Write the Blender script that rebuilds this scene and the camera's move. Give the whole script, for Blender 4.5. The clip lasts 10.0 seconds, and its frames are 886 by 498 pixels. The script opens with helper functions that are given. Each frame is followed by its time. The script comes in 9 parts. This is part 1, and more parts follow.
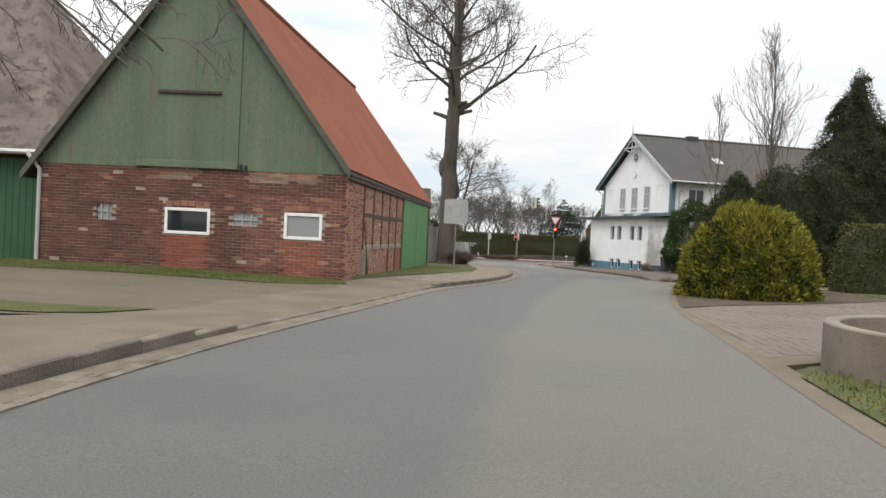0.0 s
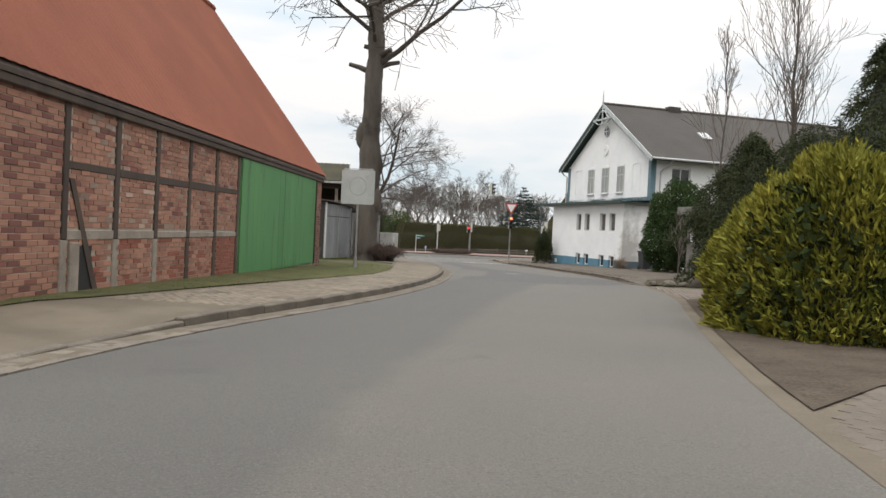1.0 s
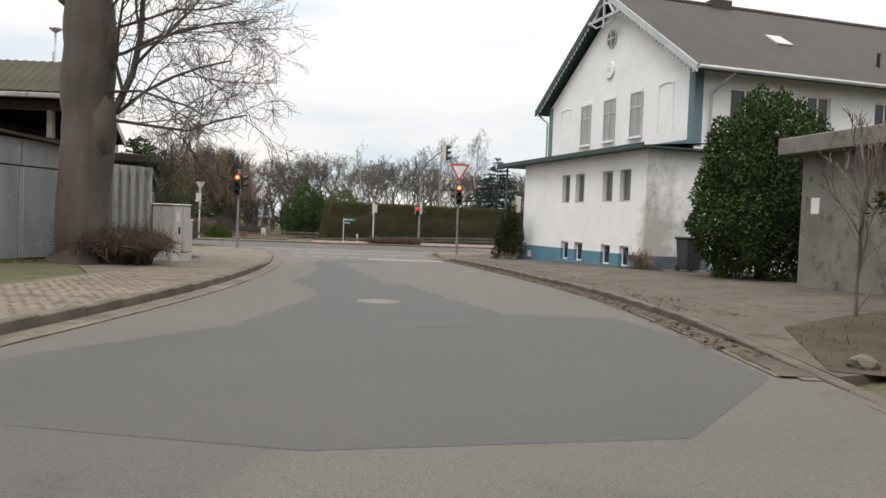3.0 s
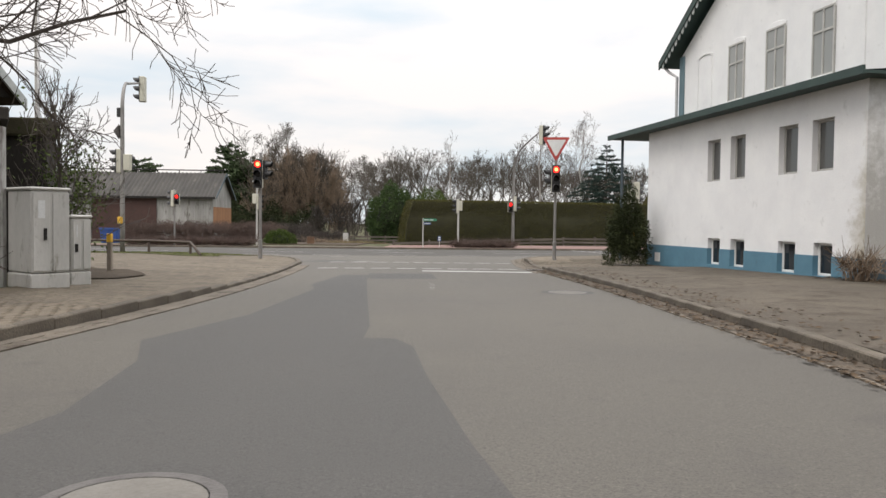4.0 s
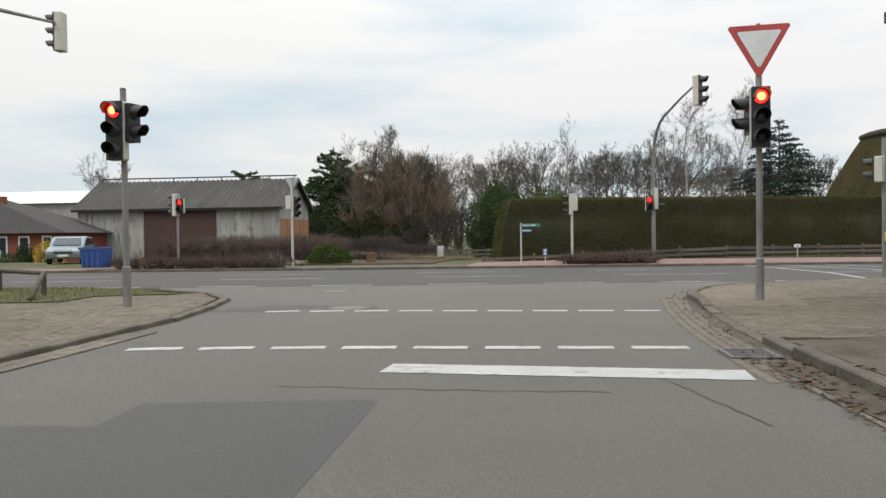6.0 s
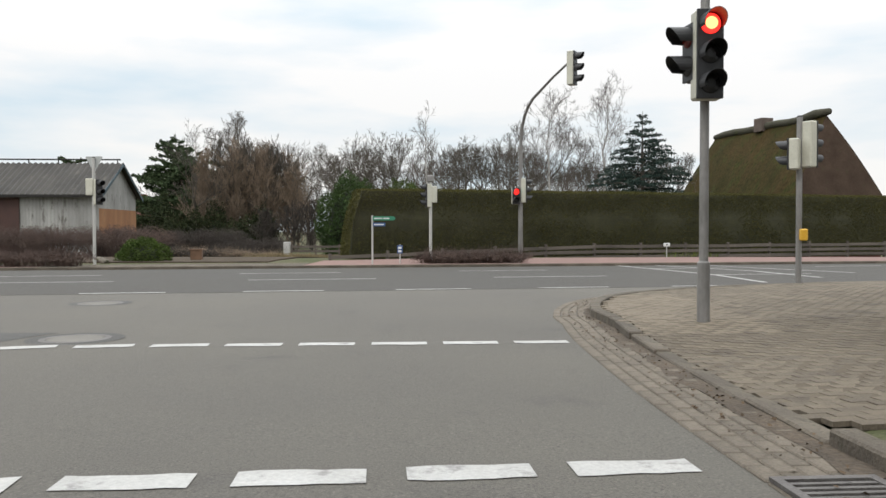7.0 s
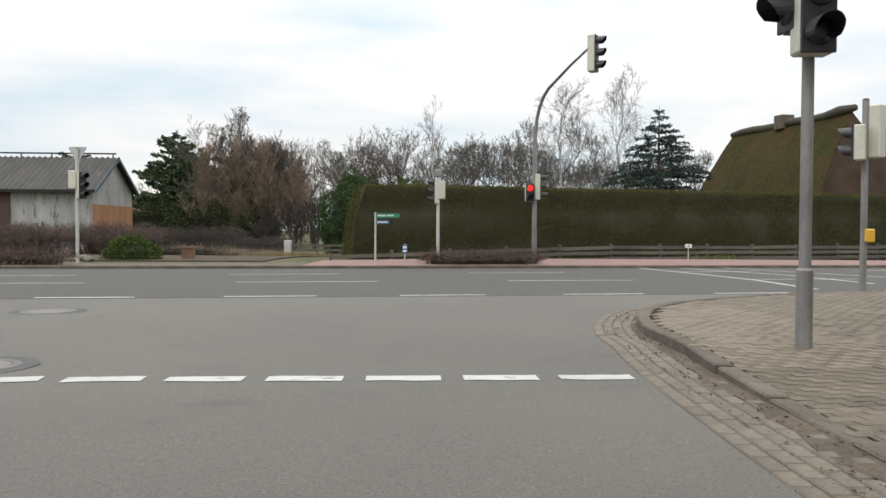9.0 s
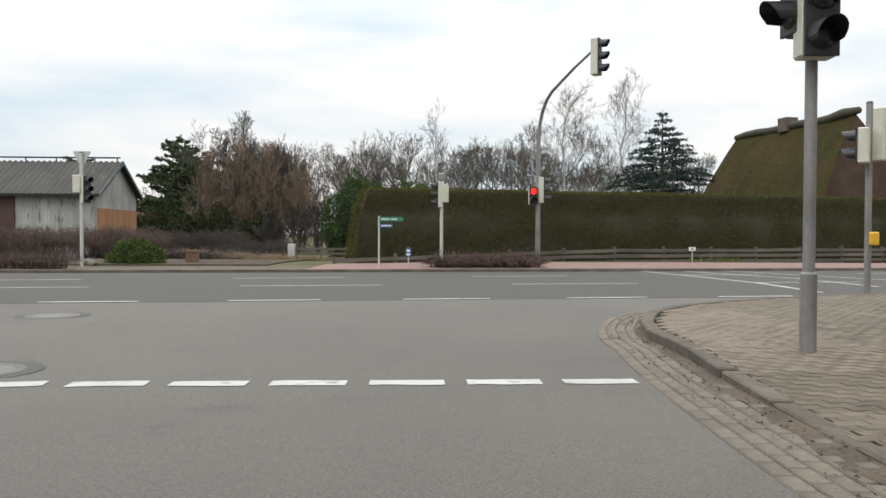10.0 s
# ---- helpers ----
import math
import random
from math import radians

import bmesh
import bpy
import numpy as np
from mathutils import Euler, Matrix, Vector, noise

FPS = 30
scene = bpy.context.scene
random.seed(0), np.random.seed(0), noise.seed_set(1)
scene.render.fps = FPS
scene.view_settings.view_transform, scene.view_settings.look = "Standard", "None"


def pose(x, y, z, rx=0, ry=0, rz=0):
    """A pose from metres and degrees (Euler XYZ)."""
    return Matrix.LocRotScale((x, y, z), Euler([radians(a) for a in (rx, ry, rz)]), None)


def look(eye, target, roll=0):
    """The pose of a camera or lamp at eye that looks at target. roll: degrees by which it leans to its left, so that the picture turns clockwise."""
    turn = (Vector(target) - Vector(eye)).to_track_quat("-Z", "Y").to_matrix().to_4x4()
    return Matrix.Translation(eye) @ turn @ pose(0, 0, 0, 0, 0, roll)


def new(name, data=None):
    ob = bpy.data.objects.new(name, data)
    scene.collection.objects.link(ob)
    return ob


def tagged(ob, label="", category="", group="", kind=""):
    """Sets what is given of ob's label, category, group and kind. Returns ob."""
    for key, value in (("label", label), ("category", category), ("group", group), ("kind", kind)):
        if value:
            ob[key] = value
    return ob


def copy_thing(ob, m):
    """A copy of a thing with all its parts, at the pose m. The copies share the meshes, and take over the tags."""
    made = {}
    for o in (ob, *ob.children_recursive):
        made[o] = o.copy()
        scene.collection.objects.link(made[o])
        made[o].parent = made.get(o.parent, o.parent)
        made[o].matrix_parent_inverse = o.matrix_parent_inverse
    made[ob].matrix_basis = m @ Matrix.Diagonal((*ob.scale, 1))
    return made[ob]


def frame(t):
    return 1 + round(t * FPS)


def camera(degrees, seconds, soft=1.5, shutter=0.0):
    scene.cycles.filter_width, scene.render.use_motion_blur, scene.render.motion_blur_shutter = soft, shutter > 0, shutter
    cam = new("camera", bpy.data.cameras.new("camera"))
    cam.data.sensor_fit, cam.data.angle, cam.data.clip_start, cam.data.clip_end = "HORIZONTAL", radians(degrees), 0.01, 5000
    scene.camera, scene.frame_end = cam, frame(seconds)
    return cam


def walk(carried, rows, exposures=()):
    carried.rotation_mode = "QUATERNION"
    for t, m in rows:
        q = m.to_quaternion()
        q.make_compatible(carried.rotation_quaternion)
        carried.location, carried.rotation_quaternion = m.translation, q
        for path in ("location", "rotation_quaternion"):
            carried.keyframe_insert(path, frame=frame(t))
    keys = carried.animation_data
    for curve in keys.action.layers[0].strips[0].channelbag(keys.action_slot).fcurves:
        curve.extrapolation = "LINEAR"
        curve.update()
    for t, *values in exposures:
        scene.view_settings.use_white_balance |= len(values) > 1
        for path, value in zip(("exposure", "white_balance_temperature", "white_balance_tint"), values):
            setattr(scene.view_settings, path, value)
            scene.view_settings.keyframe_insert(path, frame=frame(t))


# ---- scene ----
cam = camera(58.0, 10.0, soft=1.5)
PATH = [
    (0, (1.155, 7.169, 1.074), (1.169, 9.169, 1.042), 2.8),
    (0.5, (2.217, 12.89, 1.023), (2.281, 14.889, 0.985), 3.1),
    (1, (3.483, 18.582, 0.923), (3.585, 20.579, 0.88), 2.8),
    (1.5, (4.657, 24.091, 0.82), (4.794, 26.086, 0.775), 2.6),
    (2, (6.031, 29.686, 0.725), (6.204, 31.678, 0.675), 3.0),
    (2.2, (6.547, 31.869, 0.688), (6.733, 33.859, 0.631), 2.9),
    (3.3, (8.867, 42.714, 0.485), (8.926, 44.712, 0.414), 1.8),
    (3.5, (9.112, 44.623, 0.439), (9.113, 46.622, 0.366), 1.5),
    (4, (9.468, 49.255, 0.303), (9.324, 51.249, 0.236), 0.7),
    (4.5, (9.659, 53.337, 0.283), (9.38, 55.317, 0.222), 0.4),
    (5, (9.635, 57.415, 0.208), (9.235, 59.374, 0.162), 0.1),
    (5.2, (9.597, 58.845, 0.188), (9.173, 60.799, 0.145), -0.2),
    (6.3, (9.348, 65.291, 0.092), (8.877, 67.235, 0.054), -0.8),
    (6.5, (9.262, 66.251, 0.062), (8.968, 68.229, 0.021), -0.5),
    (7, (9.049, 68.231, 0.031), (8.932, 70.227, -0.018), -0.1),
    (7.5, (8.908, 69.466, 0.006), (8.814, 71.463, -0.046), 0.2),
    (8, (8.83, 70.087, -0.016), (8.725, 72.084, -0.067), 0.3),
    (8.5, (8.821, 70.233, -0.011), (8.7, 72.229, -0.064), 0.3),
    (9, (8.819, 70.229, -0.009), (8.69, 72.224, -0.059), 0.3),
    (9.5, (8.821, 70.222, -0.011), (8.687, 72.217, -0.056), 0.2),
    (10, (8.821, 70.224, -0.001), (8.683, 72.219, -0.043), 0.2),
]
walk(cam, [(t, look(eye, target, roll)) for t, eye, target, roll in PATH],
     [(0.0, 0.12, 6650, 12), (0.8, 0.04, 6640, 12), (2.2, 0.04, 6600, 11), (3.3, 0.04, 6750, 14), (3.8, 0.04, 6750, 14), (5.2, -0.04, 6550, 11), (6.2, -0.13, 6500, 10),
      (6.6, -0.13, 6500, 10), (7.0, 0.0, 6500, 10), (8.0, 0.04, 6500, 10), (10.0, 0.04, 6500, 10)])

# ---- light: bright overcast sky, brighter overhead, with a veiled sun ----
world = bpy.data.worlds.new("overcast_sky")
scene.world = world
world.use_nodes = True
wn, wl = world.node_tree.nodes, world.node_tree.links
wn.clear()
w_out, w_bg = wn.new("ShaderNodeOutputWorld"), wn.new("ShaderNodeBackground")
w_co, w_sep = wn.new("ShaderNodeTexCoord"), wn.new("ShaderNodeSeparateXYZ")
wl.new(w_co.outputs["Generated"], w_sep.inputs[0])
w_sky = wn.new("ShaderNodeTexSky")
w_sky.sky_type, w_sky.sun_disc = "NISHITA", False
w_sky.sun_elevation, w_sky.sun_rotation = radians(38), radians(200)
w_blue = wn.new("ShaderNodeMix")
w_blue.data_type, w_blue.blend_type = "RGBA", "MULTIPLY"
w_blue.inputs[0].default_value = 1.0
wl.new(w_sky.outputs[0], w_blue.inputs[6])
w_blue.inputs[7].default_value = (0.12, 0.12, 0.12, 1)
# cloud layer: flattened noise, thin bluish gaps
w_map = wn.new("ShaderNodeMapping")
w_map.inputs["Scale"].default_value = (1.6, 1.6, 6.5)
wl.new(w_co.outputs["Generated"], w_map.inputs[0])
w_noise = wn.new("ShaderNodeTexNoise")
w_noise.inputs["Scale"].default_value, w_noise.inputs["Detail"].default_value = 1.5, 6.0
w_noise.inputs["Roughness"].default_value = 0.5
wl.new(w_map.outputs[0], w_noise.inputs[0])
w_ramp = wn.new("ShaderNodeValToRGB")
w_ramp.color_ramp.elements[0].position, w_ramp.color_ramp.elements[0].color = 0.38, (0.72, 0.83, 0.90, 1)
w_ramp.color_ramp.elements[1].position, w_ramp.color_ramp.elements[1].color = 0.55, (1.0, 0.985, 0.965, 1)
wl.new(w_noise.outputs[0], w_ramp.inputs[0])
# an overcast dome is about three times as bright overhead as at the horizon
w_rise = wn.new("ShaderNodeMapRange")
w_rise.inputs[1].default_value, w_rise.inputs[2].default_value = 0.0, 1.0
w_rise.inputs[3].default_value, w_rise.inputs[4].default_value = 0.97, 4.0
w_pow = wn.new("ShaderNodeMath")
w_pow.operation, w_pow.use_clamp = "POWER", True
w_pow.inputs[1].default_value = 2.2
wl.new(w_sep.outputs[2], w_pow.inputs[0])
wl.new(w_pow.outputs[0], w_rise.inputs[0])
w_mul = wn.new("ShaderNodeMix")
w_mul.data_type, w_mul.blend_type = "RGBA", "MULTIPLY"
w_mul.inputs[0].default_value = 1.0
wl.new(w_ramp.outputs[0], w_mul.inputs[6])
wl.new(w_rise.outputs[0], w_mul.inputs[7])
w_mix = wn.new("ShaderNodeMix")
w_mix.data_type = "RGBA"
w_mix.inputs[0].default_value = 0.92
wl.new(w_blue.outputs[2], w_mix.inputs[6])
wl.new(w_mul.outputs[2], w_mix.inputs[7])
wl.new(w_mix.outputs[2], w_bg.inputs[0])
w_bg.inputs[1].default_value = 1.0
wl.new(w_bg.outputs[0], w_out.inputs[0])

sun = new("sun", bpy.data.lights.new("sun", "SUN"))
sun.data.energy, sun.data.angle, sun.data.color = 1.0, radians(20), (1.0, 0.97, 0.92)
sun.matrix_world = look((0, 0, 30), (13, 20, 0))

# ---- helpers for building ----
rnd = random.Random(7)


class Geo:
    """Gathers vertices and faces of one mesh."""

    def __init__(self):
        self.v, self.f = [], []

    def add(self, verts, faces):
        k = len(self.v)
        self.v.extend(tuple(p) for p in verts)
        self.f.extend(tuple(k + i for i in q) for q in faces)

    def box(self, x0, x1, y0, y1, z0, z1, m=None):
        pts = [Vector(p) for p in ((x0, y0, z0), (x1, y0, z0), (x1, y1, z0), (x0, y1, z0),
                                   (x0, y0, z1), (x1, y0, z1), (x1, y1, z1), (x0, y1, z1))]
        if m is not None:
            pts = [m @ p for p in pts]
        self.add(pts, [(3, 2, 1, 0), (4, 5, 6, 7), (0, 1, 5, 4), (1, 2, 6, 5), (2, 3, 7, 6), (3, 0, 4, 7)])

    def tube(self, pts, radii, n=8, caps=True):
        pts = [Vector(p) for p in pts]
        rings = []
        for i, p in enumerate(pts):
            d = (pts[min(i + 1, len(pts) - 1)] - pts[max(i - 1, 0)])
            d = d.normalized() if d.length > 1e-9 else Vector((0, 0, 1))
            a = d.cross(Vector((0.31, 0.95, 0.05)) if abs(d.y) < 0.9 else Vector((1, 0, 0))).normalized()
            b = d.cross(a)
            rings.append([p + (a * math.cos(2 * math.pi * k / n) + b * math.sin(2 * math.pi * k / n)) * radii[i] for k in range(n)])
        faces = []
        for i in range(len(pts) - 1):
            for k in range(n):
                faces.append((i * n + k, (i + 1) * n + k, (i + 1) * n + (k + 1) % n, i * n + (k + 1) % n))
        if caps:
            faces.append(tuple(range(n)))
            faces.append(tuple((len(pts) - 1) * n + k for k in reversed(range(n))))
        self.add([q for r in rings for q in r], faces)

    def prism(self, poly, m, depth):
        """Extrudes a polygon in the local xy plane of m along its z by depth."""
        n = len(poly)
        lo = [m @ Vector((a, b, 0)) for a, b in poly]
        hi = [m @ Vector((a, b, depth)) for a, b in poly]
        self.add(lo + hi, [tuple(reversed(range(n))), tuple(range(n, 2 * n))] +
                 [(i, (i + 1) % n, n + (i + 1) % n, n + i) for i in range(n)])

    def loft(self, lines):
        """A sheet over rows of points, all of one length."""
        n = len(lines[0])
        self.add([p for row in lines for p in row],
                 [(r * n + i, r * n + i + 1, (r + 1) * n + i + 1, (r + 1) * n + i) for r in range(len(lines) - 1) for i in range(n - 1)])

    def holed(self, u0, u1, v0, v1, holes, d0, d1, m):
        """One connected slab with openings: u across, v up, d0 to d1 its depth; m takes (u, d, v) to its place."""
        us = sorted({u0, u1, *[q for h in holes for q in h[:2]]})
        vs = sorted({v0, v1, *[q for h in holes for q in h[2:]]})
        us, vs = [u for u in us if u0 <= u <= u1], [v for v in vs if v0 <= v <= v1]
        nu, nv = len(us) - 1, len(vs) - 1

        def solid(i, j):
            if not (0 <= i < nu and 0 <= j < nv):
                return False
            a, b = (us[i] + us[i + 1]) / 2, (vs[j] + vs[j + 1]) / 2
            return not any(h[0] < a < h[1] and h[2] < b < h[3] for h in holes)

        seen = {}

        def vert(i, j, k):
            key = (i, j, k)
            if key not in seen:
                seen[key] = len(self.v)
                self.v.append(tuple(m @ Vector((us[i], (d0, d1)[k], vs[j]))))
            return seen[key]

        for i in range(nu):
            for j in range(nv):
                if not solid(i, j):
                    continue
                c = [(i, j), (i + 1, j), (i + 1, j + 1), (i, j + 1)]
                self.f.append(tuple(vert(*q, 0) for q in c))
                self.f.append(tuple(vert(*q, 1) for q in reversed(c)))
                for (di, dj), (a, b) in (((0, -1), (0, 1)), ((1, 0), (1, 2)), ((0, 1), (2, 3)), ((-1, 0), (3, 0))):
                    if not solid(i + di, j + dj):
                        self.f.append((vert(*c[b], 0), vert(*c[a], 0), vert(*c[a], 1), vert(*c[b], 1)))

    def mesh(self, name, mat=None, smooth=False, bevel=0.0):
        me = bpy.data.meshes.new(name)
        me.from_pydata(self.v, [], self.f)
        if bevel > 0:
            bm = bmesh.new()
            bm.from_mesh(me)
            bmesh.ops.recalc_face_normals(bm, faces=bm.faces[:])
            es = [e for e in bm.edges if len(e.link_faces) == 2 and e.calc_face_angle(0) > 0.5]
            bmesh.ops.bevel(bm, geom=es, offset=bevel, segments=1, affect="EDGES", clamp_overlap=True)
            bm.to_mesh(me)
            bm.free()
        if mat:
            me.materials.append(mat)
        if smooth:
            me.polygons.foreach_set("use_smooth", [True] * len(me.polygons))
        me.update()
        return me


def thing(name, label, category, x=0, y=0, z=0, rz=0, group="", kind=""):
    """An Empty at the base of a thing; its parts are its children."""
    ob = new(name)
    ob.empty_display_size = 0.2
    ob.matrix_world = pose(x, y, z, 0, 0, rz)
    return tagged(ob, label, category, group, kind)


def part(name, geo, mat, parent, label="", smooth=False, bevel=0.0, kind=""):
    ob = new(name, geo.mesh(name, mat, smooth, bevel))
    ob.parent = parent
    return tagged(ob, label, "", "", kind)


def single(name, geo, mat, label, category="", group="", kind="", smooth=False, bevel=0.0):
    return tagged(new(name, geo.mesh(name, mat, smooth, bevel)), label, category, group, kind)


# ---- materials ----
def surface(name, c1, c2, scale=3.0, rough=0.8, bump=0.3, fine=60.0, metal=0.0, c3=None, spots=0.6, vary=0.0, island=0.0, stretch=(1, 1, 1), grain=0.11, space="Object", speck=None):
    """Base colour from c1 to c2 by broad noise, stains of c3, fine grain, relief; vary: by object, island: by loose piece."""
    ma = bpy.data.materials.new(name)
    ma.use_nodes = True
    n, l = ma.node_tree.nodes, ma.node_tree.links
    b = n["Principled BSDF"]
    co = n.new("ShaderNodeTexCoord")
    mp = n.new("ShaderNodeMapping")
    mp.inputs["Scale"].default_value = stretch
    l.new(co.outputs[space], mp.inputs[0])

    def noise_tex(s, detail=4.0, ro=0.55):
        t = n.new("ShaderNodeTexNoise")
        t.inputs["Scale"].default_value, t.inputs["Detail"].default_value, t.inputs["Roughness"].default_value = s, detail, ro
        l.new(mp.outputs[0], t.inputs[0])
        return t

    def mix(fac, a, bb, mode="MIX"):
        m = n.new("ShaderNodeMix")
        m.data_type, m.blend_type = "RGBA", mode
        for sock, val in ((m.inputs[0], fac), (m.inputs[6], a), (m.inputs[7], bb)):
            if isinstance(val, (int, float)):
                sock.default_value = val
            elif isinstance(val, tuple):
                sock.default_value = (*val, 1) if len(val) == 3 else val
            else:
                l.new(val, sock)
        return m.outputs[2]

    def ramp(src, lo, hi):
        r = n.new("ShaderNodeMapRange")
        r.inputs[1].default_value, r.inputs[2].default_value = lo, hi
        l.new(src, r.inputs[0])
        return r.outputs[0]

    big, small = noise_tex(scale, 5.0, 0.6), noise_tex(fine, 3.0, 0.6)
    col = mix(ramp(big.outputs[0], 0.33, 0.67), c1, c2)
    if c3:
        st = noise_tex(scale * 2.7 + 0.13, 6.0, 0.65)
        col = mix(ramp(st.outputs[0], spots, spots + 0.12), col, c3)
    g = ramp(small.outputs[0], 0.25, 0.75)
    gm = n.new("ShaderNodeMapRange")
    gm.inputs[3].default_value, gm.inputs[4].default_value = 1.0 - grain, 1.0 + grain
    l.new(g, gm.inputs[0])
    col = mix(1.0, col, gm.outputs[0], "MULTIPLY")
    if speck:
        sp = noise_tex(speck[0], 2.0, 0.7)
        for lo, hi, tone in ((0.60, 0.68, 1.0 + speck[1]), (0.40, 0.32, 1.0 - speck[1])):
            col = mix(ramp(sp.outputs[0], lo, hi), col, mix(1.0, col, (tone, tone, tone), "MULTIPLY"))
    for amount, node, out in ((vary, "ShaderNodeObjectInfo", "Random"), (island, "ShaderNodeNewGeometry", "Random Per Island")):
        if amount > 0:
            oi = n.new(node)
            vm = n.new("ShaderNodeMapRange")
            vm.inputs[3].default_value, vm.inputs[4].default_value = 1.0 - amount, 1.0 + amount
            l.new(oi.outputs[out], vm.inputs[0])
            col = mix(1.0, col, vm.outputs[0], "MULTIPLY")
    l.new(col, b.inputs["Base Color"])
    b.inputs["Metallic"].default_value = metal
    rr = n.new("ShaderNodeMapRange")
    rr.inputs[3].default_value, rr.inputs[4].default_value = max(rough - 0.1, 0.03), min(rough + 0.1, 1.0)
    l.new(big.outputs[0], rr.inputs[0])
    l.new(rr.outputs[0], b.inputs["Roughness"])
    if bump > 0:
        bp = n.new("ShaderNodeBump")
        bp.inputs["Strength"].default_value, bp.inputs["Distance"].default_value = bump, 0.02
        l.new(small.outputs[0], bp.inputs["Height"])
        l.new(bp.outputs[0], b.inputs["Normal"])
    return ma


def glow(name, color, strength, base=(0.05, 0.01, 0.01)):
    ma = bpy.data.materials.new(name)
    ma.use_nodes = True
    b = ma.node_tree.nodes["Principled BSDF"]
    b.inputs["Base Color"].default_value = (*base, 1)
    b.inputs["Emission Color"].default_value = (*color, 1)
    b.inputs["Emission Strength"].default_value = strength
    return ma


def glass(name, tint=(0.02, 0.025, 0.03), rough=0.05):
    """A dark, glossy pane in front of an unlit room."""
    ma = bpy.data.materials.new(name)
    ma.use_nodes = True
    b = ma.node_tree.nodes["Principled BSDF"]
    b.inputs["Base Color"].default_value = (*tint, 1)
    b.inputs["Roughness"].default_value = rough
    b.inputs["IOR"].default_value = 1.5
    return ma


M_ASPH = surface("asphalt", (0.090, 0.082, 0.071), (0.110, 0.101, 0.086), 0.35, 0.72, 0.5, 90, c3=(0.080, 0.073, 0.065), spots=0.6, grain=0.34, speck=(60, 0.42))
M_ASPH_NEW = surface("asphalt_patch", (0.066, 0.063, 0.059), (0.079, 0.075, 0.070), 0.6, 0.72, 0.5, 110, grain=0.3, speck=(62, 0.36))
M_ASPH_MID = surface("asphalt_lane_strip", (0.070, 0.067, 0.062), (0.085, 0.080, 0.074), 0.4, 0.72, 0.5, 100, grain=0.3, speck=(60, 0.36))
M_ASPH_OLD = surface("asphalt_worn", (0.078, 0.064, 0.049), (0.118, 0.099, 0.077), 0.7, 0.9, 0.6, 80, c3=(0.060, 0.048, 0.035), spots=0.52, grain=0.32, speck=(30, 0.35))
M_MAIN = surface("asphalt_main_road", (0.0509, 0.0460, 0.0405), (0.0594, 0.0540, 0.0469), 0.3, 0.72, 0.4, 100, grain=0.25, speck=(55, 0.3))
M_PAVE = surface("paving_stone", (0.112, 0.089, 0.063), (0.160, 0.132, 0.097), 0.7, 0.9, 0.5, 60, c3=(0.078, 0.062, 0.044), spots=0.53, vary=0.16, island=0.16, grain=0.24, space="Object")
M_PAVERED = surface("brick_paver", (0.090, 0.071, 0.054), (0.128, 0.103, 0.080), 0.5, 0.9, 0.4, 70, c3=(0.064, 0.052, 0.038), island=0.08, vary=0.08)
M_PAVEBED = surface("paving_joint_sand", (0.102, 0.085, 0.064), (0.142, 0.119, 0.090), 0.9, 0.95, 0.5, 60, c3=(0.102, 0.089, 0.068))
M_REDPAVE = surface("red_paving", (0.150, 0.092, 0.078), (0.195, 0.120, 0.102), 1.0, 0.9, 0.3, 50)
M_KERB = surface("kerb_concrete", (0.070, 0.057, 0.043), (0.125, 0.105, 0.080), 1.8, 0.92, 0.6, 45, c3=(0.050, 0.044, 0.030), spots=0.55, vary=0.14, grain=0.28)
M_GUTTER = surface("gutter_stone", (0.092, 0.076, 0.058), (0.150, 0.126, 0.098), 0.8, 0.92, 0.5, 60, c3=(0.060, 0.045, 0.031), spots=0.54, vary=0.14, island=0.12, grain=0.3)
M_DIRT = surface("bare_soil", (0.051, 0.039, 0.029), (0.082, 0.065, 0.048), 1.5, 0.95, 0.9, 30, c3=(0.034, 0.026, 0.019), grain=0.4)
M_GROUND = surface("grass_and_soil", (0.053, 0.064, 0.026), (0.112, 0.098, 0.064), 0.35, 0.95, 0.8, 25, c3=(0.075, 0.064, 0.041), grain=0.35)
M_GRASS = surface("grass", (0.070, 0.096, 0.022), (0.118, 0.128, 0.036), 1.2, 0.85, 0.0, 20, island=0.35)
M_PAINT = surface("road_paint", (0.336, 0.328, 0.311), (0.420, 0.412, 0.395), 2.0, 0.7, 0.3, 50, c3=(0.185, 0.176, 0.168), spots=0.56, grain=0.16)
M_LEAFLIT = surface("leaf_litter", (0.055, 0.038, 0.025), (0.095, 0.068, 0.044), 3.0, 0.95, 0.0, 20, island=0.5)
M_IRON = surface("cast_iron", (0.10, 0.09, 0.085), (0.16, 0.15, 0.14), 6.0, 0.6, 0.4, 60, metal=0.5)
M_CONC = surface("concrete", (0.216, 0.202, 0.180), (0.274, 0.259, 0.238), 1.5, 0.9, 0.3, 50, c3=(0.144, 0.133, 0.115))


def matte(*mats):
    """Leaves, turf and earth hardly shine."""
    for ma in mats:
        ma.node_tree.nodes["Principled BSDF"].inputs["Specular IOR Level"].default_value = 0.12


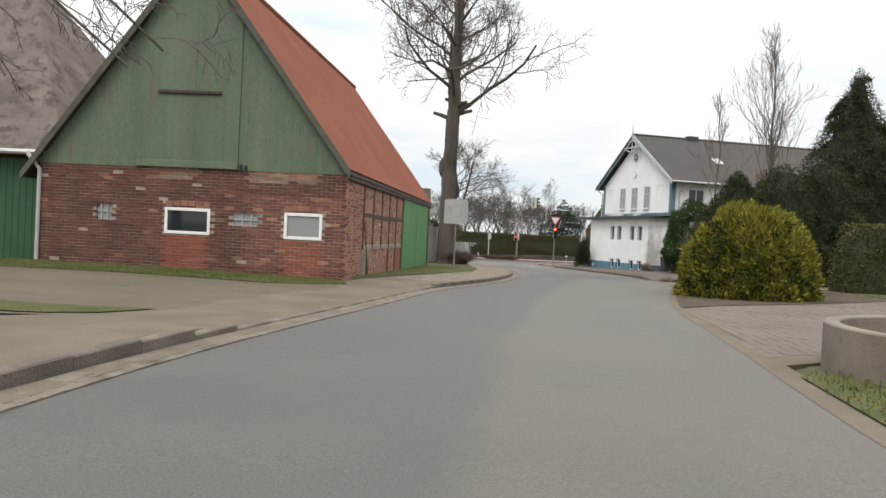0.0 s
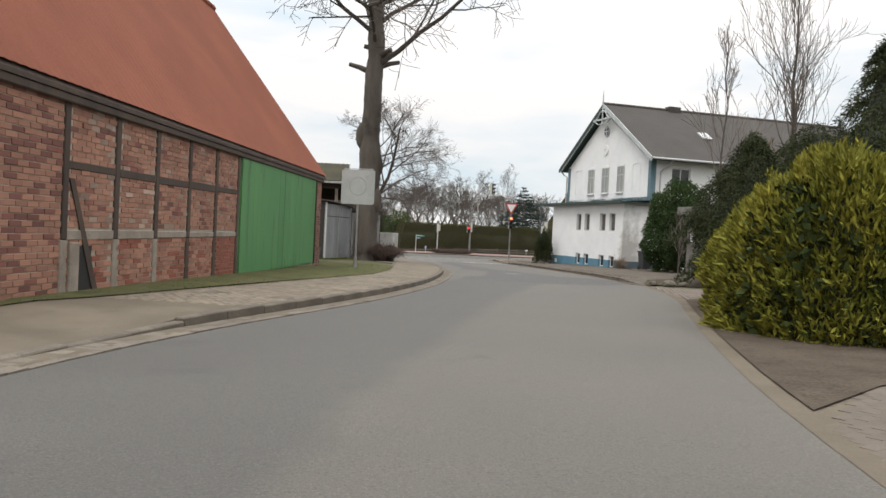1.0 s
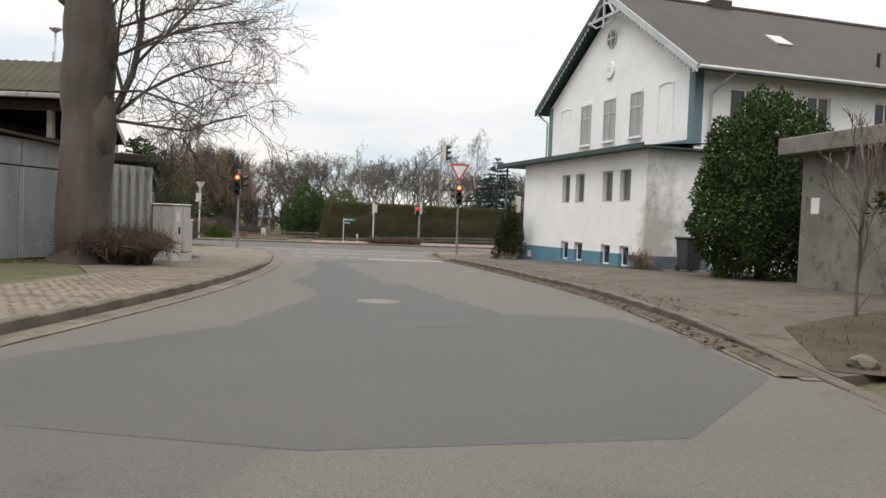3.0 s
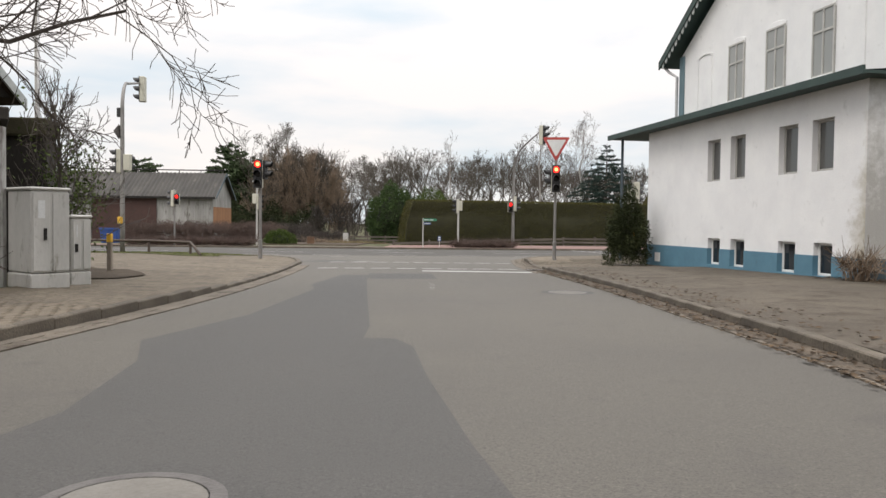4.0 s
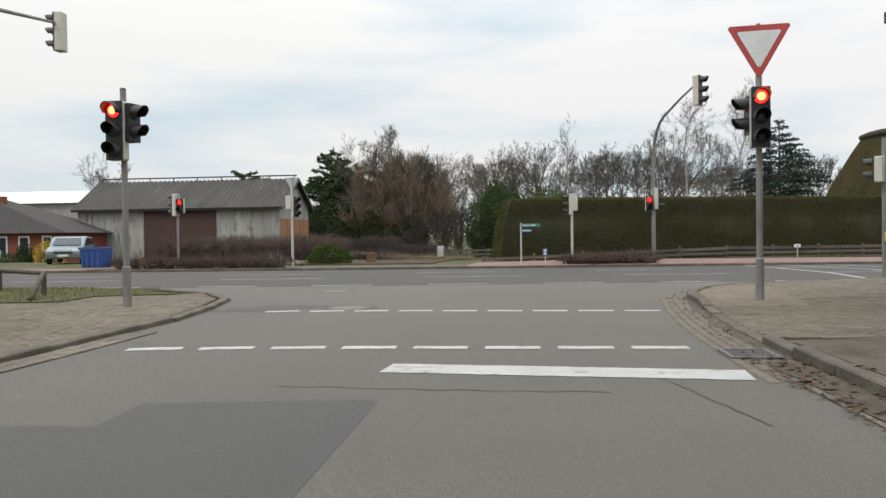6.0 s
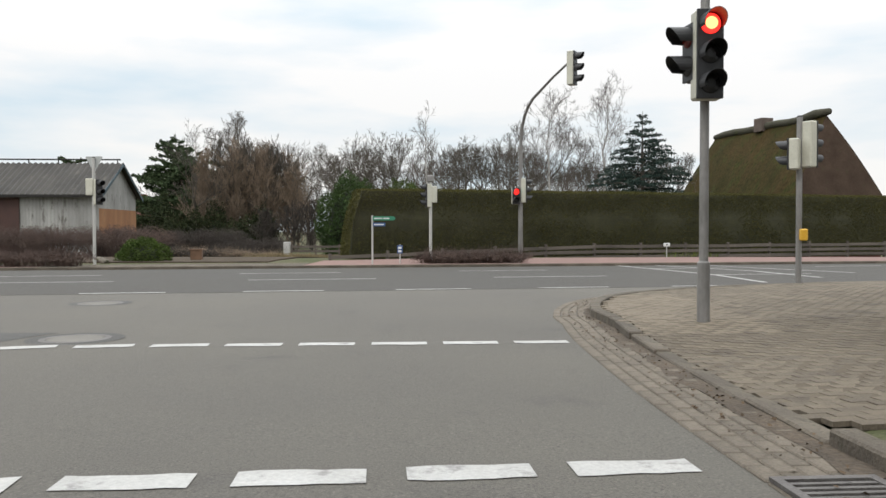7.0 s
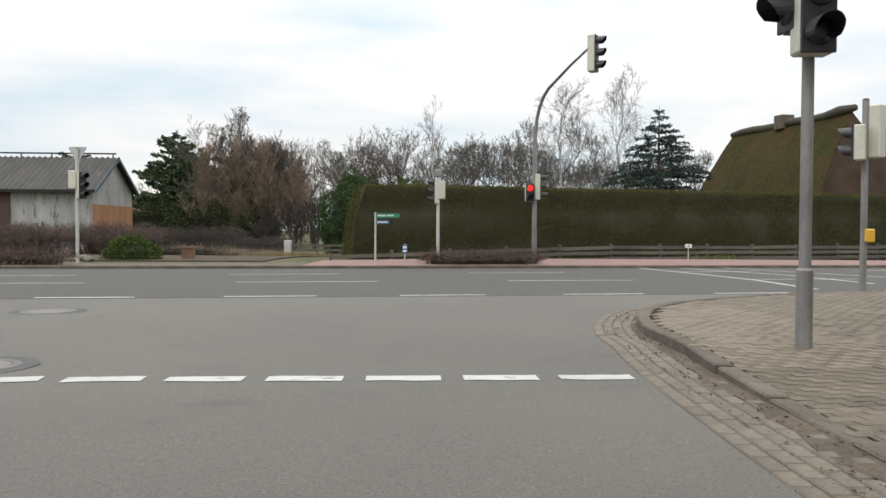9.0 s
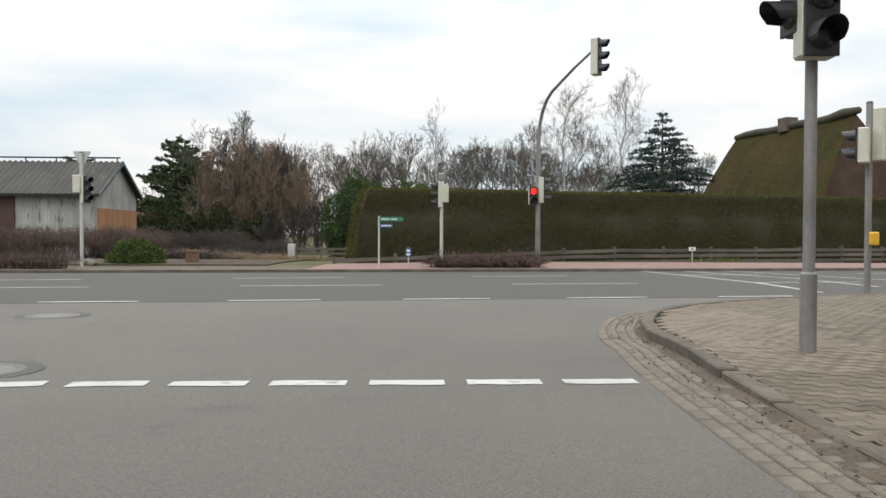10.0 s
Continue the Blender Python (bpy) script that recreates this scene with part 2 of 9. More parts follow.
def worn_strip(ma, coef, half, y1, tone):
    """A darker, softly edged wheel-worn half of the lane, following x = c0 + c1 y + c2 y2."""
    n, l = ma.node_tree.nodes, ma.node_tree.links
    b = n["Principled BSDF"]
    src = b.inputs["Base Color"].links[0].from_socket
    co, sp, nz = n.new("ShaderNodeTexCoord"), n.new("ShaderNodeSeparateXYZ"), n.new("ShaderNodeTexNoise")
    l.new(co.outputs["Object"], sp.inputs[0])
    l.new(co.outputs["Object"], nz.inputs[0])
    nz.inputs["Scale"].default_value, nz.inputs["Detail"].default_value = 0.9, 5.0

    def op(kind, a, c):
        m = n.new("ShaderNodeMath")
        m.operation = kind
        for i, v in enumerate((a, c)):
            if isinstance(v, (int, float)):
                m.inputs[i].default_value = v
            else:
                l.new(v, m.inputs[i])
        return m.outputs[0]

    y = sp.outputs[1]
    mid = op("ADD", op("MULTIPLY", op("ADD", op("MULTIPLY", y, coef[2]), coef[1]), y), coef[0])
    off = op("ABSOLUTE", op("SUBTRACT", op("SUBTRACT", sp.outputs[0], mid), op("MULTIPLY", op("SUBTRACT", nz.outputs[0], 0.5), 0.5)), 0.0)
    across, along_ = n.new("ShaderNodeMapRange"), n.new("ShaderNodeMapRange")
    across.inputs[1].default_value, across.inputs[2].default_value, across.inputs[3].default_value, across.inputs[4].default_value = half - 0.12, half + 0.16, 1.0, 0.0
    along_.inputs[1].default_value, along_.inputs[2].default_value, along_.inputs[3].default_value, along_.inputs[4].default_value = y1, y1 + 1.5, 1.0, 0.0
    l.new(off, across.inputs[0])
    l.new(y, along_.inputs[0])
    mx = n.new("ShaderNodeMix")
    mx.data_type, mx.blend_type = "RGBA", "MULTIPLY"
    l.new(op("MULTIPLY", across.outputs[0], along_.outputs[0]), mx.inputs[0])
    l.new(src, mx.inputs[6])
    mx.inputs[7].default_value = (*tone, 1)
    l.new(mx.outputs[2], b.inputs["Base Color"])


worn_strip(M_ASPH, (-0.95, 0.0565, 0.00264), 1.35, 44.5, (0.80, 0.82, 0.86))
for ma in (M_ASPH, M_ASPH_NEW, M_ASPH_MID, M_ASPH_OLD, M_MAIN):
    ma.node_tree.nodes["Principled BSDF"].inputs["Specular IOR Level"].default_value = 0.3
matte(M_GRASS, M_GROUND, M_DIRT, M_LEAFLIT, M_PAVEBED)

# ---- the lie of the land: the lane falls gently towards a level crossroads ----
LEVEL = [(-60, 1.15), (-30, 0.65), (0, 0.18), (10, 0.04), (20, -0.12), (30, -0.30), (45, -0.58), (52, -0.70), (60, -0.85), (70, -0.98), (76, -1.05), (84, -1.15), (96, -1.30), (104, -1.37), (112, -1.75), (124, -2.2), (150, -2.4), (400, -2.4)]
LEFT = [(-60, -4.0), (-20, -3.0), (0, -2.1), (12, -1.48), (15.5, -1.0), (19.3, -0.29), (26.7, 0.9), (29.8, 1.86), (33, 2.8), (38.4, 3.95), (42, 4.45), (46.3, 4.9), (51, 5.2), (54.6, 5.25), (59.4, 5.05), (62.4, 4.85), (66.7, 4.4), (72, 3.6), (73.6, 3.3), (75.5, 2.75), (77.2, 2.1), (78.7, 0.9), (79.6, -1.0), (80.2, -4.0)]
RIGHT = [(-60, -0.5), (-20, 0.9), (0, 2.2), (11.7, 3.76), (14.2, 4.33), (18.3, 5.13), (23.5, 6.1), (27.5, 7.2), (34.2, 9.2), (37.7, 10.35), (43.4, 11.5), (48, 12.05), (52, 12.3), (55.9, 12.35), (59.5, 12.05), (63.8, 11.75), (66.4, 11.4), (71.3, 10.7), (74.8, 10.42), (78.3, 10.39), (79.6, 10.55), (81.0, 11.0), (82.2, 11.85), (83.2, 13.0), (84.05, 14.2), (84.95, 16.0)]


def curve_at(knots, s):
    return float(np.interp(s, [k[0] for k in knots], [k[1] for k in knots]))


def soft_at(knots, s):
    return sum(curve_at(knots, s + d) for d in (-2, -1, 0, 1, 2)) / 5


def lane_z(y):
    return soft_at(LEVEL, y)


def main_near(x):
    return 81.75 + 0.2475 * x


def main_far(x):
    return 94.4 + 0.25 * x


def outside(x, y):
    """Metres from the nearest carriageway; 0 on it."""
    if main_near(x) <= y <= main_far(x):
        return 0.0
    d = main_near(x) - y if y < main_near(x) else y - main_far(x)
    if y < main_near(x):
        d = min(d, max(soft_at(LEFT, y) - x, x - soft_at(RIGHT, y), 0.0))
    return d


def kerb_rise(x, y):
    """Kerbs stand 10 cm proud, and are lowered at the barn's yard and along the drives."""
    if x < (soft_at(LEFT, y) + soft_at(RIGHT, y)) / 2:
        return 0.125 - 0.092 * min(max((y - 14.5) / 1.5, 0), 1) * min(max((28.0 - y) / 1.5, 0), 1) - 0.06 * min(max((y - 60.0) / 3.0, 0), 1)
    drop = min(max((y - 71.3) / 1.0, 0), 1) * min(max((77.0 - y) / 2.2, 0), 1)
    return 0.010 + 0.10 * min(max((y - 45.0) / 5.0, 0), 1) - 0.075 * drop


def height(x, y, ground=False):
    d = outside(x, y)
    return lane_z(y) + (0.0 if d <= 0 and ground else kerb_rise(x, y) - 0.006 + 0.02 * min(d, 6.0))


def steps(*spans):
    out = []
    for a, b, s in spans:
        out += list(np.arange(a, b, s))
    return out


gx = steps((-1500, -200, 260), (-200, -40, 20), (-40, -16, 3), (-16, 24, 0.5), (24, 48, 2), (48, 200, 19), (200, 1501, 260))
gy = steps((-300, -40, 52), (-40, -4, 4), (-4, 100, 0.5), (100, 130, 3), (130, 330, 25), (330, 1800, 245))
g = Geo()


def sheet_z(x, y):
    d = outside(x, y)
    far = min(max((y - 180) / 400, 0), 1)
    return (lane_z(y) - 0.09 if d < 0.3 else height(x, y) - 0.035) - 2.0 * far


g.loft([[(x, y, sheet_z(x, y)) for x in gx] for y in gy])
single("ground", g, M_GROUND, "bare earth and thin winter grass", "ground", kind="structure", smooth=True)


def drape(name, poly, mat, label, dz=0.0, step=1.0, flat=False, kind="structure", rim=True):
    """A patch of surface with the given outline, laid on the land."""
    bm = bmesh.new()
    bm.faces.new([bm.verts.new((a, b, 0)) for a, b in poly])
    xs, ys = [p[0] for p in poly], [p[1] for p in poly]
    for lo, hi, nrm in ((min(xs), max(xs), (1, 0, 0)), (min(ys), max(ys), (0, 1, 0))):
        for s in np.arange(math.ceil(lo / step) * step, hi, step):
            bmesh.ops.bisect_plane(bm, geom=bm.verts[:] + bm.edges[:] + bm.faces[:], plane_co=(nrm[0] * s, nrm[1] * s, 0), plane_no=nrm)
    bmesh.ops.triangulate(bm, faces=bm.faces[:])
    for v in bm.verts:
        v.co.z = (lane_z(v.co.y) if flat else height(v.co.x, v.co.y)) + dz
    bmesh.ops.recalc_face_normals(bm, faces=bm.faces[:])
    if sum(f.normal.z for f in bm.faces) < 0:
        bmesh.ops.reverse_faces(bm, faces=bm.faces[:])
    edge = [e for e in bm.edges if len(e.link_faces) == 1] if rim else []
    low = bmesh.ops.extrude_edge_only(bm, edges=edge)["geom"] if rim else []
    for v in low:
        if isinstance(v, bmesh.types.BMVert):
            v.co.z -= 0.12
    me = bpy.data.meshes.new(name)
    bm.to_mesh(me)
    bm.free()
    me.materials.append(mat)
    return tagged(new(name, me), label, name.split("_")[0], kind=kind)


def edge_path(side, a, b, s, shift=0.0):
    return [(soft_at(LEFT if side < 0 else RIGHT, y) + side * shift, float(y)) for y in np.arange(a, b, s)]


LEFT_NOSE = [(3.3, 73.6), (2.75, 75.5), (2.1, 77.2), (0.9, 78.7), (-1.2, 79.9), (-4.0, 80.0)]


def smooth_path(p, step=0.25):
    """A rounder line through the corners of p."""
    out = []
    q = [p[0]] + list(p) + [p[-1]]
    for a, b, c, d in zip(q, q[1:], q[2:], q[3:]):
        n = max(int(math.hypot(c[0] - b[0], c[1] - b[1]) / step), 1)
        for i in range(n):
            t = i / n
            out.append(tuple(0.5 * (2 * b[k] + (c[k] - a[k]) * t + (2 * a[k] - 5 * b[k] + 4 * c[k] - d[k]) * t * t + (3 * b[k] - a[k] - 3 * c[k] + d[k]) * t ** 3) for k in (0, 1)))
    return out + [p[-1]]


RIGHT_NOSE = [(10.39, 78.3), (10.55, 79.6), (11.0, 81.0), (11.85, 82.2), (13.0, 83.2), (14.2, 84.05), (16.0, 84.95)]
RIGHT_ROUND = smooth_path(RIGHT_NOSE)

# carriageways
lane_outline = edge_path(-1, -60, 72.1, 2) + LEFT_NOSE[:-1] + [(-2.0, main_near(-2.0) + 0.05), (16.0, main_near(16) + 0.05)] + RIGHT_NOSE[::-1] + edge_path(1, -60, 77, 2)[::-1]
drape("road_lane", lane_outline, M_ASPH, "grey worn asphalt village lane", flat=True)
drape("road_main", [(-120, main_near(-120)), (120, main_near(120)), (120, main_far(120)), (-120, main_far(-120))], M_MAIN, "grey asphalt main road with white lines", dz=0.004, step=2.0, flat=True)
drape("road_patch", [(5.4, 44.2), (5.6, 46.2), (6.3, 47.6), (6.7, 48.5), (6.9, 50.3), (7.14, 52.2), (7.17, 53.3), (6.78, 55.0), (6.3, 56.1), (6.5, 58.5), (6.4, 60.1), (6.25, 62.9), (5.9, 64.2), (5.8, 67.6), (6.5, 67.7), (6.66, 65.9), (7.33, 62.0), (7.73, 59.7), (8.1, 57.6), (8.2, 56.6), (8.5, 56.62), (8.73, 56.1), (8.97, 54.7), (9.35, 52.9), (9.72, 51.4), (9.95, 50.5), (10.6, 50.6), (11.4, 50.5), (11.6, 48.6), (11.4, 46.0), (10.0, 44.0), (8.0, 43.6)], M_ASPH_NEW, "darker stretch of mended asphalt", dz=0.0016, flat=True, rim=False)
drape("road_patch", [(6.3, 68.35), (7.79, 68.75), (8.1, 66.6), (6.7, 66.2)], M_ASPH_NEW, "dark square patch of mended asphalt", dz=0.0020, flat=True, rim=False)
drape("road_patch", [(8.17, 49.0), (8.3, 48.72), (8.7, 48.83), (9.3, 48.97), (9.87, 49.3), (9.8, 49.5), (8.79, 49.33)], M_ASPH_MID, "small pale patch of mended asphalt", dz=0.0028, flat=True, rim=False)
drape("road_patch", [(2.8, 74.9), (4.2, 75.0), (4.5, 76.4), (3.4, 76.3)], M_ASPH_NEW, "dark patch of mended asphalt", dz=0.0032, flat=True, rim=False)


def crack(pts, label):
    """A tarred crack: a thin wandering dark strip."""
    gg = Geo()
    rows = [[], []]
    for (x0, y0), (x1, y1) in zip(pts, pts[1:]):
        k = max(int(math.hypot(x1 - x0, y1 - y0) / 0.12), 2)
        d = Vector((x1 - x0, y1 - y0)).normalized()
        for i in range(k):
            t_ = i / k
            w = 0.005 + 0.009 * rnd.random()
            o = rnd.uniform(-0.025, 0.025)
            cx, cy = x0 + (x1 - x0) * t_ - d.y * o, y0 + (y1 - y0) * t_ + d.x * o
            rows[0].append((cx - d.y * w, cy + d.x * w, lane_z(cy) + 0.0045))
            rows[1].append((cx + d.y * w, cy - d.x * w, lane_z(cy) + 0.0045))
    gg.loft(rows)
    single("road_crack", gg, M_TAR, label, "crack", "road cracks", "structure")


M_TAR = surface("tar_seam", (0.048, 0.045, 0.042), (0.070, 0.066, 0.061), 3.0, 0.7, 0.2, 60)
for pts in ([(6.35, 38.0), (6.5, 38.8), (7.0, 41.0)], [(8.7, 48.82), (9.0, 48.88), (9.34, 48.97)], [(8.2, 46.7), (8.27, 47.5), (8.3, 47.9)],
            [(7.8, 57.7), (7.7, 58.4), (7.45, 59.3)], [(9.2, 66.2), (10.1, 66.9), (10.9, 66.0)], [(6.9, 69.1), (8.6, 69.2), (9.4, 69.3)],
            [(9.6, 70.0), (9.9, 69.2), (10.2, 68.3)]):
    crack(pts, "thin dark tar-filled crack in the asphalt")

# pavements and yards
M_YARD = surface("bare_earth_yard", (0.066, 0.049, 0.031), (0.100, 0.076, 0.048), 0.6, 0.95, 0.7, 40, c3=(0.058, 0.068, 0.026), spots=0.52, grain=0.3)
drape("pavement_left", edge_path(-1, -20, 60.1, 2, 0.13) + [(2.6, 60.0), (2.2, 56.0)] + edge_path(-1, -20, 55, 2, 2.1)[::-1], M_PAVEBED, "pale concrete paving along the lane", dz=-0.0034, step=0.6)
drape("pavement_corner_left", edge_path(-1, 60, 72.1, 2, 0.13) + [(3.15, 73.6), (2.6, 75.4), (1.95, 77.0), (0.8, 78.5), (-0.9, 77.0), (-9.0, 75.0), (-9.0, 69.0), (1.0, 66.5), (2.6, 60.0)], M_PAVEBED, "sandy paved corner by the crossroads", dz=-0.0036)
drape("forecourt", edge_path(1, 46, 73, 2, 0.14) + [(14.2, 73.6), (16.6, 65.1), (24.0, 66.5), (24.0, 57.5), (16.5, 50.0), (13.5, 46.5)], M_ASPH_OLD, "worn dusty asphalt forecourt", dz=0.0, step=0.5)
drape("pavement_corner_right", edge_path(1, 73, 78, 1, 0.14) + [(10.54, 78.3), (10.70, 79.55), (11.13, 80.9), (11.96, 82.08), (13.08, 83.06), (14.27, 83.92), (16.0, 84.8), (22.0, 86.6), (30.0, 88.6), (22.0, 79.5), (14.4, 76.6), (14.2, 72.6)], M_PAVEBED, "paved corner with pale stones", dz=-0.0030, step=0.4)
drape("driveway", edge_path(1, 37.0, 45.9, 1, 0.12) + [(12.4, 44.3), (13.8, 43.9), (16.3, 44.8), (24.0, 44.0), (24.0, 39.5), (14.6, 39.4), (11.4, 38.2)], M_PAVEBED, "brick-paved driveway", dz=-0.006, step=0.5)
drape("driveway", edge_path(1, 15.0, 24.3, 1, 0.10) + [(7.5, 25.4), (9.1, 26.5), (11.4, 28.1), (13.5, 30.0), (26.0, 31.0), (26.0, 18.0), (6.6, 16.2)], M_PAVEBED, "brick-paved driveway", dz=-0.006)
drape("soil_bed", edge_path(1, 23.9, 37.1, 0.8, 0.10) + edge_path(1, 37.5, 37.8, 1, 0.14) + [(11.4, 38.7), (14.6, 39.6), (16.0, 36.0), (15.0, 30.6), (11.5, 27.7), (9.2, 26.1), (7.5, 25.0)], M_DIRT, "dark bare soil bed under the evergreen bush", dz=0.012, step=0.5, rim=False)
drape("yard", [(-1.3, 23.0), (-0.9, 24.8), (-1.3, 26.2), (-9.5, 26.9), (-40, 29.0), (-40, 13.5), (-5.0, 14.6), (-3.3, 15.4), (-2.2, 17.2), (-1.95, 20.3)], M_YARD, "brown bare earth yard before the barn", dz=-0.002, rim=False)
drape("soil_bed", [(0.2, 65.9), (1.5, 65.85), (2.2, 65.0), (2.6, 64.3), (2.62, 63.2), (2.25, 62.7), (1.6, 63.6), (0.6, 64.8)], M_DIRT, "dark bare soil behind the cabinets", dz=0.02, step=0.5, rim=False)
drape("cycle_path", [(-60, main_far(-60) + 0.15), (-6.0, main_far(-6) + 0.15), (-6.0, main_far(-6) + 2.6), (-60, main_far(-60) + 2.6)], M_REDPAVE, "red paved footway along the main road", dz=0.0, step=3.0)
drape("soil_bed", [(-12, 96.0), (0.6, 98.2), (0.6, 112), (-12, 111)], M_DIRT, "bare brown soil under the undergrowth", dz=0.012, step=2.0)
drape("far_footway", [(-6.0, main_far(-6) + 0.15), (2.5, main_far(2.5) + 0.15), (2.4, main_far(2.5) + 2.4), (-6.0, main_far(-6) + 2.4)], M_ASPH_OLD, "sandy grey footway along the main road", dz=0.0, step=3.0)
drape("cycle_path", [(2.5, main_far(2.5) + 0.15), (60, main_far(60) + 0.15), (60, main_far(60) + 4.4), (2.5, main_far(2.5) + 4.4)], M_REDPAVE, "red paved footway along the main road", dz=0.0, step=3.0)

# kerb stones
kerb_meshes = {}
for unit_length in (0.99, 0.33):
    kerb_geo = Geo()
    kerb_geo.box(-0.07, 0.07, -unit_length / 2 + 0.002, unit_length / 2 - 0.002, -0.2, 0.0)
    kerb_meshes[unit_length] = kerb_geo.mesh("kerb_stone", M_KERB, bevel=0.013)


def kerb(name, path, label, rise=0.105, unit=0.99):
    """Stones a metre long end to end along the path."""
    base = tagged(new(name), label, "kerb", kind="structure")
    pts = [Vector((a, b, 0)) for a, b in path]
    left, i, p = unit / 2, 0, pts[0]
    out = []
    for q0, q1 in zip(pts, pts[1:]):
        seg = (q1 - q0).length
        d = (q1 - q0) / seg
        while left < seg:
            out.append((q0 + d * left, d))
            left += unit
        left -= seg
    for c, d in out:
        ob = new("kerb_stone", kerb_meshes[unit])
        r = rise(c) if callable(rise) else rise
        ob.matrix_world = pose(c.x, c.y, lane_z(c.y) + r + rnd.uniform(-0.004, 0.004), 0, 0, math.degrees(math.atan2(d.y, d.x)) - 90)
        ob.parent = base
    last.append(out[-1][0] + out[-1][1] * unit / 2)
    return base


last = []
kerb("kerb_left", edge_path(-1, -8, 72.1, 1, 0.06) + [(p[0] - 0.05, p[1]) for p in LEFT_NOSE] + [(-20.0, main_near(-20) - 0.1)], "concrete kerb stones along the lane", lambda c: kerb_rise(c.x, c.y))
kerb("kerb_right", edge_path(1, 44.5, 77.9, 1, 0.06), "weathered concrete kerb stones along the lane", lambda c: kerb_rise(c.x, c.y))
kerb("kerb_corner", [tuple(last[-1])[:2]] + [q for q in RIGHT_ROUND if q[1] > last[-1].y + 0.1], "short weathered kerb stones round the corner", lambda c: kerb_rise(c.x, c.y), 0.33)
kerb("kerb_main", [tuple(last[-1])[:2], (40.0, main_near(40) - 0.1)], "weathered concrete kerb stones along the main road", lambda c: kerb_rise(c.x, c.y))
drape("road_edge", edge_path(1, -8, 45.1, 1, 0.17) + edge_path(1, -8, 45.1, 1, -0.10)[::-1], M_PAVEBED, "pale sandy edge of the lane", dz=0.0035, flat=True, rim=False)
kerb("kerb_far", [(-45, main_far(-45) + 0.07), (45, main_far(45) + 0.07)], "low kerb of the main road", 0.10)


# gutter stones
def gutter(path, rows, name, label, inward, joined=True, wide=0.165, long=0.245):
    gg = Geo()
    objs = []
    pts = [Vector((a, b, 0)) for a, b in path]
    for r in range(rows):
        left = long / 2 * (r % 2)
        for q0, q1 in zip(pts, pts[1:]):
            seg = (q1 - q0).length
            d = (q1 - q0) / seg
            nrm = Vector((-d.y, d.x, 0)) * inward
            while left < seg:
                c = q0 + d * left + nrm * (0.03 + wide * (r + 0.5))
                objs.append(pose(c.x, c.y, lane_z(c.y) + 0.006 + rnd.uniform(-0.003, 0.003), 0, 0, math.degrees(math.atan2(d.y, d.x))))
                left += long
            left -= seg
    if joined:
        for m in objs:
            gg.box(-long / 2 + 0.005, long / 2 - 0.005, -wide / 2 + 0.005, wide / 2 - 0.005, -0.03, 0.008, m)
        return single(name, gg, M_GUTTER, label, "gutter", kind="stuff")
    base = tagged(new(name), label, "gutter", kind="structure")
    st = Geo()
    st.box(-long / 2 + 0.004, long / 2 - 0.004, -wide / 2 + 0.004, wide / 2 - 0.004, -0.05, 0.006)
    st = st.mesh("gutter_stone", M_GUTTER, bevel=0.008)
    for m in objs:
        o = new("gutter_stone", st)
        o.matrix_world = m
        o.parent = base
    return base


gutter(edge_path(-1, 5, 72.1, 1), 2, "gutter_left", "pale paving stones of the gutter", -1)
gutter(edge_path(1, 46, 70.1, 1), 2, "gutter_right", "dirty paving stones of the gutter", 1)
gutter(edge_path(1, 70, 78, 0.5) + smooth_path(RIGHT_NOSE[:5]), 5, "gutter_corner", "dirty brick-sized gutter stones round the kerb", 1, joined=False, wide=0.105, long=0.21)


# painted lines
def marking(label, x0, y0, ang, length, width, dz=0.005):
    m = Matrix.Translation((x0, y0, 0)) @ Matrix.Rotation(radians(ang), 4, "Z")
    gg = Geo()
    k = max(int(length / 0.09), 2)
    row = []
    for w in (-width / 2, 0, width / 2):
        r = []
        for i in range(k + 1):
            p = m @ Vector((length * i / k, w + rnd.uniform(-0.006, 0.006) * (2.0 if w else 0.0), 0))
            r.append((p.x, p.y, lane_z(p.y) + dz))
        row.append(r)
    gg.loft(row)
    return single("road_marking", gg, M_PAINT, label, "road marking", "painted lines", "structure")


for i in range(9):
    marking("short white dash across the mouth of the lane", 9.28 - 0.672 * i, 75.86 - 0.085 * i - 0.010 * max(i - 4, 0) ** 2, 6.0 + max(i - 4, 0) * 5, 0.52, 0.19)
for i in range(8):
    marking("short white dash of the footway crossing", 9.40 - 0.70 * i, 71.66 - 0.11 * i - 0.01 * max(i - 3, 0) ** 2, 8.0 + max(i - 3, 0) * 3, 0.54, 0.20)
marking("broad white stop line", 7.43, 70.04, 2.6, 2.86, 0.46)
for x, y, a, w in ((8.06, 64.99, 30, 0.03), (8.13, 64.5, 20, 0.045), (8.18, 63.84, 35, 0.05), (8.21, 63.49, 10, 0.03)):
    marking("worn fleck of white paint", x, y, a, 0.09, w)
main_ang = math.degrees(math.atan(0.2475))
for i in range(-14, 14):
    marking("white edge dash of the main road", 7.22 + 2.80 * i, main_near(7.22 + 2.80 * i) + 0.13, main_ang, 1.5, 0.14, 0.010)
for i in range(-8, 8):
    marking("white lane line of the main road", 3.22 + 5.92 * i, 87.2 + 0.279 * 5.92 * i, 14.5, 3.1, 0.13, 0.010)
    marking("white lane line of the main road", 1.9 + 6.2 * i, 90.7 + 0.345 * 6.2 * i, 18.6, 2.9, 0.13, 0.010)
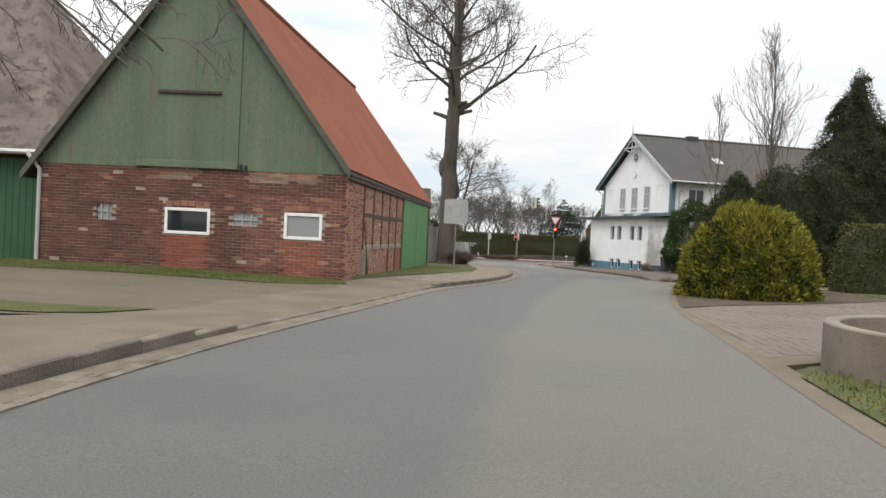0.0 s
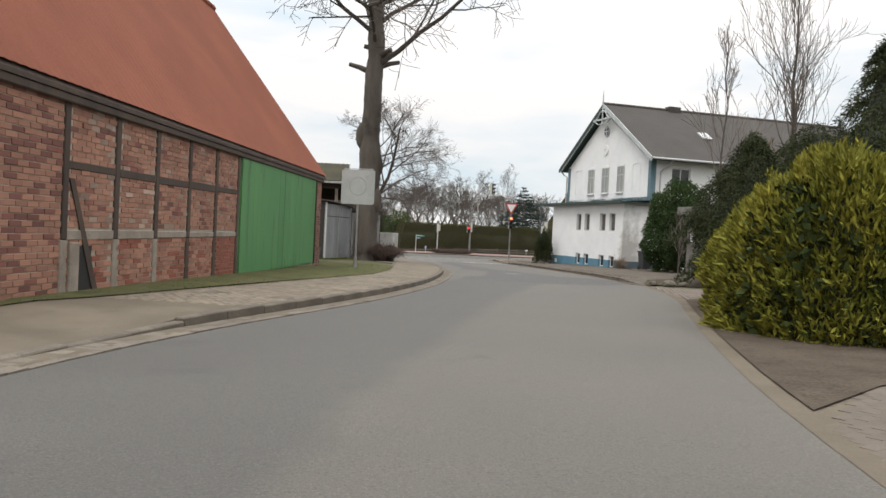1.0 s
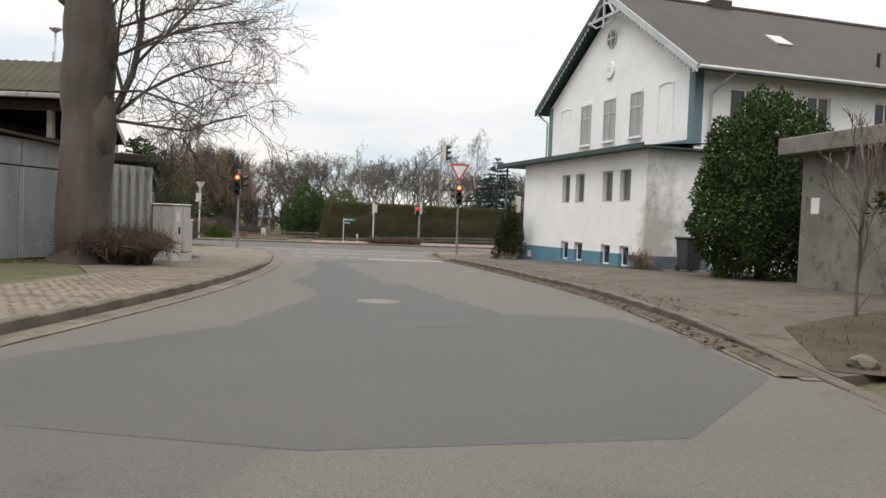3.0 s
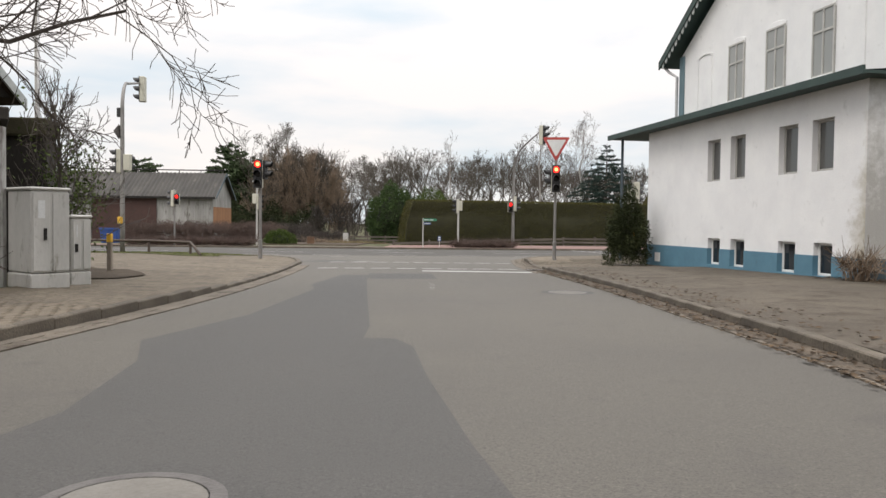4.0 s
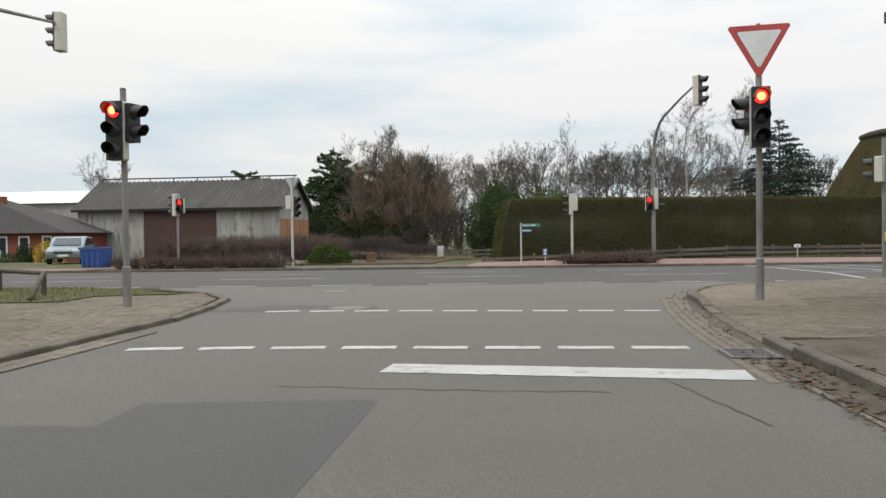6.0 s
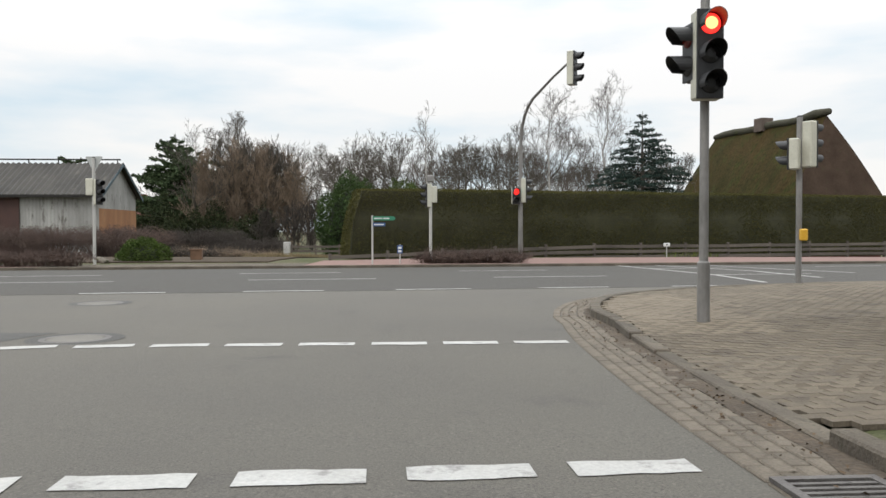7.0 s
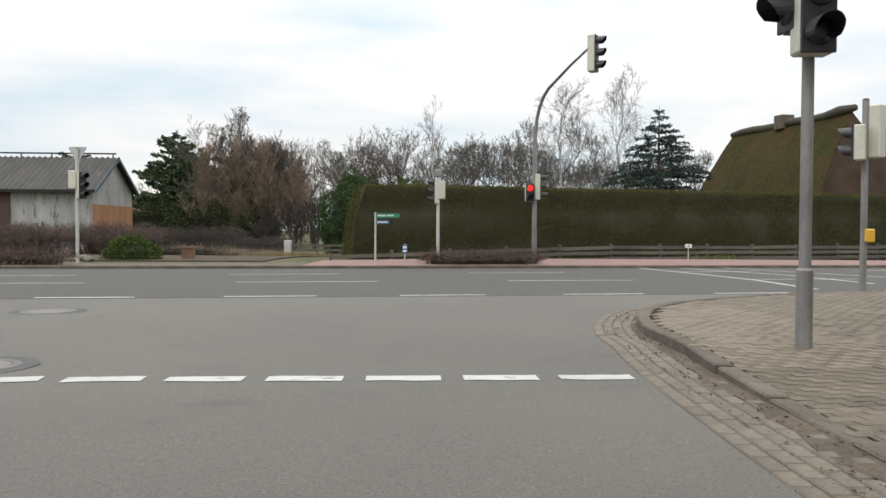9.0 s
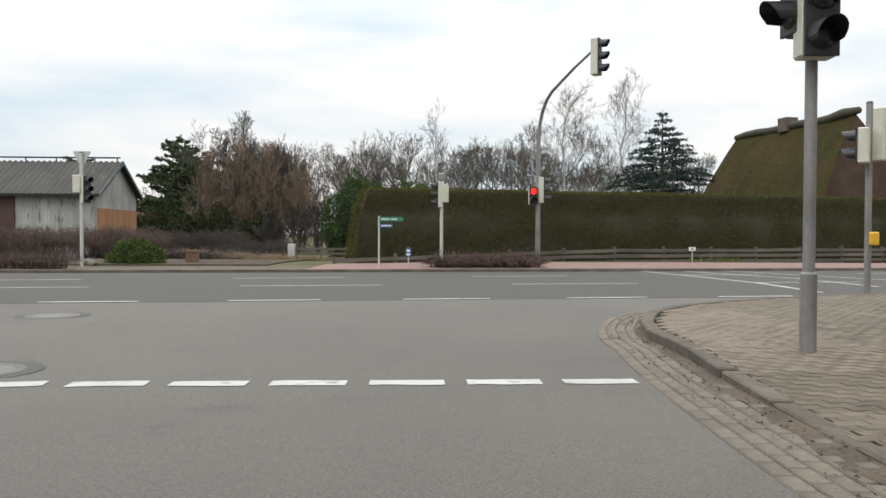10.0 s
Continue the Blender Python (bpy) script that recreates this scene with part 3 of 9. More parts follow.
for p, q in (((15.25, 86.6), (15.2, 90.2)), ((15.2, 90.2), (14.68, 93.4)), ((14.68, 93.4), (13.7, 98.0)), ((17.45, 89.0), (17.1, 93.2)), ((17.1, 93.2), (15.1, 98.4)), ((19.6, 92.0), (16.8, 98.8))):
    marking("white line slanting across the main road", *p, math.degrees(math.atan2(q[1] - p[1], q[0] - p[0])), math.hypot(q[0] - p[0], q[1] - p[1]), 0.14, 0.010)

# ---- brick and timber barn ----
M_MORTAR = surface("lime_mortar", (0.25, 0.20, 0.155), (0.36, 0.295, 0.235), 2.0, 0.95, 0.4, 60, c3=(0.112, 0.084, 0.070))
M_BRICK = surface("dark_red_brick", (0.094, 0.035, 0.026), (0.145, 0.054, 0.040), 1.1, 0.88, 0.4, 55, c3=(0.065, 0.037, 0.031), spots=0.58, vary=0.25, island=0.25)
M_BRICK2 = surface("orange_brick", (0.175, 0.078, 0.050), (0.260, 0.132, 0.088), 1.4, 0.9, 0.4, 55, c3=(0.24, 0.17, 0.13), spots=0.62, vary=0.2, island=0.22)
M_BRICK3 = surface("new_red_brick", (0.165, 0.046, 0.026), (0.203, 0.064, 0.038), 1.1, 0.88, 0.3, 55, vary=0.15, island=0.15)
M_TIMBER = surface("weathered_timber", (0.034, 0.022, 0.016), (0.066, 0.045, 0.033), 2.5, 0.9, 0.5, 40, c3=(0.12, 0.095, 0.075), spots=0.68, stretch=(1, 1, 0.3))
M_TIMBERPALE = surface("bleached_timber", (0.17, 0.14, 0.11), (0.28, 0.24, 0.195), 2.5, 0.9, 0.5, 40, c3=(0.10, 0.08, 0.06))
M_GREENOLD = surface("faded_green_boards", (0.078, 0.110, 0.070), (0.110, 0.142, 0.095), 1.2, 0.85, 0.3, 45, c3=(0.115, 0.110, 0.080), spots=0.54, island=0.16, grain=0.25, stretch=(1, 1, 0.22))
M_GREEN = surface("green_gate_paint", (0.045, 0.155, 0.048), (0.072, 0.205, 0.068), 1.1, 0.7, 0.25, 40, c3=(0.045, 0.105, 0.04), spots=0.56, island=0.10, stretch=(1, 1, 0.2))
M_DKGREEN = surface("dark_green_door", (0.012, 0.065, 0.022), (0.02, 0.085, 0.03), 1.5, 0.6, 0.2, 40, island=0.1)
M_TILE = surface("red_clay_tile", (0.165, 0.058, 0.036), (0.205, 0.074, 0.046), 0.5, 0.92, 0.3, 50, c3=(0.14, 0.055, 0.036), spots=0.62, grain=0.18)
matte(M_TILE)
M_WHITE = surface("white_window_paint", (0.66, 0.66, 0.64), (0.74, 0.74, 0.72), 3.0, 0.5, 0.1, 40, c3=(0.5, 0.5, 0.46), spots=0.68)
M_PANE = glass("dark_pane")
M_PANEGREY = glass("curtained_pane", (0.24, 0.25, 0.24), 0.12)
M_ZINC = surface("zinc", (0.34, 0.34, 0.34), (0.46, 0.46, 0.46), 3.0, 0.45, 0.2, 40, metal=0.4)
# near-black: dark fittings, and plates that paint the shade of hollows
M_DARK = surface("near_black_and_void_shade", (0.012, 0.011, 0.010), (0.02, 0.018, 0.016), 2.0, 0.95, 0.0)

barn_rz = math.degrees(math.atan2(-0.1004, 0.9949))
# local x runs out of the gable's right corner to the east, y along the lane side, z up from the ground
barn = thing("barn", "half-timbered brick barn with green gable and red tiled roof", "barn", -1.146, 27.01, -0.26, barn_rz)
WALL = 2.76
RIDGE = 8.28
SPAN = 8.05
LEN = 18.45

windows = [(-4.66, -3.47, 1.07, 1.73), (-1.56, -0.59, 1.07, 1.73)]
lights = [(-6.51, -6.03, 1.34, 1.77), (-2.88, -2.18, 1.34, 1.66)]
g = Geo()
g.holed(-SPAN, 0, -0.4, WALL, windows + lights, 0.005, 0.30, Matrix())
gable_wall = part("gable_wall", g, M_MORTAR, barn, "dark red brick gable wall")
g = Geo()
g.box(-0.30, 0.003, 0.30, LEN, -0.4, WALL)
side_wall = part("side_wall", g, M_MORTAR, barn, "half-timbered wall with brick infill")
g = Geo()
g.box(-SPAN, -0.3, LEN - 0.3, LEN - 0.02, -0.4, WALL)
g.prism([(-SPAN, WALL), (0, WALL), (-SPAN / 2, RIDGE - 0.15)], Matrix.Translation((0, LEN - 0.02, 0)) @ Matrix.Rotation(radians(90), 4, "X"), 0.2)
part("rear_wall", g, M_BRICK, barn)
g = Geo()
g.box(-SPAN, -SPAN + 0.28, 0.30, LEN - 0.3, -0.4, WALL)
part("far_wall", g, M_BRICK, barn)


def brick_mesh(mat, w=0.235, h=0.066, name="brick"):
    b = Geo()
    b.box(-w / 2, w / 2, -0.016, 0.03, -h / 2, h / 2)
    return b.mesh(name, mat, bevel=0.004)


def lay(parent, mats, x0, x1, z0, z1, place, near=None, holes=(), name="brick_rest", course=0.0785, unit=0.247):
    """Running bond; bricks for which near(a, z) holds are pieces of their own, the rest one joined mesh a material."""
    joined = {}
    meshes = {}
    r = random.Random(hash((round(x0 * 10), round(z0 * 10))) % 1000)
    k = 0
    z = z0 + course / 2
    while z < z1:
        a = x0 - (unit / 2 if k % 2 else 0)
        while a < x1:
            lo, hi = max(a, x0), min(a + unit - 0.012, x1)
            a += unit
            if hi - lo < 0.05:
                continue
            c = (lo + hi) / 2
            if any(h[0] < c < h[1] and h[2] < z < h[3] for h in holes):
                continue
            ma = mats(c, z, r)
            if ma is None:
                continue
            out = r.uniform(-0.006, 0.006)
            m = place(c, z, out, r.uniform(-0.4, 0.4))
            if near and near(c, z) and hi - lo > unit * 0.8:
                if ma not in meshes:
                    meshes[ma] = brick_mesh(ma)
                o = new("brick", meshes[ma])
                o.matrix_basis = m
                o.parent = parent
            else:
                joined.setdefault(ma, Geo()).box(-(hi - lo) / 2, (hi - lo) / 2, -0.016, 0.03, -0.033, 0.033, m)
        z += course
        k += 1
    for ma, gg in joined.items():
        part(name, gg, ma, parent, kind="stuff")


infill = [(-4.66, -3.50, 0.0, 1.07), (-1.56, -0.62, 0.0, 1.07)]
holes = [(a - 0.02, b + 0.02, c - 0.03, d + 0.05) for a, b, c, d in windows] + list(lights)


def gable_brick(c, z, r):
    for a, b, lo, hi in infill:
        if a < c < b and lo < z < hi:
            return M_BRICK3
    if z > 2.42 and (-5.2 < c < -3.8 or -2.6 < c < -0.7) and r.random() < 0.75:
        return M_BRICK2 if r.random() < 0.35 else M_PALEBRICK
    if r.random() < 0.012:
        return None
    return M_BRICK if r.random() < 0.95 else M_BRICK2


M_PALEBRICK = surface("pale_worn_brick", (0.22, 0.14, 0.105), (0.32, 0.23, 0.18), 2.0, 0.9, 0.4, 50, island=0.25, vary=0.25)
lay(gable_wall, gable_brick, -SPAN, 0.0, -0.3, WALL, lambda c, z, o, t: pose(c, o + 0.012, z, 0, t, 0), near=lambda c, z: -2.6 < c and 0.3 < z < 2.1, holes=holes)

for k, (a, b, lo, hi) in enumerate(windows):
    g = Geo()
    w = 0.075
    g.holed(a, b, lo, hi, [(a + w, b - w, lo + w, hi - w)], -0.03, 0.05, Matrix())
    win = part("window", g, M_WHITE, barn, "white-painted stable window", bevel=0.006)
    g = Geo()
    g.box(a + w, b - w, 0.008, 0.014, lo + w, hi - w)
    part("pane", g, M_PANE if k == 0 else M_PANEGREY, win)
    g = Geo()
    n = 6
    for i in range(n):
        x = a + (b - a) * (i + 0.5) / n
        rise = 0.05 * (1 - (2 * (i + 0.5) / n - 1) ** 2)
        g.box(x - 0.09, x + 0.09, -0.015, 0.02, hi + rise + 0.005, hi + rise + 0.14)
    part("brick_arch", g, M_BRICK2, win)
for a, b, lo, hi in lights:
    g = Geo()
    g.box(a, b, 0.05, 0.06, lo, hi)
    win = part("iron_window", g, M_PANEGREY, barn, "small iron-barred window")
    g = Geo()
    for i in range(4):
        x = a + (b - a) * i / 3
        g.box(x - 0.012, x + 0.012, 0.015, 0.05, lo, hi)
    for i in range(3):
        z = lo + (hi - lo) * i / 2
        g.box(a, b, 0.015, 0.05, z - 0.012, z + 0.012)
    part("bars", g, M_ZINC, win)

# boarded gable
gable = part("gable_cladding", (lambda q: (q.prism([(-SPAN - 0.15, WALL - 0.02), (0.12, WALL - 0.02), (-SPAN / 2, RIDGE - 0.12)], Matrix.Translation((0, 0.12, 0)) @ Matrix.Rotation(radians(90), 4, "X"), 0.10), q)[1])(Geo()), M_TIMBER, barn, "faded green vertical boards")
slope = (RIDGE - WALL) / (SPAN / 2 + 0.12)
x = -SPAN - 0.1
r = random.Random(3)
while x < 0.1:
    w = r.choice((0.17, 0.19, 0.21))
    x1 = min(x + w, 0.1)

    def top(q):
        return RIDGE - 0.1 - abs(q + SPAN / 2) * slope

    za, zb = max(top(x), WALL), max(top(x1), WALL)
    if max(za, zb) > WALL + 0.1:
        low = WALL - 0.03 + (0.18 if -5.45 < x < -2.95 else 0.0)
        b = Geo()
        yo = -0.012 - r.uniform(0, 0.005) - (0.03 if -5.5 < x < -2.95 and x < 9 else 0)
        b.add([(x + 0.0012, yo, low), (x1 - 0.0012, yo, low), (x1 - 0.0012, yo, zb), (x + 0.0012, yo, za), (x + 0.0012, 0.03, low), (x1 - 0.0012, 0.03, low), (x1 - 0.0012, 0.03, zb), (x + 0.0012, 0.03, za)],
              [(0, 1, 2, 3), (5, 4, 7, 6), (4, 0, 3, 7), (1, 5, 6, 2), (4, 5, 1, 0), (3, 2, 6, 7)])
        part("board", b, M_GREENOLD, gable)
    x = x1
g = Geo()
g.box(-5.45, -2.8, -0.09, 0.0, WALL - 0.02, WALL + 0.16)
part("hatch_sill", g, M_GREENOLD, gable, bevel=0.01)
g = Geo()
g.box(-4.94, -3.3, -0.10, -0.04, 4.60, 4.68)
part("hatch_beam", g, M_TIMBER, gable, bevel=0.01)
g = Geo()
g.box(-2.75, -2.70, -0.06, -0.02, WALL - 0.05, WALL + 0.12)
g.box(-2.62, -2.57, -0.06, -0.02, WALL - 0.05, WALL + 0.10)
part("hooks", g, M_DARK, gable)


def tiled_slope(length, run, rise, rows, unit=0.21, amp=0.008, lift=0.0):
    """Wavy tiles in overlapping rows: x along the eave, y up the slope, z out of it."""
    s = math.hypot(run, rise)
    gg = Geo()
    n = int(length / unit) * 4 + 1
    for r_ in range(rows):
        y0, y1 = s * r_ / rows, s * (r_ + 1) / rows + 0.03
        lo, hi = [], []
        for i in range(n):
            x_ = length * i / (n - 1)
            w = amp * math.sin(2 * math.pi * (i / 4.0))
            wob = 0.004 * noise.noise((x_ * 0.8, r_ * 0.12, 0))
            lo.append((x_, y0, w + lift + 0.0012 + wob))
            hi.append((x_, y1, w + wob))
        gg.loft([lo, hi])
    return gg


def pitched(name, parent, mat, origin, along, up, length, rise_run, rows, unit=0.21, label="", amp=0.006):
    """Puts a tiled slope with its eave at origin."""
    run, rise = rise_run
    gg = tiled_slope(length, run, rise, rows, unit, amp)
    a = Vector(along).normalized()
    u = (Vector(up).normalized() * run + Vector((0, 0, rise))).normalized()
    m = Matrix((a, u, a.cross(u))).transposed().to_4x4()
    if (m @ Vector((0, 0, 1))).z < 0:
        m = Matrix((a, u, -a.cross(u))).transposed().to_4x4()
    m.translation = Vector(origin)
    gg.v = [tuple(m @ Vector(p)) for p in gg.v]
    return part(name, gg, mat, parent, label, smooth=True, kind="stuff")


RUN = {1: SPAN / 2 + 0.10, -1: SPAN / 2 + 0.40}     # the roof hardly oversails the lane side
ZE = {k: RIDGE - v * slope for k, v in RUN.items()}
run = RUN[-1]
g = Geo()
for sgn in (1, -1):
    ex, ze, th = -SPAN / 2 + sgn * RUN[sgn], ZE[sgn], 0.06
    g.add([(ex, -0.22, ze), (ex, LEN + 0.2, ze), (-SPAN / 2, LEN + 0.2, RIDGE), (-SPAN / 2, -0.22, RIDGE),
           (ex, -0.22, ze - th), (ex, LEN + 0.2, ze - th), (-SPAN / 2, LEN + 0.2, RIDGE - th), (-SPAN / 2, -0.22, RIDGE - th)],
          [(0, 1, 2, 3), (7, 6, 5, 4), (0, 4, 5, 1), (1, 5, 6, 2), (3, 7, 4, 0), (2, 6, 7, 3)])
roof = part("roof", g, M_TIMBER, barn, "red clay tiled roof")
for sgn in (1, -1):
    pitched("tiles", roof, M_TILE, (-SPAN / 2 + sgn * RUN[sgn], -0.25, ZE[sgn] + 0.07), (0, 1, 0), (-sgn, 0, 0), LEN + 0.5, (RUN[sgn], RUN[sgn] * slope), 27)
g = Geo()
for i in range(46):
    y = -0.25 + i * (LEN + 0.5) / 46
    g.tube([(-SPAN / 2, y, RIDGE + 0.02), (-SPAN / 2, y + 0.44, RIDGE + 0.035)], [0.13, 0.12], 8)
part("ridge_tiles", g, M_TILE, roof)
for sgn in (1, -1):
    g = Geo()
    ex, ze = -SPAN / 2 + sgn * RUN[sgn], ZE[sgn]
    q = [(ex, ze - 0.16), (ex, ze + 0.07), (-SPAN / 2, RIDGE + 0.07), (-SPAN / 2, RIDGE - 0.18)]
    g.prism(q, Matrix.Translation((0, -0.20, 0)) @ Matrix.Rotation(radians(90), 4, "X"), 0.045)
    part("barge_board", g, surface("grey_barge_board", (0.055, 0.056, 0.042), (0.095, 0.095, 0.075), 2.0, 0.9, 0.4, 40, c3=(0.04, 0.032, 0.025)), roof, "weathered grey-green barge board")
# dark strip on the lane side, added as the shadow band below the eave
g = Geo()
g.box(0.02, 0.085, 0.0, LEN, WALL - 0.15, WALL - 0.03)
part("eave_beam", g, M_TIMBER, barn, "dark timber strip standing in for the eave's shadow band", bevel=0.02)

# timber frame of the lane side
posts = [2.18, 3.65, 5.09, 6.54, 8.01, 9.45]
FRONT = 0.035


def side_place(c, z, o, t):
    return pose(-o - 0.002, c, z, 0, 0, 90) @ pose(0, 0, 0, 0, t, 0)


for i, v in enumerate(posts):
    g = Geo()
    lean = rnd.uniform(-0.02, 0.02)
    g.box(-0.1, FRONT, v - 0.07 + lean, v + 0.07 + lean * 0.5, 0.84, WALL - 0.14)
    part("post", g, M_TIMBER, barn, "weathered oak post", bevel=0.012)
    g = Geo()
    g.box(-0.1, FRONT - 0.004, v - 0.08, v + 0.08, -0.05, 0.84)
    part("post_foot", g, M_TIMBERPALE if i in (0, 1, 2) else M_TIMBER, barn, "bleached foot of an oak post", bevel=0.015)
for z, ma in ((1.82, M_TIMBER), (0.90, M_TIMBERPALE)):
    for a, b in zip(posts, posts[1:]):
        g = Geo()
        g.box(-0.1, FRONT - 0.008, a + 0.07, b - 0.07, z - 0.058 + rnd.uniform(-0.015, 0.015), z + 0.058 + rnd.uniform(-0.015, 0.015))
        part("rail", g, ma, barn, "horizontal timber rail", bevel=0.01)
g = Geo()
m = Matrix.Translation((-0.03, 2.30, 0.0))
g.add([(-0.1, 2.28, 1.65), (FRONT - 0.006, 2.28, 1.65), (FRONT - 0.006, 2.40, 1.65), (-0.1, 2.40, 1.65), (-0.1, 3.05, 0.0), (FRONT - 0.006, 3.05, 0.0), (FRONT - 0.006, 3.20, 0.0), (-0.1, 3.20, 0.0)],
      [(0, 1, 5, 4), (1, 2, 6, 5), (2, 3, 7, 6), (3, 0, 4, 7), (3, 2, 1, 0), (4, 5, 6, 7)])
part("brace", g, M_TIMBER, barn, "slanting timber brace")
g = Geo()
g.box(0.0, 0.05, 2.32, 2.56, 0.08, 0.80)
part("loose_board", g, M_TIMBERPALE, barn, "bleached board over a gap", bevel=0.01)
# plate over the wall; the gap's shade is put into its colour
g = Geo()
g.box(-0.05, 0.012, 2.58, 2.95, 0.0, 0.75)
part("gap", g, M_DARK, barn, "near-black plate painting the shade of a gap at the wall's foot")


def side_brick(c, z, r):
    if c < 2.1:
        return M_BRICK2 if r.random() < 0.7 else M_BRICK
    if any(abs(c - v) < 0.085 for v in posts) or abs(z - 1.82) < 0.06 or abs(z - 0.90) < 0.06:
        return None
    if 2.55 < c < 3.05 and z < 0.8:
        return None
    if z < 0.82:
        return M_BRICK3 if c > 8.0 or r.random() < 0.3 else M_BRICK2
    return M_BRICK2 if r.random() < 0.78 else (M_PALEBRICK if r.random() < 0.5 else M_BRICK)


lay(side_wall, side_brick, 0.0, 9.4, -0.1, WALL - 0.13, side_place, near=lambda c, z: c < 2.0 and z > 0.25 or 3.7 < c < 5.0 and 0.95 < z < 1.75)

# green gates
for a, b in ((9.62, 13.44), (13.47, 17.5)):
    gate = part("gate", (lambda q: (q.box(-0.02, 0.03, a, b, -0.02, WALL - 0.14), q)[1])(Geo()), M_GREEN, barn, "bright green boarded barn gate")
    y = a
    while y < b - 0.02:
        y1 = min(y + 0.185, b)
        bb = Geo()
        bb.box(0.03, 0.050 + rnd.uniform(0, 0.004), y + 0.0015, y1 - 0.0015, 0.0 + rnd.uniform(-0.02, 0.03), WALL - 0.12)
        part("board", bb, M_GREEN, gate)
        y = y1
g = Geo()
g.box(0.05, 0.085, 17.38, 17.46, 0.0, WALL - 0.12)
part("gate_post", g, M_TIMBER, barn)
lay(side_wall, lambda c, z, r: M_BRICK2 if r.random() < 0.7 else M_BRICK, 17.55, LEN, -0.3, WALL - 0.1, side_place)

# ---- white house with annex ----
M_RENDER = surface("white_limewash", (0.68, 0.68, 0.68), (0.75, 0.75, 0.74), 1.2, 0.85, 0.35, 45, c3=(0.60, 0.60, 0.59), spots=0.62, grain=0.05)
M_BLUE = surface("blue_paint", (0.068, 0.165, 0.228), (0.09, 0.205, 0.275), 2.0, 0.7, 0.2, 40, c3=(0.07, 0.14, 0.18), spots=0.6)
M_BLUEGREY = surface("dark_plinth_paint", (0.045, 0.07, 0.085), (0.075, 0.10, 0.115), 1.5, 0.8, 0.3, 40, c3=(0.10, 0.10, 0.08))
M_BLUEDULL = surface("faded_blue_paint", (0.085, 0.145, 0.170), (0.12, 0.185, 0.21), 2.0, 0.75, 0.2, 40, c3=(0.08, 0.11, 0.12))
M_EAVE = surface("green_eave_paint", (0.018, 0.038, 0.034), (0.032, 0.058, 0.050), 2.0, 0.7, 0.2, 40)
M_BARGE = surface("grey_fretwork_paint", (0.33, 0.36, 0.35), (0.45, 0.47, 0.46), 3.0, 0.7, 0.2, 40)
M_SLATE = surface("brown_roof_tile", (0.037, 0.032, 0.028), (0.055, 0.048, 0.042), 0.6, 0.92, 0.3, 50, c3=(0.044, 0.044, 0.034), island=0.02)
M_FELT = surface("dark_roof_felt", (0.035, 0.04, 0.04), (0.06, 0.065, 0.062), 1.5, 0.85, 0.3, 50)


def stained(name, base, tone, axis, lo, hi, top):
    """A copy of base with a damp stain of uneven outline that grows from one end of the wall."""
    ma = base.copy()
    ma.name = name
    n, l = ma.node_tree.nodes, ma.node_tree.links
    b = n["Principled BSDF"]
    src = b.inputs["Base Color"].links[0].from_socket
    co, sp, nz = n.new("ShaderNodeTexCoord"), n.new("ShaderNodeSeparateXYZ"), n.new("ShaderNodeTexNoise")
    l.new(co.outputs["Object"], sp.inputs[0])
    l.new(co.outputs["Object"], nz.inputs[0])
    nz.inputs["Scale"].default_value, nz.inputs["Detail"].default_value, nz.inputs["Roughness"].default_value = 1.7, 7.0, 0.68
    m1, m2, ad, mu, cl = n.new("ShaderNodeMapRange"), n.new("ShaderNodeMapRange"), n.new("ShaderNodeMath"), n.new("ShaderNodeMath"), n.new("ShaderNodeMapRange")
    m1.inputs[1].default_value, m1.inputs[2].default_value, m1.inputs[3].default_value, m1.inputs[4].default_value = lo, hi, 0.42, -0.25
    m2.inputs[1].default_value, m2.inputs[2].default_value, m2.inputs[3].default_value, m2.inputs[4].default_value = 0.5, top, 0.12, -0.35
    l.new(sp.outputs[axis], m1.inputs[0])
    l.new(sp.outputs[2], m2.inputs[0])
    ad.operation = mu.operation = "ADD"
    l.new(m1.outputs[0], ad.inputs[0])
    l.new(m2.outputs[0], ad.inputs[1])
    l.new(ad.outputs[0], mu.inputs[0])
    l.new(nz.outputs[0], mu.inputs[1])
    cl.inputs[1].default_value, cl.inputs[2].default_value, cl.inputs[4].default_value = 0.58, 0.92, 0.8
    l.new(mu.outputs[0], cl.inputs[0])
    mx = n.new("ShaderNodeMix")
    mx.data_type = "RGBA"
    l.new(cl.outputs[0], mx.inputs[0])
    l.new(src, mx.inputs[6])
    mx.inputs[7].default_value = (*tone, 1)
    l.new(mx.outputs[2], b.inputs["Base Color"])
    return ma


M_STREETWALL = stained("limewash_with_damp", M_RENDER, (0.30, 0.26, 0.18), 1, 0.0, 0.9, 3.6)
M_ENDWALL = stained("limewash_with_mould", M_RENDER, (0.28, 0.27, 0.24), 0, 0.2, 4.2, 4.6)
# local y runs along the street wall away from the near corner, local x into the house
house = thing("house", "white painted two-storey house with blue plinth and brown tiled roof", "house", 16.55, 65.1, -0.85, 103.8 - 90)
HZ = 0.85                       # local z of world z = 0
AN = 9.9                        # length of the annex along the street
GB = 2.0                        # how far the gable stands back
g = Geo()
g.box(0, GB + 0.3, 0.02, AN, 0.55, 4.0)
part("annex_wall", g, M_RENDER, house, "white limewashed annex")
g = Geo()
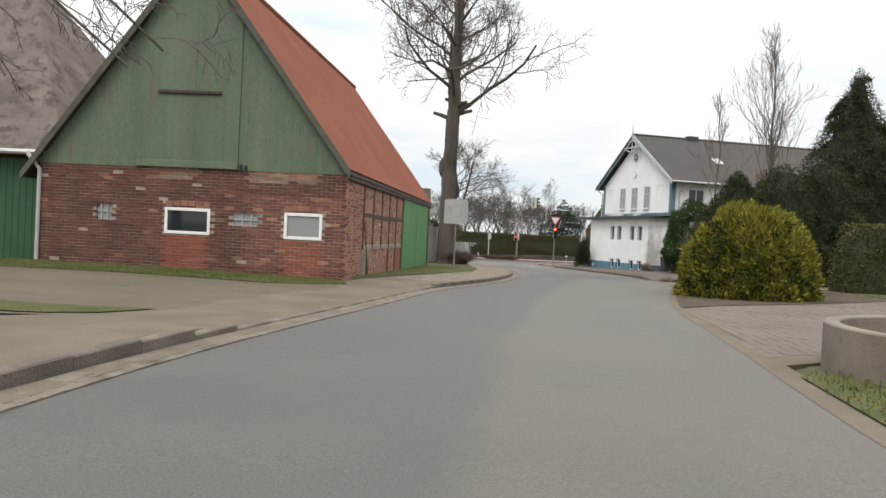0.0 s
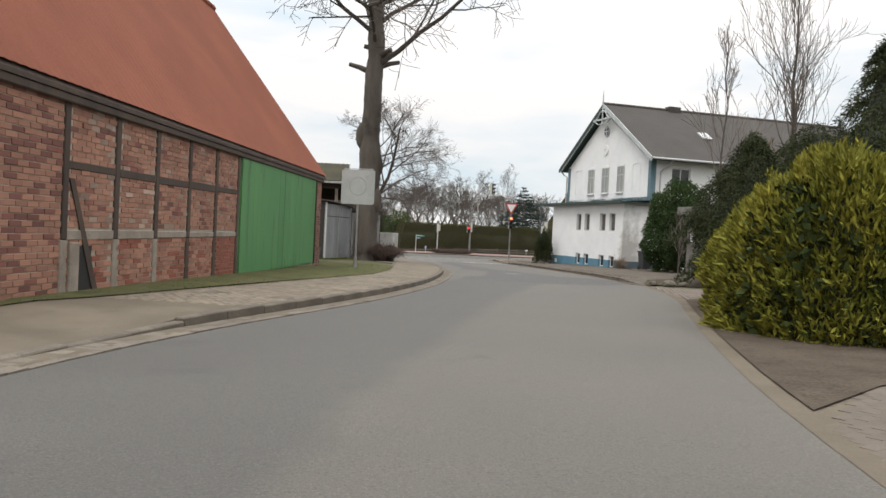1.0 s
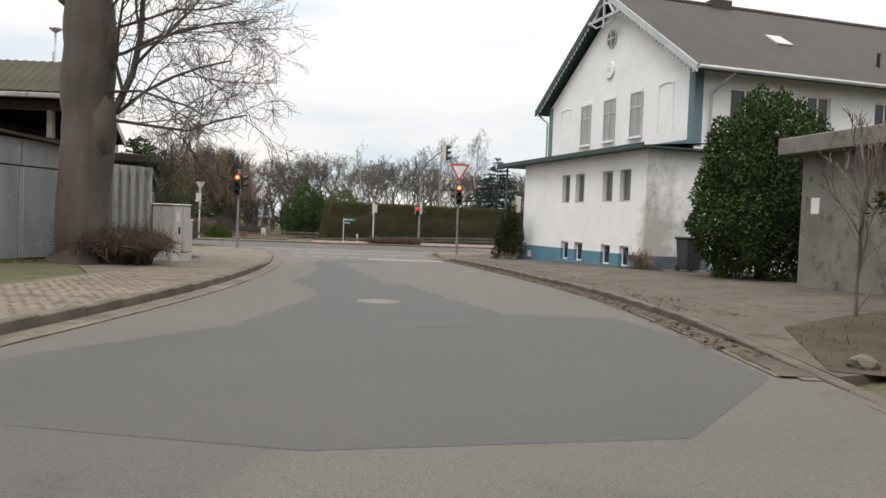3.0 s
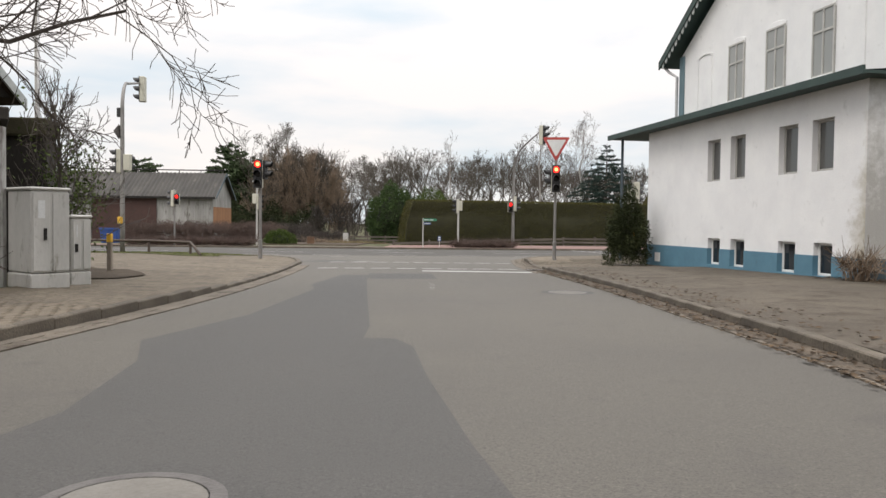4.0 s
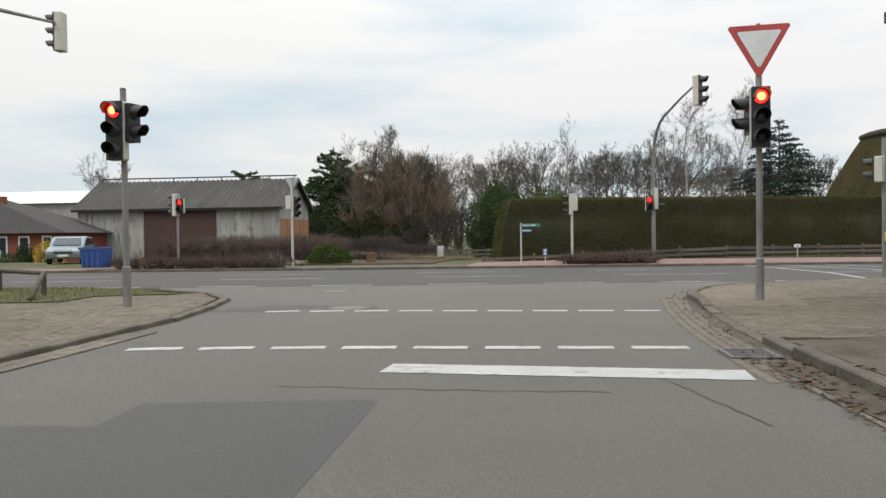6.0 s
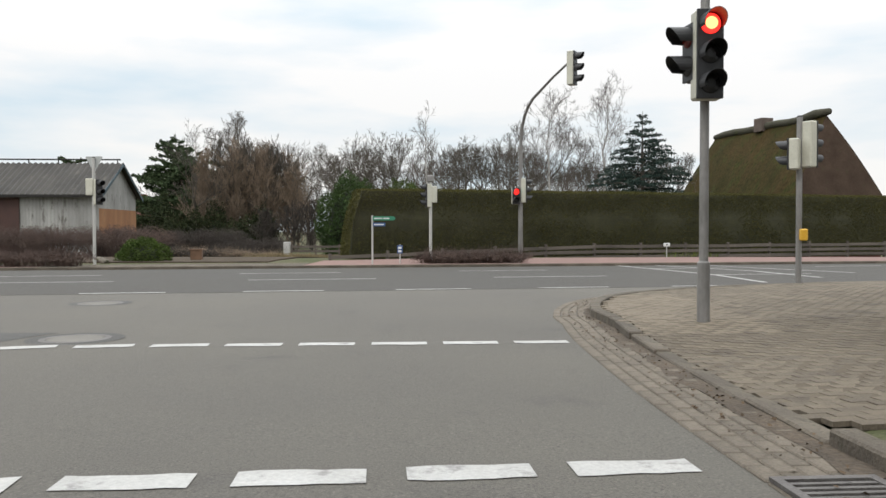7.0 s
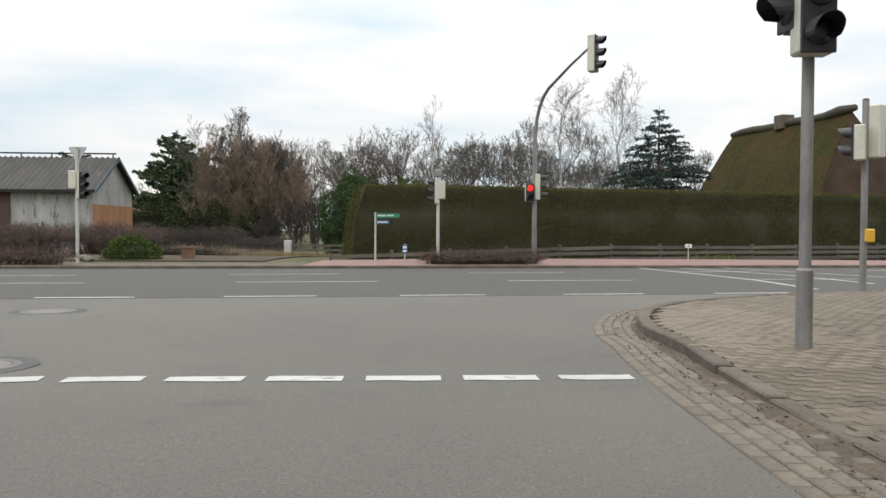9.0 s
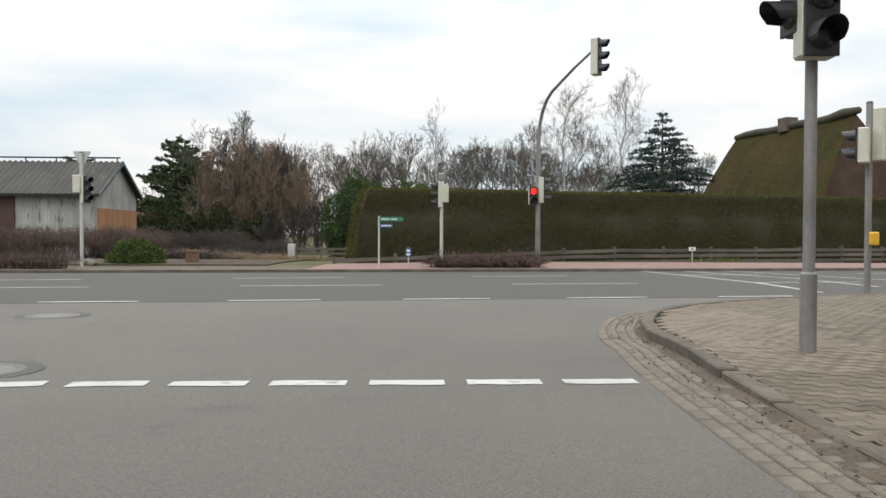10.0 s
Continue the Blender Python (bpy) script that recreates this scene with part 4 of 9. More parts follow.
g.holed(0.0, AN, -0.4, 0.551, [(a, b, 0.13, 0.551) for a, b in ((5.42, 6.05), (4.25, 4.9), (2.19, 2.84), (0.94, 1.55))], -0.175, 0.0, Matrix(((0, 1, 0, 0), (1, 0, 0, 0), (0, 0, 1, 0), (0, 0, 0, 1))))
part("plinth", g, M_BLUE, house, "blue painted plinth")
g2 = Geo()
g2.box(-0.16, 2.3, -0.014, -0.001, 0.5, 3.98)
part("annex_end_wall", g2, M_ENDWALL, house, "white end wall streaked with grey damp")
g2 = Geo()
g2.box(-0.172, 2.3, -0.03, -0.002, -0.4, 0.55)
part("end_plinth", g2, M_BLUEGREY, house)


M_FRAME = surface("dull_grey_window_paint", (0.33, 0.325, 0.30), (0.45, 0.44, 0.41), 3.0, 0.6, 0.15, 40, c3=(0.26, 0.25, 0.22), spots=0.62)
M_PANEDIM = glass("dim_curtained_pane", (0.085, 0.085, 0.08), 0.1)


def opening(parent, name, y0, y1, z0, z1, x=0.0, arched=False, sill=True, mat=M_PANEGREY, bars=(0.68,), mid=False, label=""):
    """A window set back in the wall: dark reveal, frame, panes, sill."""
    w = Geo()
    f = 0.055
    cols = [(y0 + f, y1 - f)] if not mid else [(y0 + f, (y0 + y1) / 2 - 0.03), ((y0 + y1) / 2 + 0.03, y1 - f)]
    cuts = [z0 + f, *[q_ for q in bars for q_ in (z0 + (z1 - z0) * q - 0.03, z0 + (z1 - z0) * q + 0.03)], z1 - f]
    w.holed(y0, y1, z0, z1, [(a, b, lo, hi) for a, b in cols for lo, hi in zip(cuts[::2], cuts[1::2])], x + 0.03, x + 0.08, SWAP)
    win = part(name, w, M_WHITE if name == "cellar_window" else M_FRAME, parent, label, bevel=0.006)
    pg = Geo()
    pg.box(x + 0.055, x + 0.06, y0 + f, y1 - f, z0 + f, z1 - f)
    part("pane", pg, mat, win)
    if sill:
        sg = Geo()
        sg.box(x - 0.07, x + 0.03, y0 - 0.05, y1 + 0.05, z0 - 0.07, z0)
        part("sill", sg, M_RENDER, win, bevel=0.01)
    return win


SWAP = Matrix(((0, 1, 0, 0), (1, 0, 0, 0), (0, 0, 1, 0), (0, 0, 0, 1)))


def holed_wall(x, y0, y1, z0, z1, holes, depth):
    """Wall face before x with real openings."""
    w = Geo()
    w.holed(y0, y1, z0, z1, holes, x - depth, x, SWAP)
    return w


small = [(5.49, 6.15), (4.30, 4.99), (2.19, 2.90), (0.98, 1.69)]
cellar = [(5.42, 6.05), (4.25, 4.9), (2.19, 2.84), (0.94, 1.55)]
hs = [(a, b, 1.46 + HZ, 2.54 + HZ) for a, b in small] + [(a, b, 0.552, 0.82) for a, b in cellar]
part("street_wall", holed_wall(0.0, 0.0, AN, 0.552, 4.0, hs, 0.16), M_STREETWALL, house, "white limewashed wall with a damp stain at the corner")
for a, b in small:
    opening(house, "window", a, b, 1.46 + HZ, 2.54 + HZ, x=-0.06, mat=M_PANEDIM, bars=(), label="narrow sash window in a deep reveal")
for a, b in cellar:
    opening(house, "cellar_window", a, b, 0.13, 0.82, x=-0.08, sill=False, mat=M_PANE, bars=(), label="white-framed cellar window set into the plinth")
part("vent", (lambda q: (q.box(-0.19, -0.16, 8.9, 9.25, 0.05, 0.32), q)[1])(Geo()), M_WHITE, house)

# annex roof: flat, wide dark eave
g = Geo()
g.box(-0.62, GB + 0.2, -0.45, AN + 2.2, 3.99, 4.05)
g.add([(-0.62, -0.45, 4.05), (GB, -0.45, 4.28), (GB, AN + 2.2, 4.28), (-0.62, AN + 2.2, 4.05)], [(0, 1, 2, 3)])
g.box(-0.66, -0.60, -0.47, AN + 2.22, 3.97, 4.13)
part("annex_roof", g, M_EAVE, house, "shallow dark green roof edge")
g = Geo()
g.tube([(-0.25, AN + 1.9, -0.1), (-0.25, AN + 1.9, 4.0)], [0.045, 0.045], 8)
part("porch_post", g, M_BLUEGREY, house)
g = Geo()
g.box(GB, GB + 0.2, 0.8, 12.2, 4.27, 4.52)
part("lead_flashing", g, M_BLUEDULL, house, "blue band above the annex roof")

# main block
G0, G1, EV, AP = 0.75, 12.25, 6.05 + HZ, 9.98 + HZ
mid_y = (G0 + G1) / 2
DEPTH = 19.0
big = [(8.14, 9.03), (6.09, 7.01), (4.04, 4.92)]
Z0, Z1 = 4.05 + HZ, 5.76 + HZ
WX = GB + 0.16
part("gable_street_wall", holed_wall(WX, G0, G1, 0.5, EV, [(a, b, Z0, Z1) for a, b in big], 0.16), M_RENDER, house, "white upper gable wall")
g = Geo()
ap_in = AP - 0.45
g.prism([(G0, EV), (G1, EV), (mid_y, ap_in)], Matrix(((0, 0, 1, GB), (1, 0, 0, 0), (0, 1, 0, 0), (0, 0, 0, 1))), 0.16)
part("gable_head", g, M_RENDER, house, "white gable with fretwork")
for a, b in big:
    w = opening(house, "window", a, b, Z0, Z1, x=GB - 0.10 + 0.02, mat=M_PANEGREY, bars=(0.66,), mid=True, label="grey curtained casement window under a shallow arch")
    g = Geo()
    for i in range(7):
        t0 = i / 7
        yy = a + (b - a) * (t0 + 1 / 14)
        rise = 0.09 * (1 - (2 * (t0 + 1 / 14) - 1) ** 2)
        g.box(GB - 0.03, GB + 0.06, yy - 0.075, yy + 0.075, Z1 + rise - 0.09, Z1 + rise + 0.06)
    part("window_head", g, M_RENDER, w, bevel=0.008)
for a, b in [(10.06, 11.01), (2.01, 3.01)]:
    g = Geo()
    for y0, y1, z0, z1 in ((a, a + 0.05, Z0, Z1), (b - 0.05, b, Z0, Z1)):
        g.box(GB - 0.035, GB + 0.02, y0, y1, z0, z1)
    for i in range(8):
        t0 = (i + 0.5) / 8
        yy = a + (b - a) * t0
        rise = 0.10 * (1 - (2 * t0 - 1) ** 2)
        g.box(GB - 0.035, GB + 0.02, yy - 0.065, yy + 0.065, Z1 + rise - 0.06, Z1 + rise)
    part("blind_window", g, M_RENDER, house, "blind arched window recess", bevel=0.006)
for y0, y1 in ((G0 - 0.02, G0 + 0.32), (G1 - 0.30, G1 + 0.02)):
    g = Geo()
    g.box(GB - 0.05, GB + 0.3, y0, y1, 4.28, EV)
    part("corner_pilaster", g, M_BLUEDULL, house, "blue painted corner strip", bevel=0.01)
g = Geo()
g.tube([(GB - 0.09, 6.65, 6.95 + HZ), (GB + 0.02, 6.65, 6.95 + HZ)], [0.36, 0.36], 24)
disc = part("wall_disc", g, M_RENDER, house, "round white plaque", bevel=0.02)
g = Geo()
for k, (a, b) in enumerate(((-0.17, 0.17), (-0.12, 0.12))):
    g.box(GB - 0.10, GB - 0.088, 6.65 + a, 6.65 + b, 6.98 + HZ - 0.1 * k, 7.02 + HZ - 0.1 * k)
part("lettering", g, M_BARGE, disc)
g = Geo()
g.tube([(GB - 0.06, 6.6, 8.20 + HZ), (GB + 0.02, 6.6, 8.20 + HZ)], [0.37, 0.37], 24)
occ = part("round_window", g, M_BARGE, house, "small round attic window")
g = Geo()
g.tube([(GB - 0.075, 6.6, 8.20 + HZ), (GB - 0.055, 6.6, 8.20 + HZ)], [0.29, 0.29], 24)
part("pane", g, M_PANE, occ)
g = Geo()
g.box(GB - 0.09, GB - 0.07, 6.58, 6.62, 7.93 + HZ, 8.47 + HZ)
g.box(GB - 0.09, GB - 0.07, 6.33, 6.87, 8.18 + HZ, 8.22 + HZ)
part("glazing_bars", g, M_WHITE, occ)
# long walls
sidewin = [(3.4, 4.7, 3.9 + HZ, 5.5 + HZ), (6.6, 7.6, 3.9 + HZ, 5.5 + HZ), (9.6, 10.6, 3.9 + HZ, 5.5 + HZ), (6.0, 7.0, 1.2 + HZ, 2.7 + HZ), (12.6, 13.6, 3.9 + HZ, 5.5 + HZ)]
w = Geo()
w.holed(GB + 0.16, GB + DEPTH, -0.3, EV, sidewin, G0, G0 + 0.25, Matrix())
part("yard_wall", w, M_RENDER, house, "white side wall under the eave")
for a, b, lo, hi in sidewin:
    w = Geo()
    w.holed(a, b, lo, hi, [(a + 0.06, (a + b) / 2 - 0.03, lo + 0.06, hi - 0.06), ((a + b) / 2 + 0.03, b - 0.06, lo + 0.06, hi - 0.06)], G0 + 0.08, G0 + 0.14, Matrix())
    sw = part("window", w, M_WHITE, house, "side window")
    w = Geo()
    w.box(a, b, G0 + 0.11, G0 + 0.115, lo, hi)
    part("pane", w, M_PANE, sw)
w = Geo()
w.box(GB + 0.16, GB + DEPTH, G1 - 0.25, G1, -0.3, EV)
w.box(GB + DEPTH - 0.2, GB + DEPTH, G0 + 0.25, G1 - 0.25, -0.3, EV)
w.prism([(G0, EV), (G1, EV), (mid_y, ap_in)], Matrix(((0, 0, 1, GB + DEPTH - 0.2), (1, 0, 0, 0), (0, 1, 0, 0), (0, 0, 0, 1))), 0.2)
part("back_wall", w, M_RENDER, house)
# roof
OUT = 0.72
hrun = (G1 - G0) / 2 + OUT
hrise = hrun * (AP - EV) / ((G1 - G0) / 2 + 0.55)
HE = AP - hrise
g = Geo()
for sgn in (1, -1):
    ey = mid_y + sgn * hrun
    x0, x1, th = GB - 0.45, GB + DEPTH + 0.3, 0.14
    g.add([(x0, ey, HE), (x1, ey, HE), (x1, mid_y, AP), (x0, mid_y, AP), (x0, ey, HE - th), (x1, ey, HE - th), (x1, mid_y, AP - th), (x0, mid_y, AP - th)],
          [(0, 1, 2, 3), (7, 6, 5, 4), (0, 4, 5, 1), (1, 5, 6, 2), (3, 7, 4, 0), (2, 6, 7, 3)])
hroof = part("roof", g, M_EAVE, house, "brown tiled roof with green soffit")
pitched("tiles", hroof, M_SLATE, (GB - 0.5, mid_y - hrun - 0.02, HE + 0.03), (1, 0, 0), (0, 1, 0), DEPTH + 0.8, (hrun, hrise), 22, 0.24)
pitched("tiles", hroof, M_SLATE, (GB - 0.5, mid_y + hrun + 0.02, HE + 0.03), (1, 0, 0), (0, -1, 0), DEPTH + 0.8, (hrun, hrise), 22, 0.24)
g = Geo()
for i in range(50):
    x = GB - 0.5 + i * (DEPTH + 0.8) / 50
    g.tube([(x, mid_y, AP + 0.03), (x + 0.41, mid_y, AP + 0.045)], [0.12, 0.11], 8)
part("ridge_tiles", g, M_SLATE, hroof)
for sgn in (1, -1):
    g = Geo()
    ey = mid_y + sgn * hrun
    g.prism([(ey, HE - 0.20), (ey, HE + 0.07), (mid_y, AP + 0.07), (mid_y, AP - 0.22)], Matrix(((0, 0, 1, GB - 0.50), (1, 0, 0, 0), (0, 1, 0, 0), (0, 0, 0, 1))), 0.05)
    bb = part("barge_board", g, M_EAVE if sgn > 0 else M_BARGE, hroof, "painted barge board")
    g = Geo()
    for i in range(1, 27):
        t0 = i / 27
        y, z = ey + (mid_y - ey) * t0, HE - 0.20 + (AP - 0.22 - HE + 0.20) * t0
        g.prism([(y - 0.07, z + 0.06), (y + 0.07, z + 0.06), (y + 0.06, z - 0.10), (y, z - 0.16), (y - 0.06, z - 0.10)], Matrix(((0, 0, 1, GB - 0.46), (1, 0, 0, 0), (0, 1, 0, 0), (0, 0, 0, 1))), 0.03)
    part("fretwork", g, M_BARGE, bb, "scalloped fretwork")
g = Geo()
t0 = 0.80
zc = HE + hrise * t0
yw = hrun * (1 - t0)
g.box(GB - 0.52, GB - 0.46, mid_y - yw, mid_y + yw, zc - 0.25, zc - 0.14)
g.box(GB - 0.52, GB - 0.46, mid_y - 0.05, mid_y + 0.05, zc - 0.6, AP)
for s in (-1, 1):
    g.tube([(GB - 0.49, mid_y + s * yw * 0.62, zc - 0.2), (GB - 0.49, mid_y + s * yw * 0.30, zc + 0.28), (GB - 0.49, mid_y, zc + 0.36)], [0.05, 0.05, 0.05], 6)
    g.tube([(GB - 0.49, mid_y + s * yw * 0.9, zc - 0.2), (GB - 0.49, mid_y + s * yw * 0.45, zc - 0.5), (GB - 0.49, mid_y, zc - 0.5)], [0.04, 0.04, 0.04], 6)
part("gable_truss", g, M_BARGE, hroof, "carved grey gable truss")
g = Geo()
g.tube([(GB - 0.49, mid_y, AP - 0.1), (GB - 0.49, mid_y, AP + 0.45), (GB - 0.49, mid_y, AP + 0.95)], [0.06, 0.045, 0.008], 8)
part("finial", g, M_BARGE, hroof, "pointed finial")
g = Geo()
sl = Vector((0, hrun, hrise)).normalized()
skm = Matrix(((1, 0, 0, GB + 5.2), (0, sl.y, -sl.z, mid_y - hrun * 0.52), (0, sl.z, sl.y, HE + hrise * 0.48 + 0.08), (0, 0, 0, 1)))
g.box(-0.35, 0.35, -0.45, 0.45, -0.05, 0.05, skm)
part("skylight", g, M_ZINC, hroof, bevel=0.01)
g = Geo()
g.tube([(GB + 8.6, mid_y - hrun * 0.74, HE + hrise * 0.26), (GB + 8.6, mid_y - hrun * 0.74, HE + hrise * 0.26 + 0.55)], [0.07, 0.07], 8)
part("vent_pipe", g, M_DARK, hroof)
g = Geo()
g.box(GB + 4.4, GB + 5.3, mid_y - 0.3, mid_y + 0.3, AP - 0.4, AP + 0.28)
part("chimney", g, M_SLATE, hroof, "low brown chimney", bevel=0.02)
# gutters and pipes
for y, zz in ((mid_y - hrun - 0.06, HE - 0.02), (mid_y + hrun + 0.06, HE - 0.02)):
    g = Geo()
    g.tube([(GB - 0.45, y, zz), (GB + DEPTH, y, zz)], [0.07, 0.07], 8)
    part("rain_gutter", g, M_ZINC, house)
g = Geo()
g.tube([(GB + 1.0, mid_y - hrun, HE - 0.08), (GB + 0.55, G0 - 0.12, HE - 0.75), (GB + 0.55, G0 - 0.09, 4.3)], [0.05] * 3, 8)
part("downpipe", g, M_ZINC, house)
g = Geo()
g.tube([(GB - 0.30, mid_y + hrun, HE - 0.08), (GB - 0.25, G1 + 0.35, HE - 0.35), (GB - 0.1, G1 + 0.08, HE - 0.55), (GB - 0.1, G1 + 0.08, 4.3)], [0.05] * 4, 8)
part("downpipe", g, M_ZINC, house)

# ---- plants: generators ----
M_BARK = surface("oak_bark", (0.06, 0.05, 0.04), (0.10, 0.085, 0.07), 3.0, 0.95, 0.9, 25, c3=(0.085, 0.095, 0.06), spots=0.62, stretch=(1, 1, 0.25))
M_TWIG = surface("twig_bark", (0.055, 0.045, 0.038), (0.085, 0.07, 0.058), 2.0, 0.95, 0.0, 20)
M_TWIGPALE = surface("pale_twig", (0.10, 0.085, 0.07), (0.15, 0.125, 0.105), 2.0, 0.95, 0.0, 20)
M_BIRCH = surface("birch_bark", (0.30, 0.29, 0.27), (0.48, 0.46, 0.43), 3.0, 0.9, 0.2, 20, c3=(0.08, 0.07, 0.06))
M_WOODTWIG = surface("grey_wood_twig", (0.052, 0.044, 0.035), (0.083, 0.071, 0.055), 2.0, 0.95, 0.0, 20)
M_BROWNTWIG = surface("brown_shrub_twig", (0.142, 0.103, 0.070), (0.215, 0.158, 0.112), 2.0, 0.95, 0.0, 20, island=0.3)


def leafmat(name, c1, c2, island=0.4, rough=0.6):
    ma = surface(name, c1, c2, 0.9, max(rough, 0.75), 0.0, 14, island=island)
    matte(ma)
    return ma


M_THUJA = leafmat("golden_thuja_spray", (0.105, 0.116, 0.018), (0.200, 0.180, 0.028), 0.30)
# darkened copy of the spray colour, painting in the shade inside the bush
M_THUJASHADE = leafmat("shaded_thuja_spray", (0.018, 0.028, 0.008), (0.035, 0.045, 0.012))
M_HEDGE = leafmat("thuja_hedge_spray", (0.058, 0.056, 0.017), (0.088, 0.082, 0.026), 0.22)
# hedge core, darker than its sprays: the shade between them is painted in
M_HEDGESHADE = surface("hedge_core_shade", (0.020, 0.020, 0.007), (0.032, 0.031, 0.011), 3.0, 0.95, 0.5, 30)
M_SPRUCE = leafmat("blue_spruce_needle", (0.018, 0.032, 0.026), (0.035, 0.055, 0.045))
M_FIR = leafmat("dark_fir_needle", (0.022, 0.029, 0.012), (0.047, 0.055, 0.023))
M_LAUREL = leafmat("glossy_laurel_leaf", (0.024, 0.044, 0.014), (0.052, 0.082, 0.026), rough=0.5)
M_DKTWIG = surface("dark_thicket_twig", (0.026, 0.020, 0.016), (0.048, 0.037, 0.030), 2.0, 0.95, 0.0, 20, island=0.3)
M_BRAMBLE = surface("reddish_bramble_cane", (0.050, 0.030, 0.024), (0.088, 0.058, 0.045), 2.0, 0.95, 0.0, 20, island=0.35)
M_UNDER = leafmat("ivy_leaf", (0.014, 0.020, 0.008), (0.030, 0.036, 0.014))
M_PINE = leafmat("pine_needle", (0.030, 0.048, 0.021), (0.060, 0.083, 0.038))
M_BOXBUSH = leafmat("bright_green_leaf", (0.040, 0.066, 0.014), (0.070, 0.098, 0.024))
# near-black for solid cores: shade deep in the leaves is put into this colour
M_SHADEGREEN = surface("foliage_core_shade", (0.008, 0.011, 0.005), (0.015, 0.019, 0.008), 3.0, 0.95, 0.0)


def quads(name, v, mat):
    """A mesh of loose four-cornered leaves from an array n x 4 x 3."""
    n = len(v)
    me = bpy.data.meshes.new(name)
    me.vertices.add(n * 4)
    me.vertices.foreach_set("co", v.reshape(-1).astype(np.float32))
    me.loops.add(n * 4)
    me.loops.foreach_set("vertex_index", np.arange(n * 4, dtype=np.int32))
    me.polygons.add(n)
    me.polygons.foreach_set("loop_start", np.arange(0, n * 4, 4, dtype=np.int32))
    me.update(calc_edges=True)
    me.materials.append(mat)
    return me


def leaf_quads(rs, pts, nrm, size, droop=0.0, aspect=0.55, spread=0.9):
    """Leaves at pts, roughly facing nrm, of length size (scalar or array)."""
    n = len(pts)
    d = nrm + rs.normal(0, spread, (n, 3))
    d[:, 2] -= droop
    d /= np.linalg.norm(d, axis=1)[:, None] + 1e-9
    side = np.cross(d, rs.normal(0, 1, (n, 3)))
    side /= np.linalg.norm(side, axis=1)[:, None] + 1e-9
    L = (np.ones(n) * size * rs.uniform(0.6, 1.3, n))[:, None]
    w = L * aspect * 0.5
    a = pts
    b = pts + d * L * 0.5 + side * w
    c = pts + d * L
    e = pts + d * L * 0.5 - side * w
    return np.stack([a, b, c, e], 1)


def leaf_part(name, v, mat, parent, label=""):
    ob = new(name, quads(name, v, mat))
    ob.parent = parent
    return tagged(ob, label)


def lumpy(p, scale, seed):
    return noise.noise((p[0] * scale + seed, p[1] * scale, p[2] * scale)) + 0.5 * noise.noise((p[0] * scale * 2.7, p[1] * scale * 2.7 + seed, p[2] * scale * 2.7))


def bush_leaves(seed, rx, ry, rz, count, size, bump=0.12, low=-0.15, droop=0.0, depth=0.25, fine=0.03, aspect=0.55, spread=0.9):
    """Leaf sprays through the outer shell of an uneven dome."""
    rs = np.random.RandomState(seed)
    pts, nr = [], []
    while len(pts) < count:
        d = rs.normal(0, 1, 3)
        d /= np.linalg.norm(d)
        if d[2] < low:
            continue
        f = 1.0 + bump * lumpy(d * 1.0, 2.2, seed) + fine * noise.noise((d[0] * 7 + seed, d[1] * 7, d[2] * 7)) - depth * rs.uniform(0, 1) ** 2.5
        pts.append((d[0] * rx * f, d[1] * ry * f, d[2] * rz * f))
        nr.append(d)
    return leaf_quads(rs, np.array(pts), np.array(nr), size, droop, aspect, spread)


def core(rx, ry, rz, seed, k=0.82, low=-0.2):
    g = Geo()
    n, m = 20, 12
    rows = []
    for j in range(m + 1):
        el = math.asin(low) + (math.pi / 2 - math.asin(low)) * j / m
        row = []
        for i in range(n + 1):
            a = 2 * math.pi * i / n
            d = (math.cos(a) * math.cos(el), math.sin(a) * math.cos(el), math.sin(el))
            f = k * (1 + 0.12 * lumpy(d, 2.2, seed))
            row.append((d[0] * rx * f, d[1] * ry * f, d[2] * rz * f))
        rows.append(row)
    g.loft(rows)
    return g


def grow(geo, rs, p, d, length, r, level, levels, kids=(4, 7), angle=45, shrink=0.62, up=0.25, wander=0.18, sides=4, minr=0.004, droop=0.0):
    """A branch and its children, as tubes."""
    n = 5 if level < 2 else 4 if level == 2 else 3
    pts, q, dd = [Vector(p)], Vector(p), Vector(d).normalized()
    for i in range(n):
        dd = (dd + Vector(rs.normal(0, wander, 3)) + Vector((0, 0, up * 0.2 - droop * 0.2 * level))).normalized()
        q = q + dd * (length / n)
        pts.append(q.copy())
    end = max(r * 0.42, minr)
    rad = [max(r + (end - r) * i / n, minr) for i in range(n + 1)]
    geo.tube(pts, rad, sides if level < 2 else 3, caps=False)
    if level >= levels:
        return
    k = rs.randint(kids[0], kids[1] + 1)
    for j in range(k):
        t = 0.25 + 0.75 * (j + rs.uniform(0, 0.9)) / k
        i = min(int(t * n), n - 1)
        base = pts[i].lerp(pts[i + 1], t * n - i)
        axis = (pts[i + 1] - pts[i]).normalized()
        side = axis.cross(Vector(rs.normal(0, 1, 3))).normalized()
        a = radians(angle + rs.normal(0, 10))
        nd = axis * math.cos(a) + side * math.sin(a) + Vector((0, 0, up * 0.5))
        rr = max((r + (end - r) * t) * 0.58, minr)
        grow(geo, rs, base, nd, length * shrink * rs.uniform(0.7, 1.15) * (1.15 - 0.4 * t), rr, level + 1, levels, kids, angle, shrink, up, wander, sides, minr, droop)


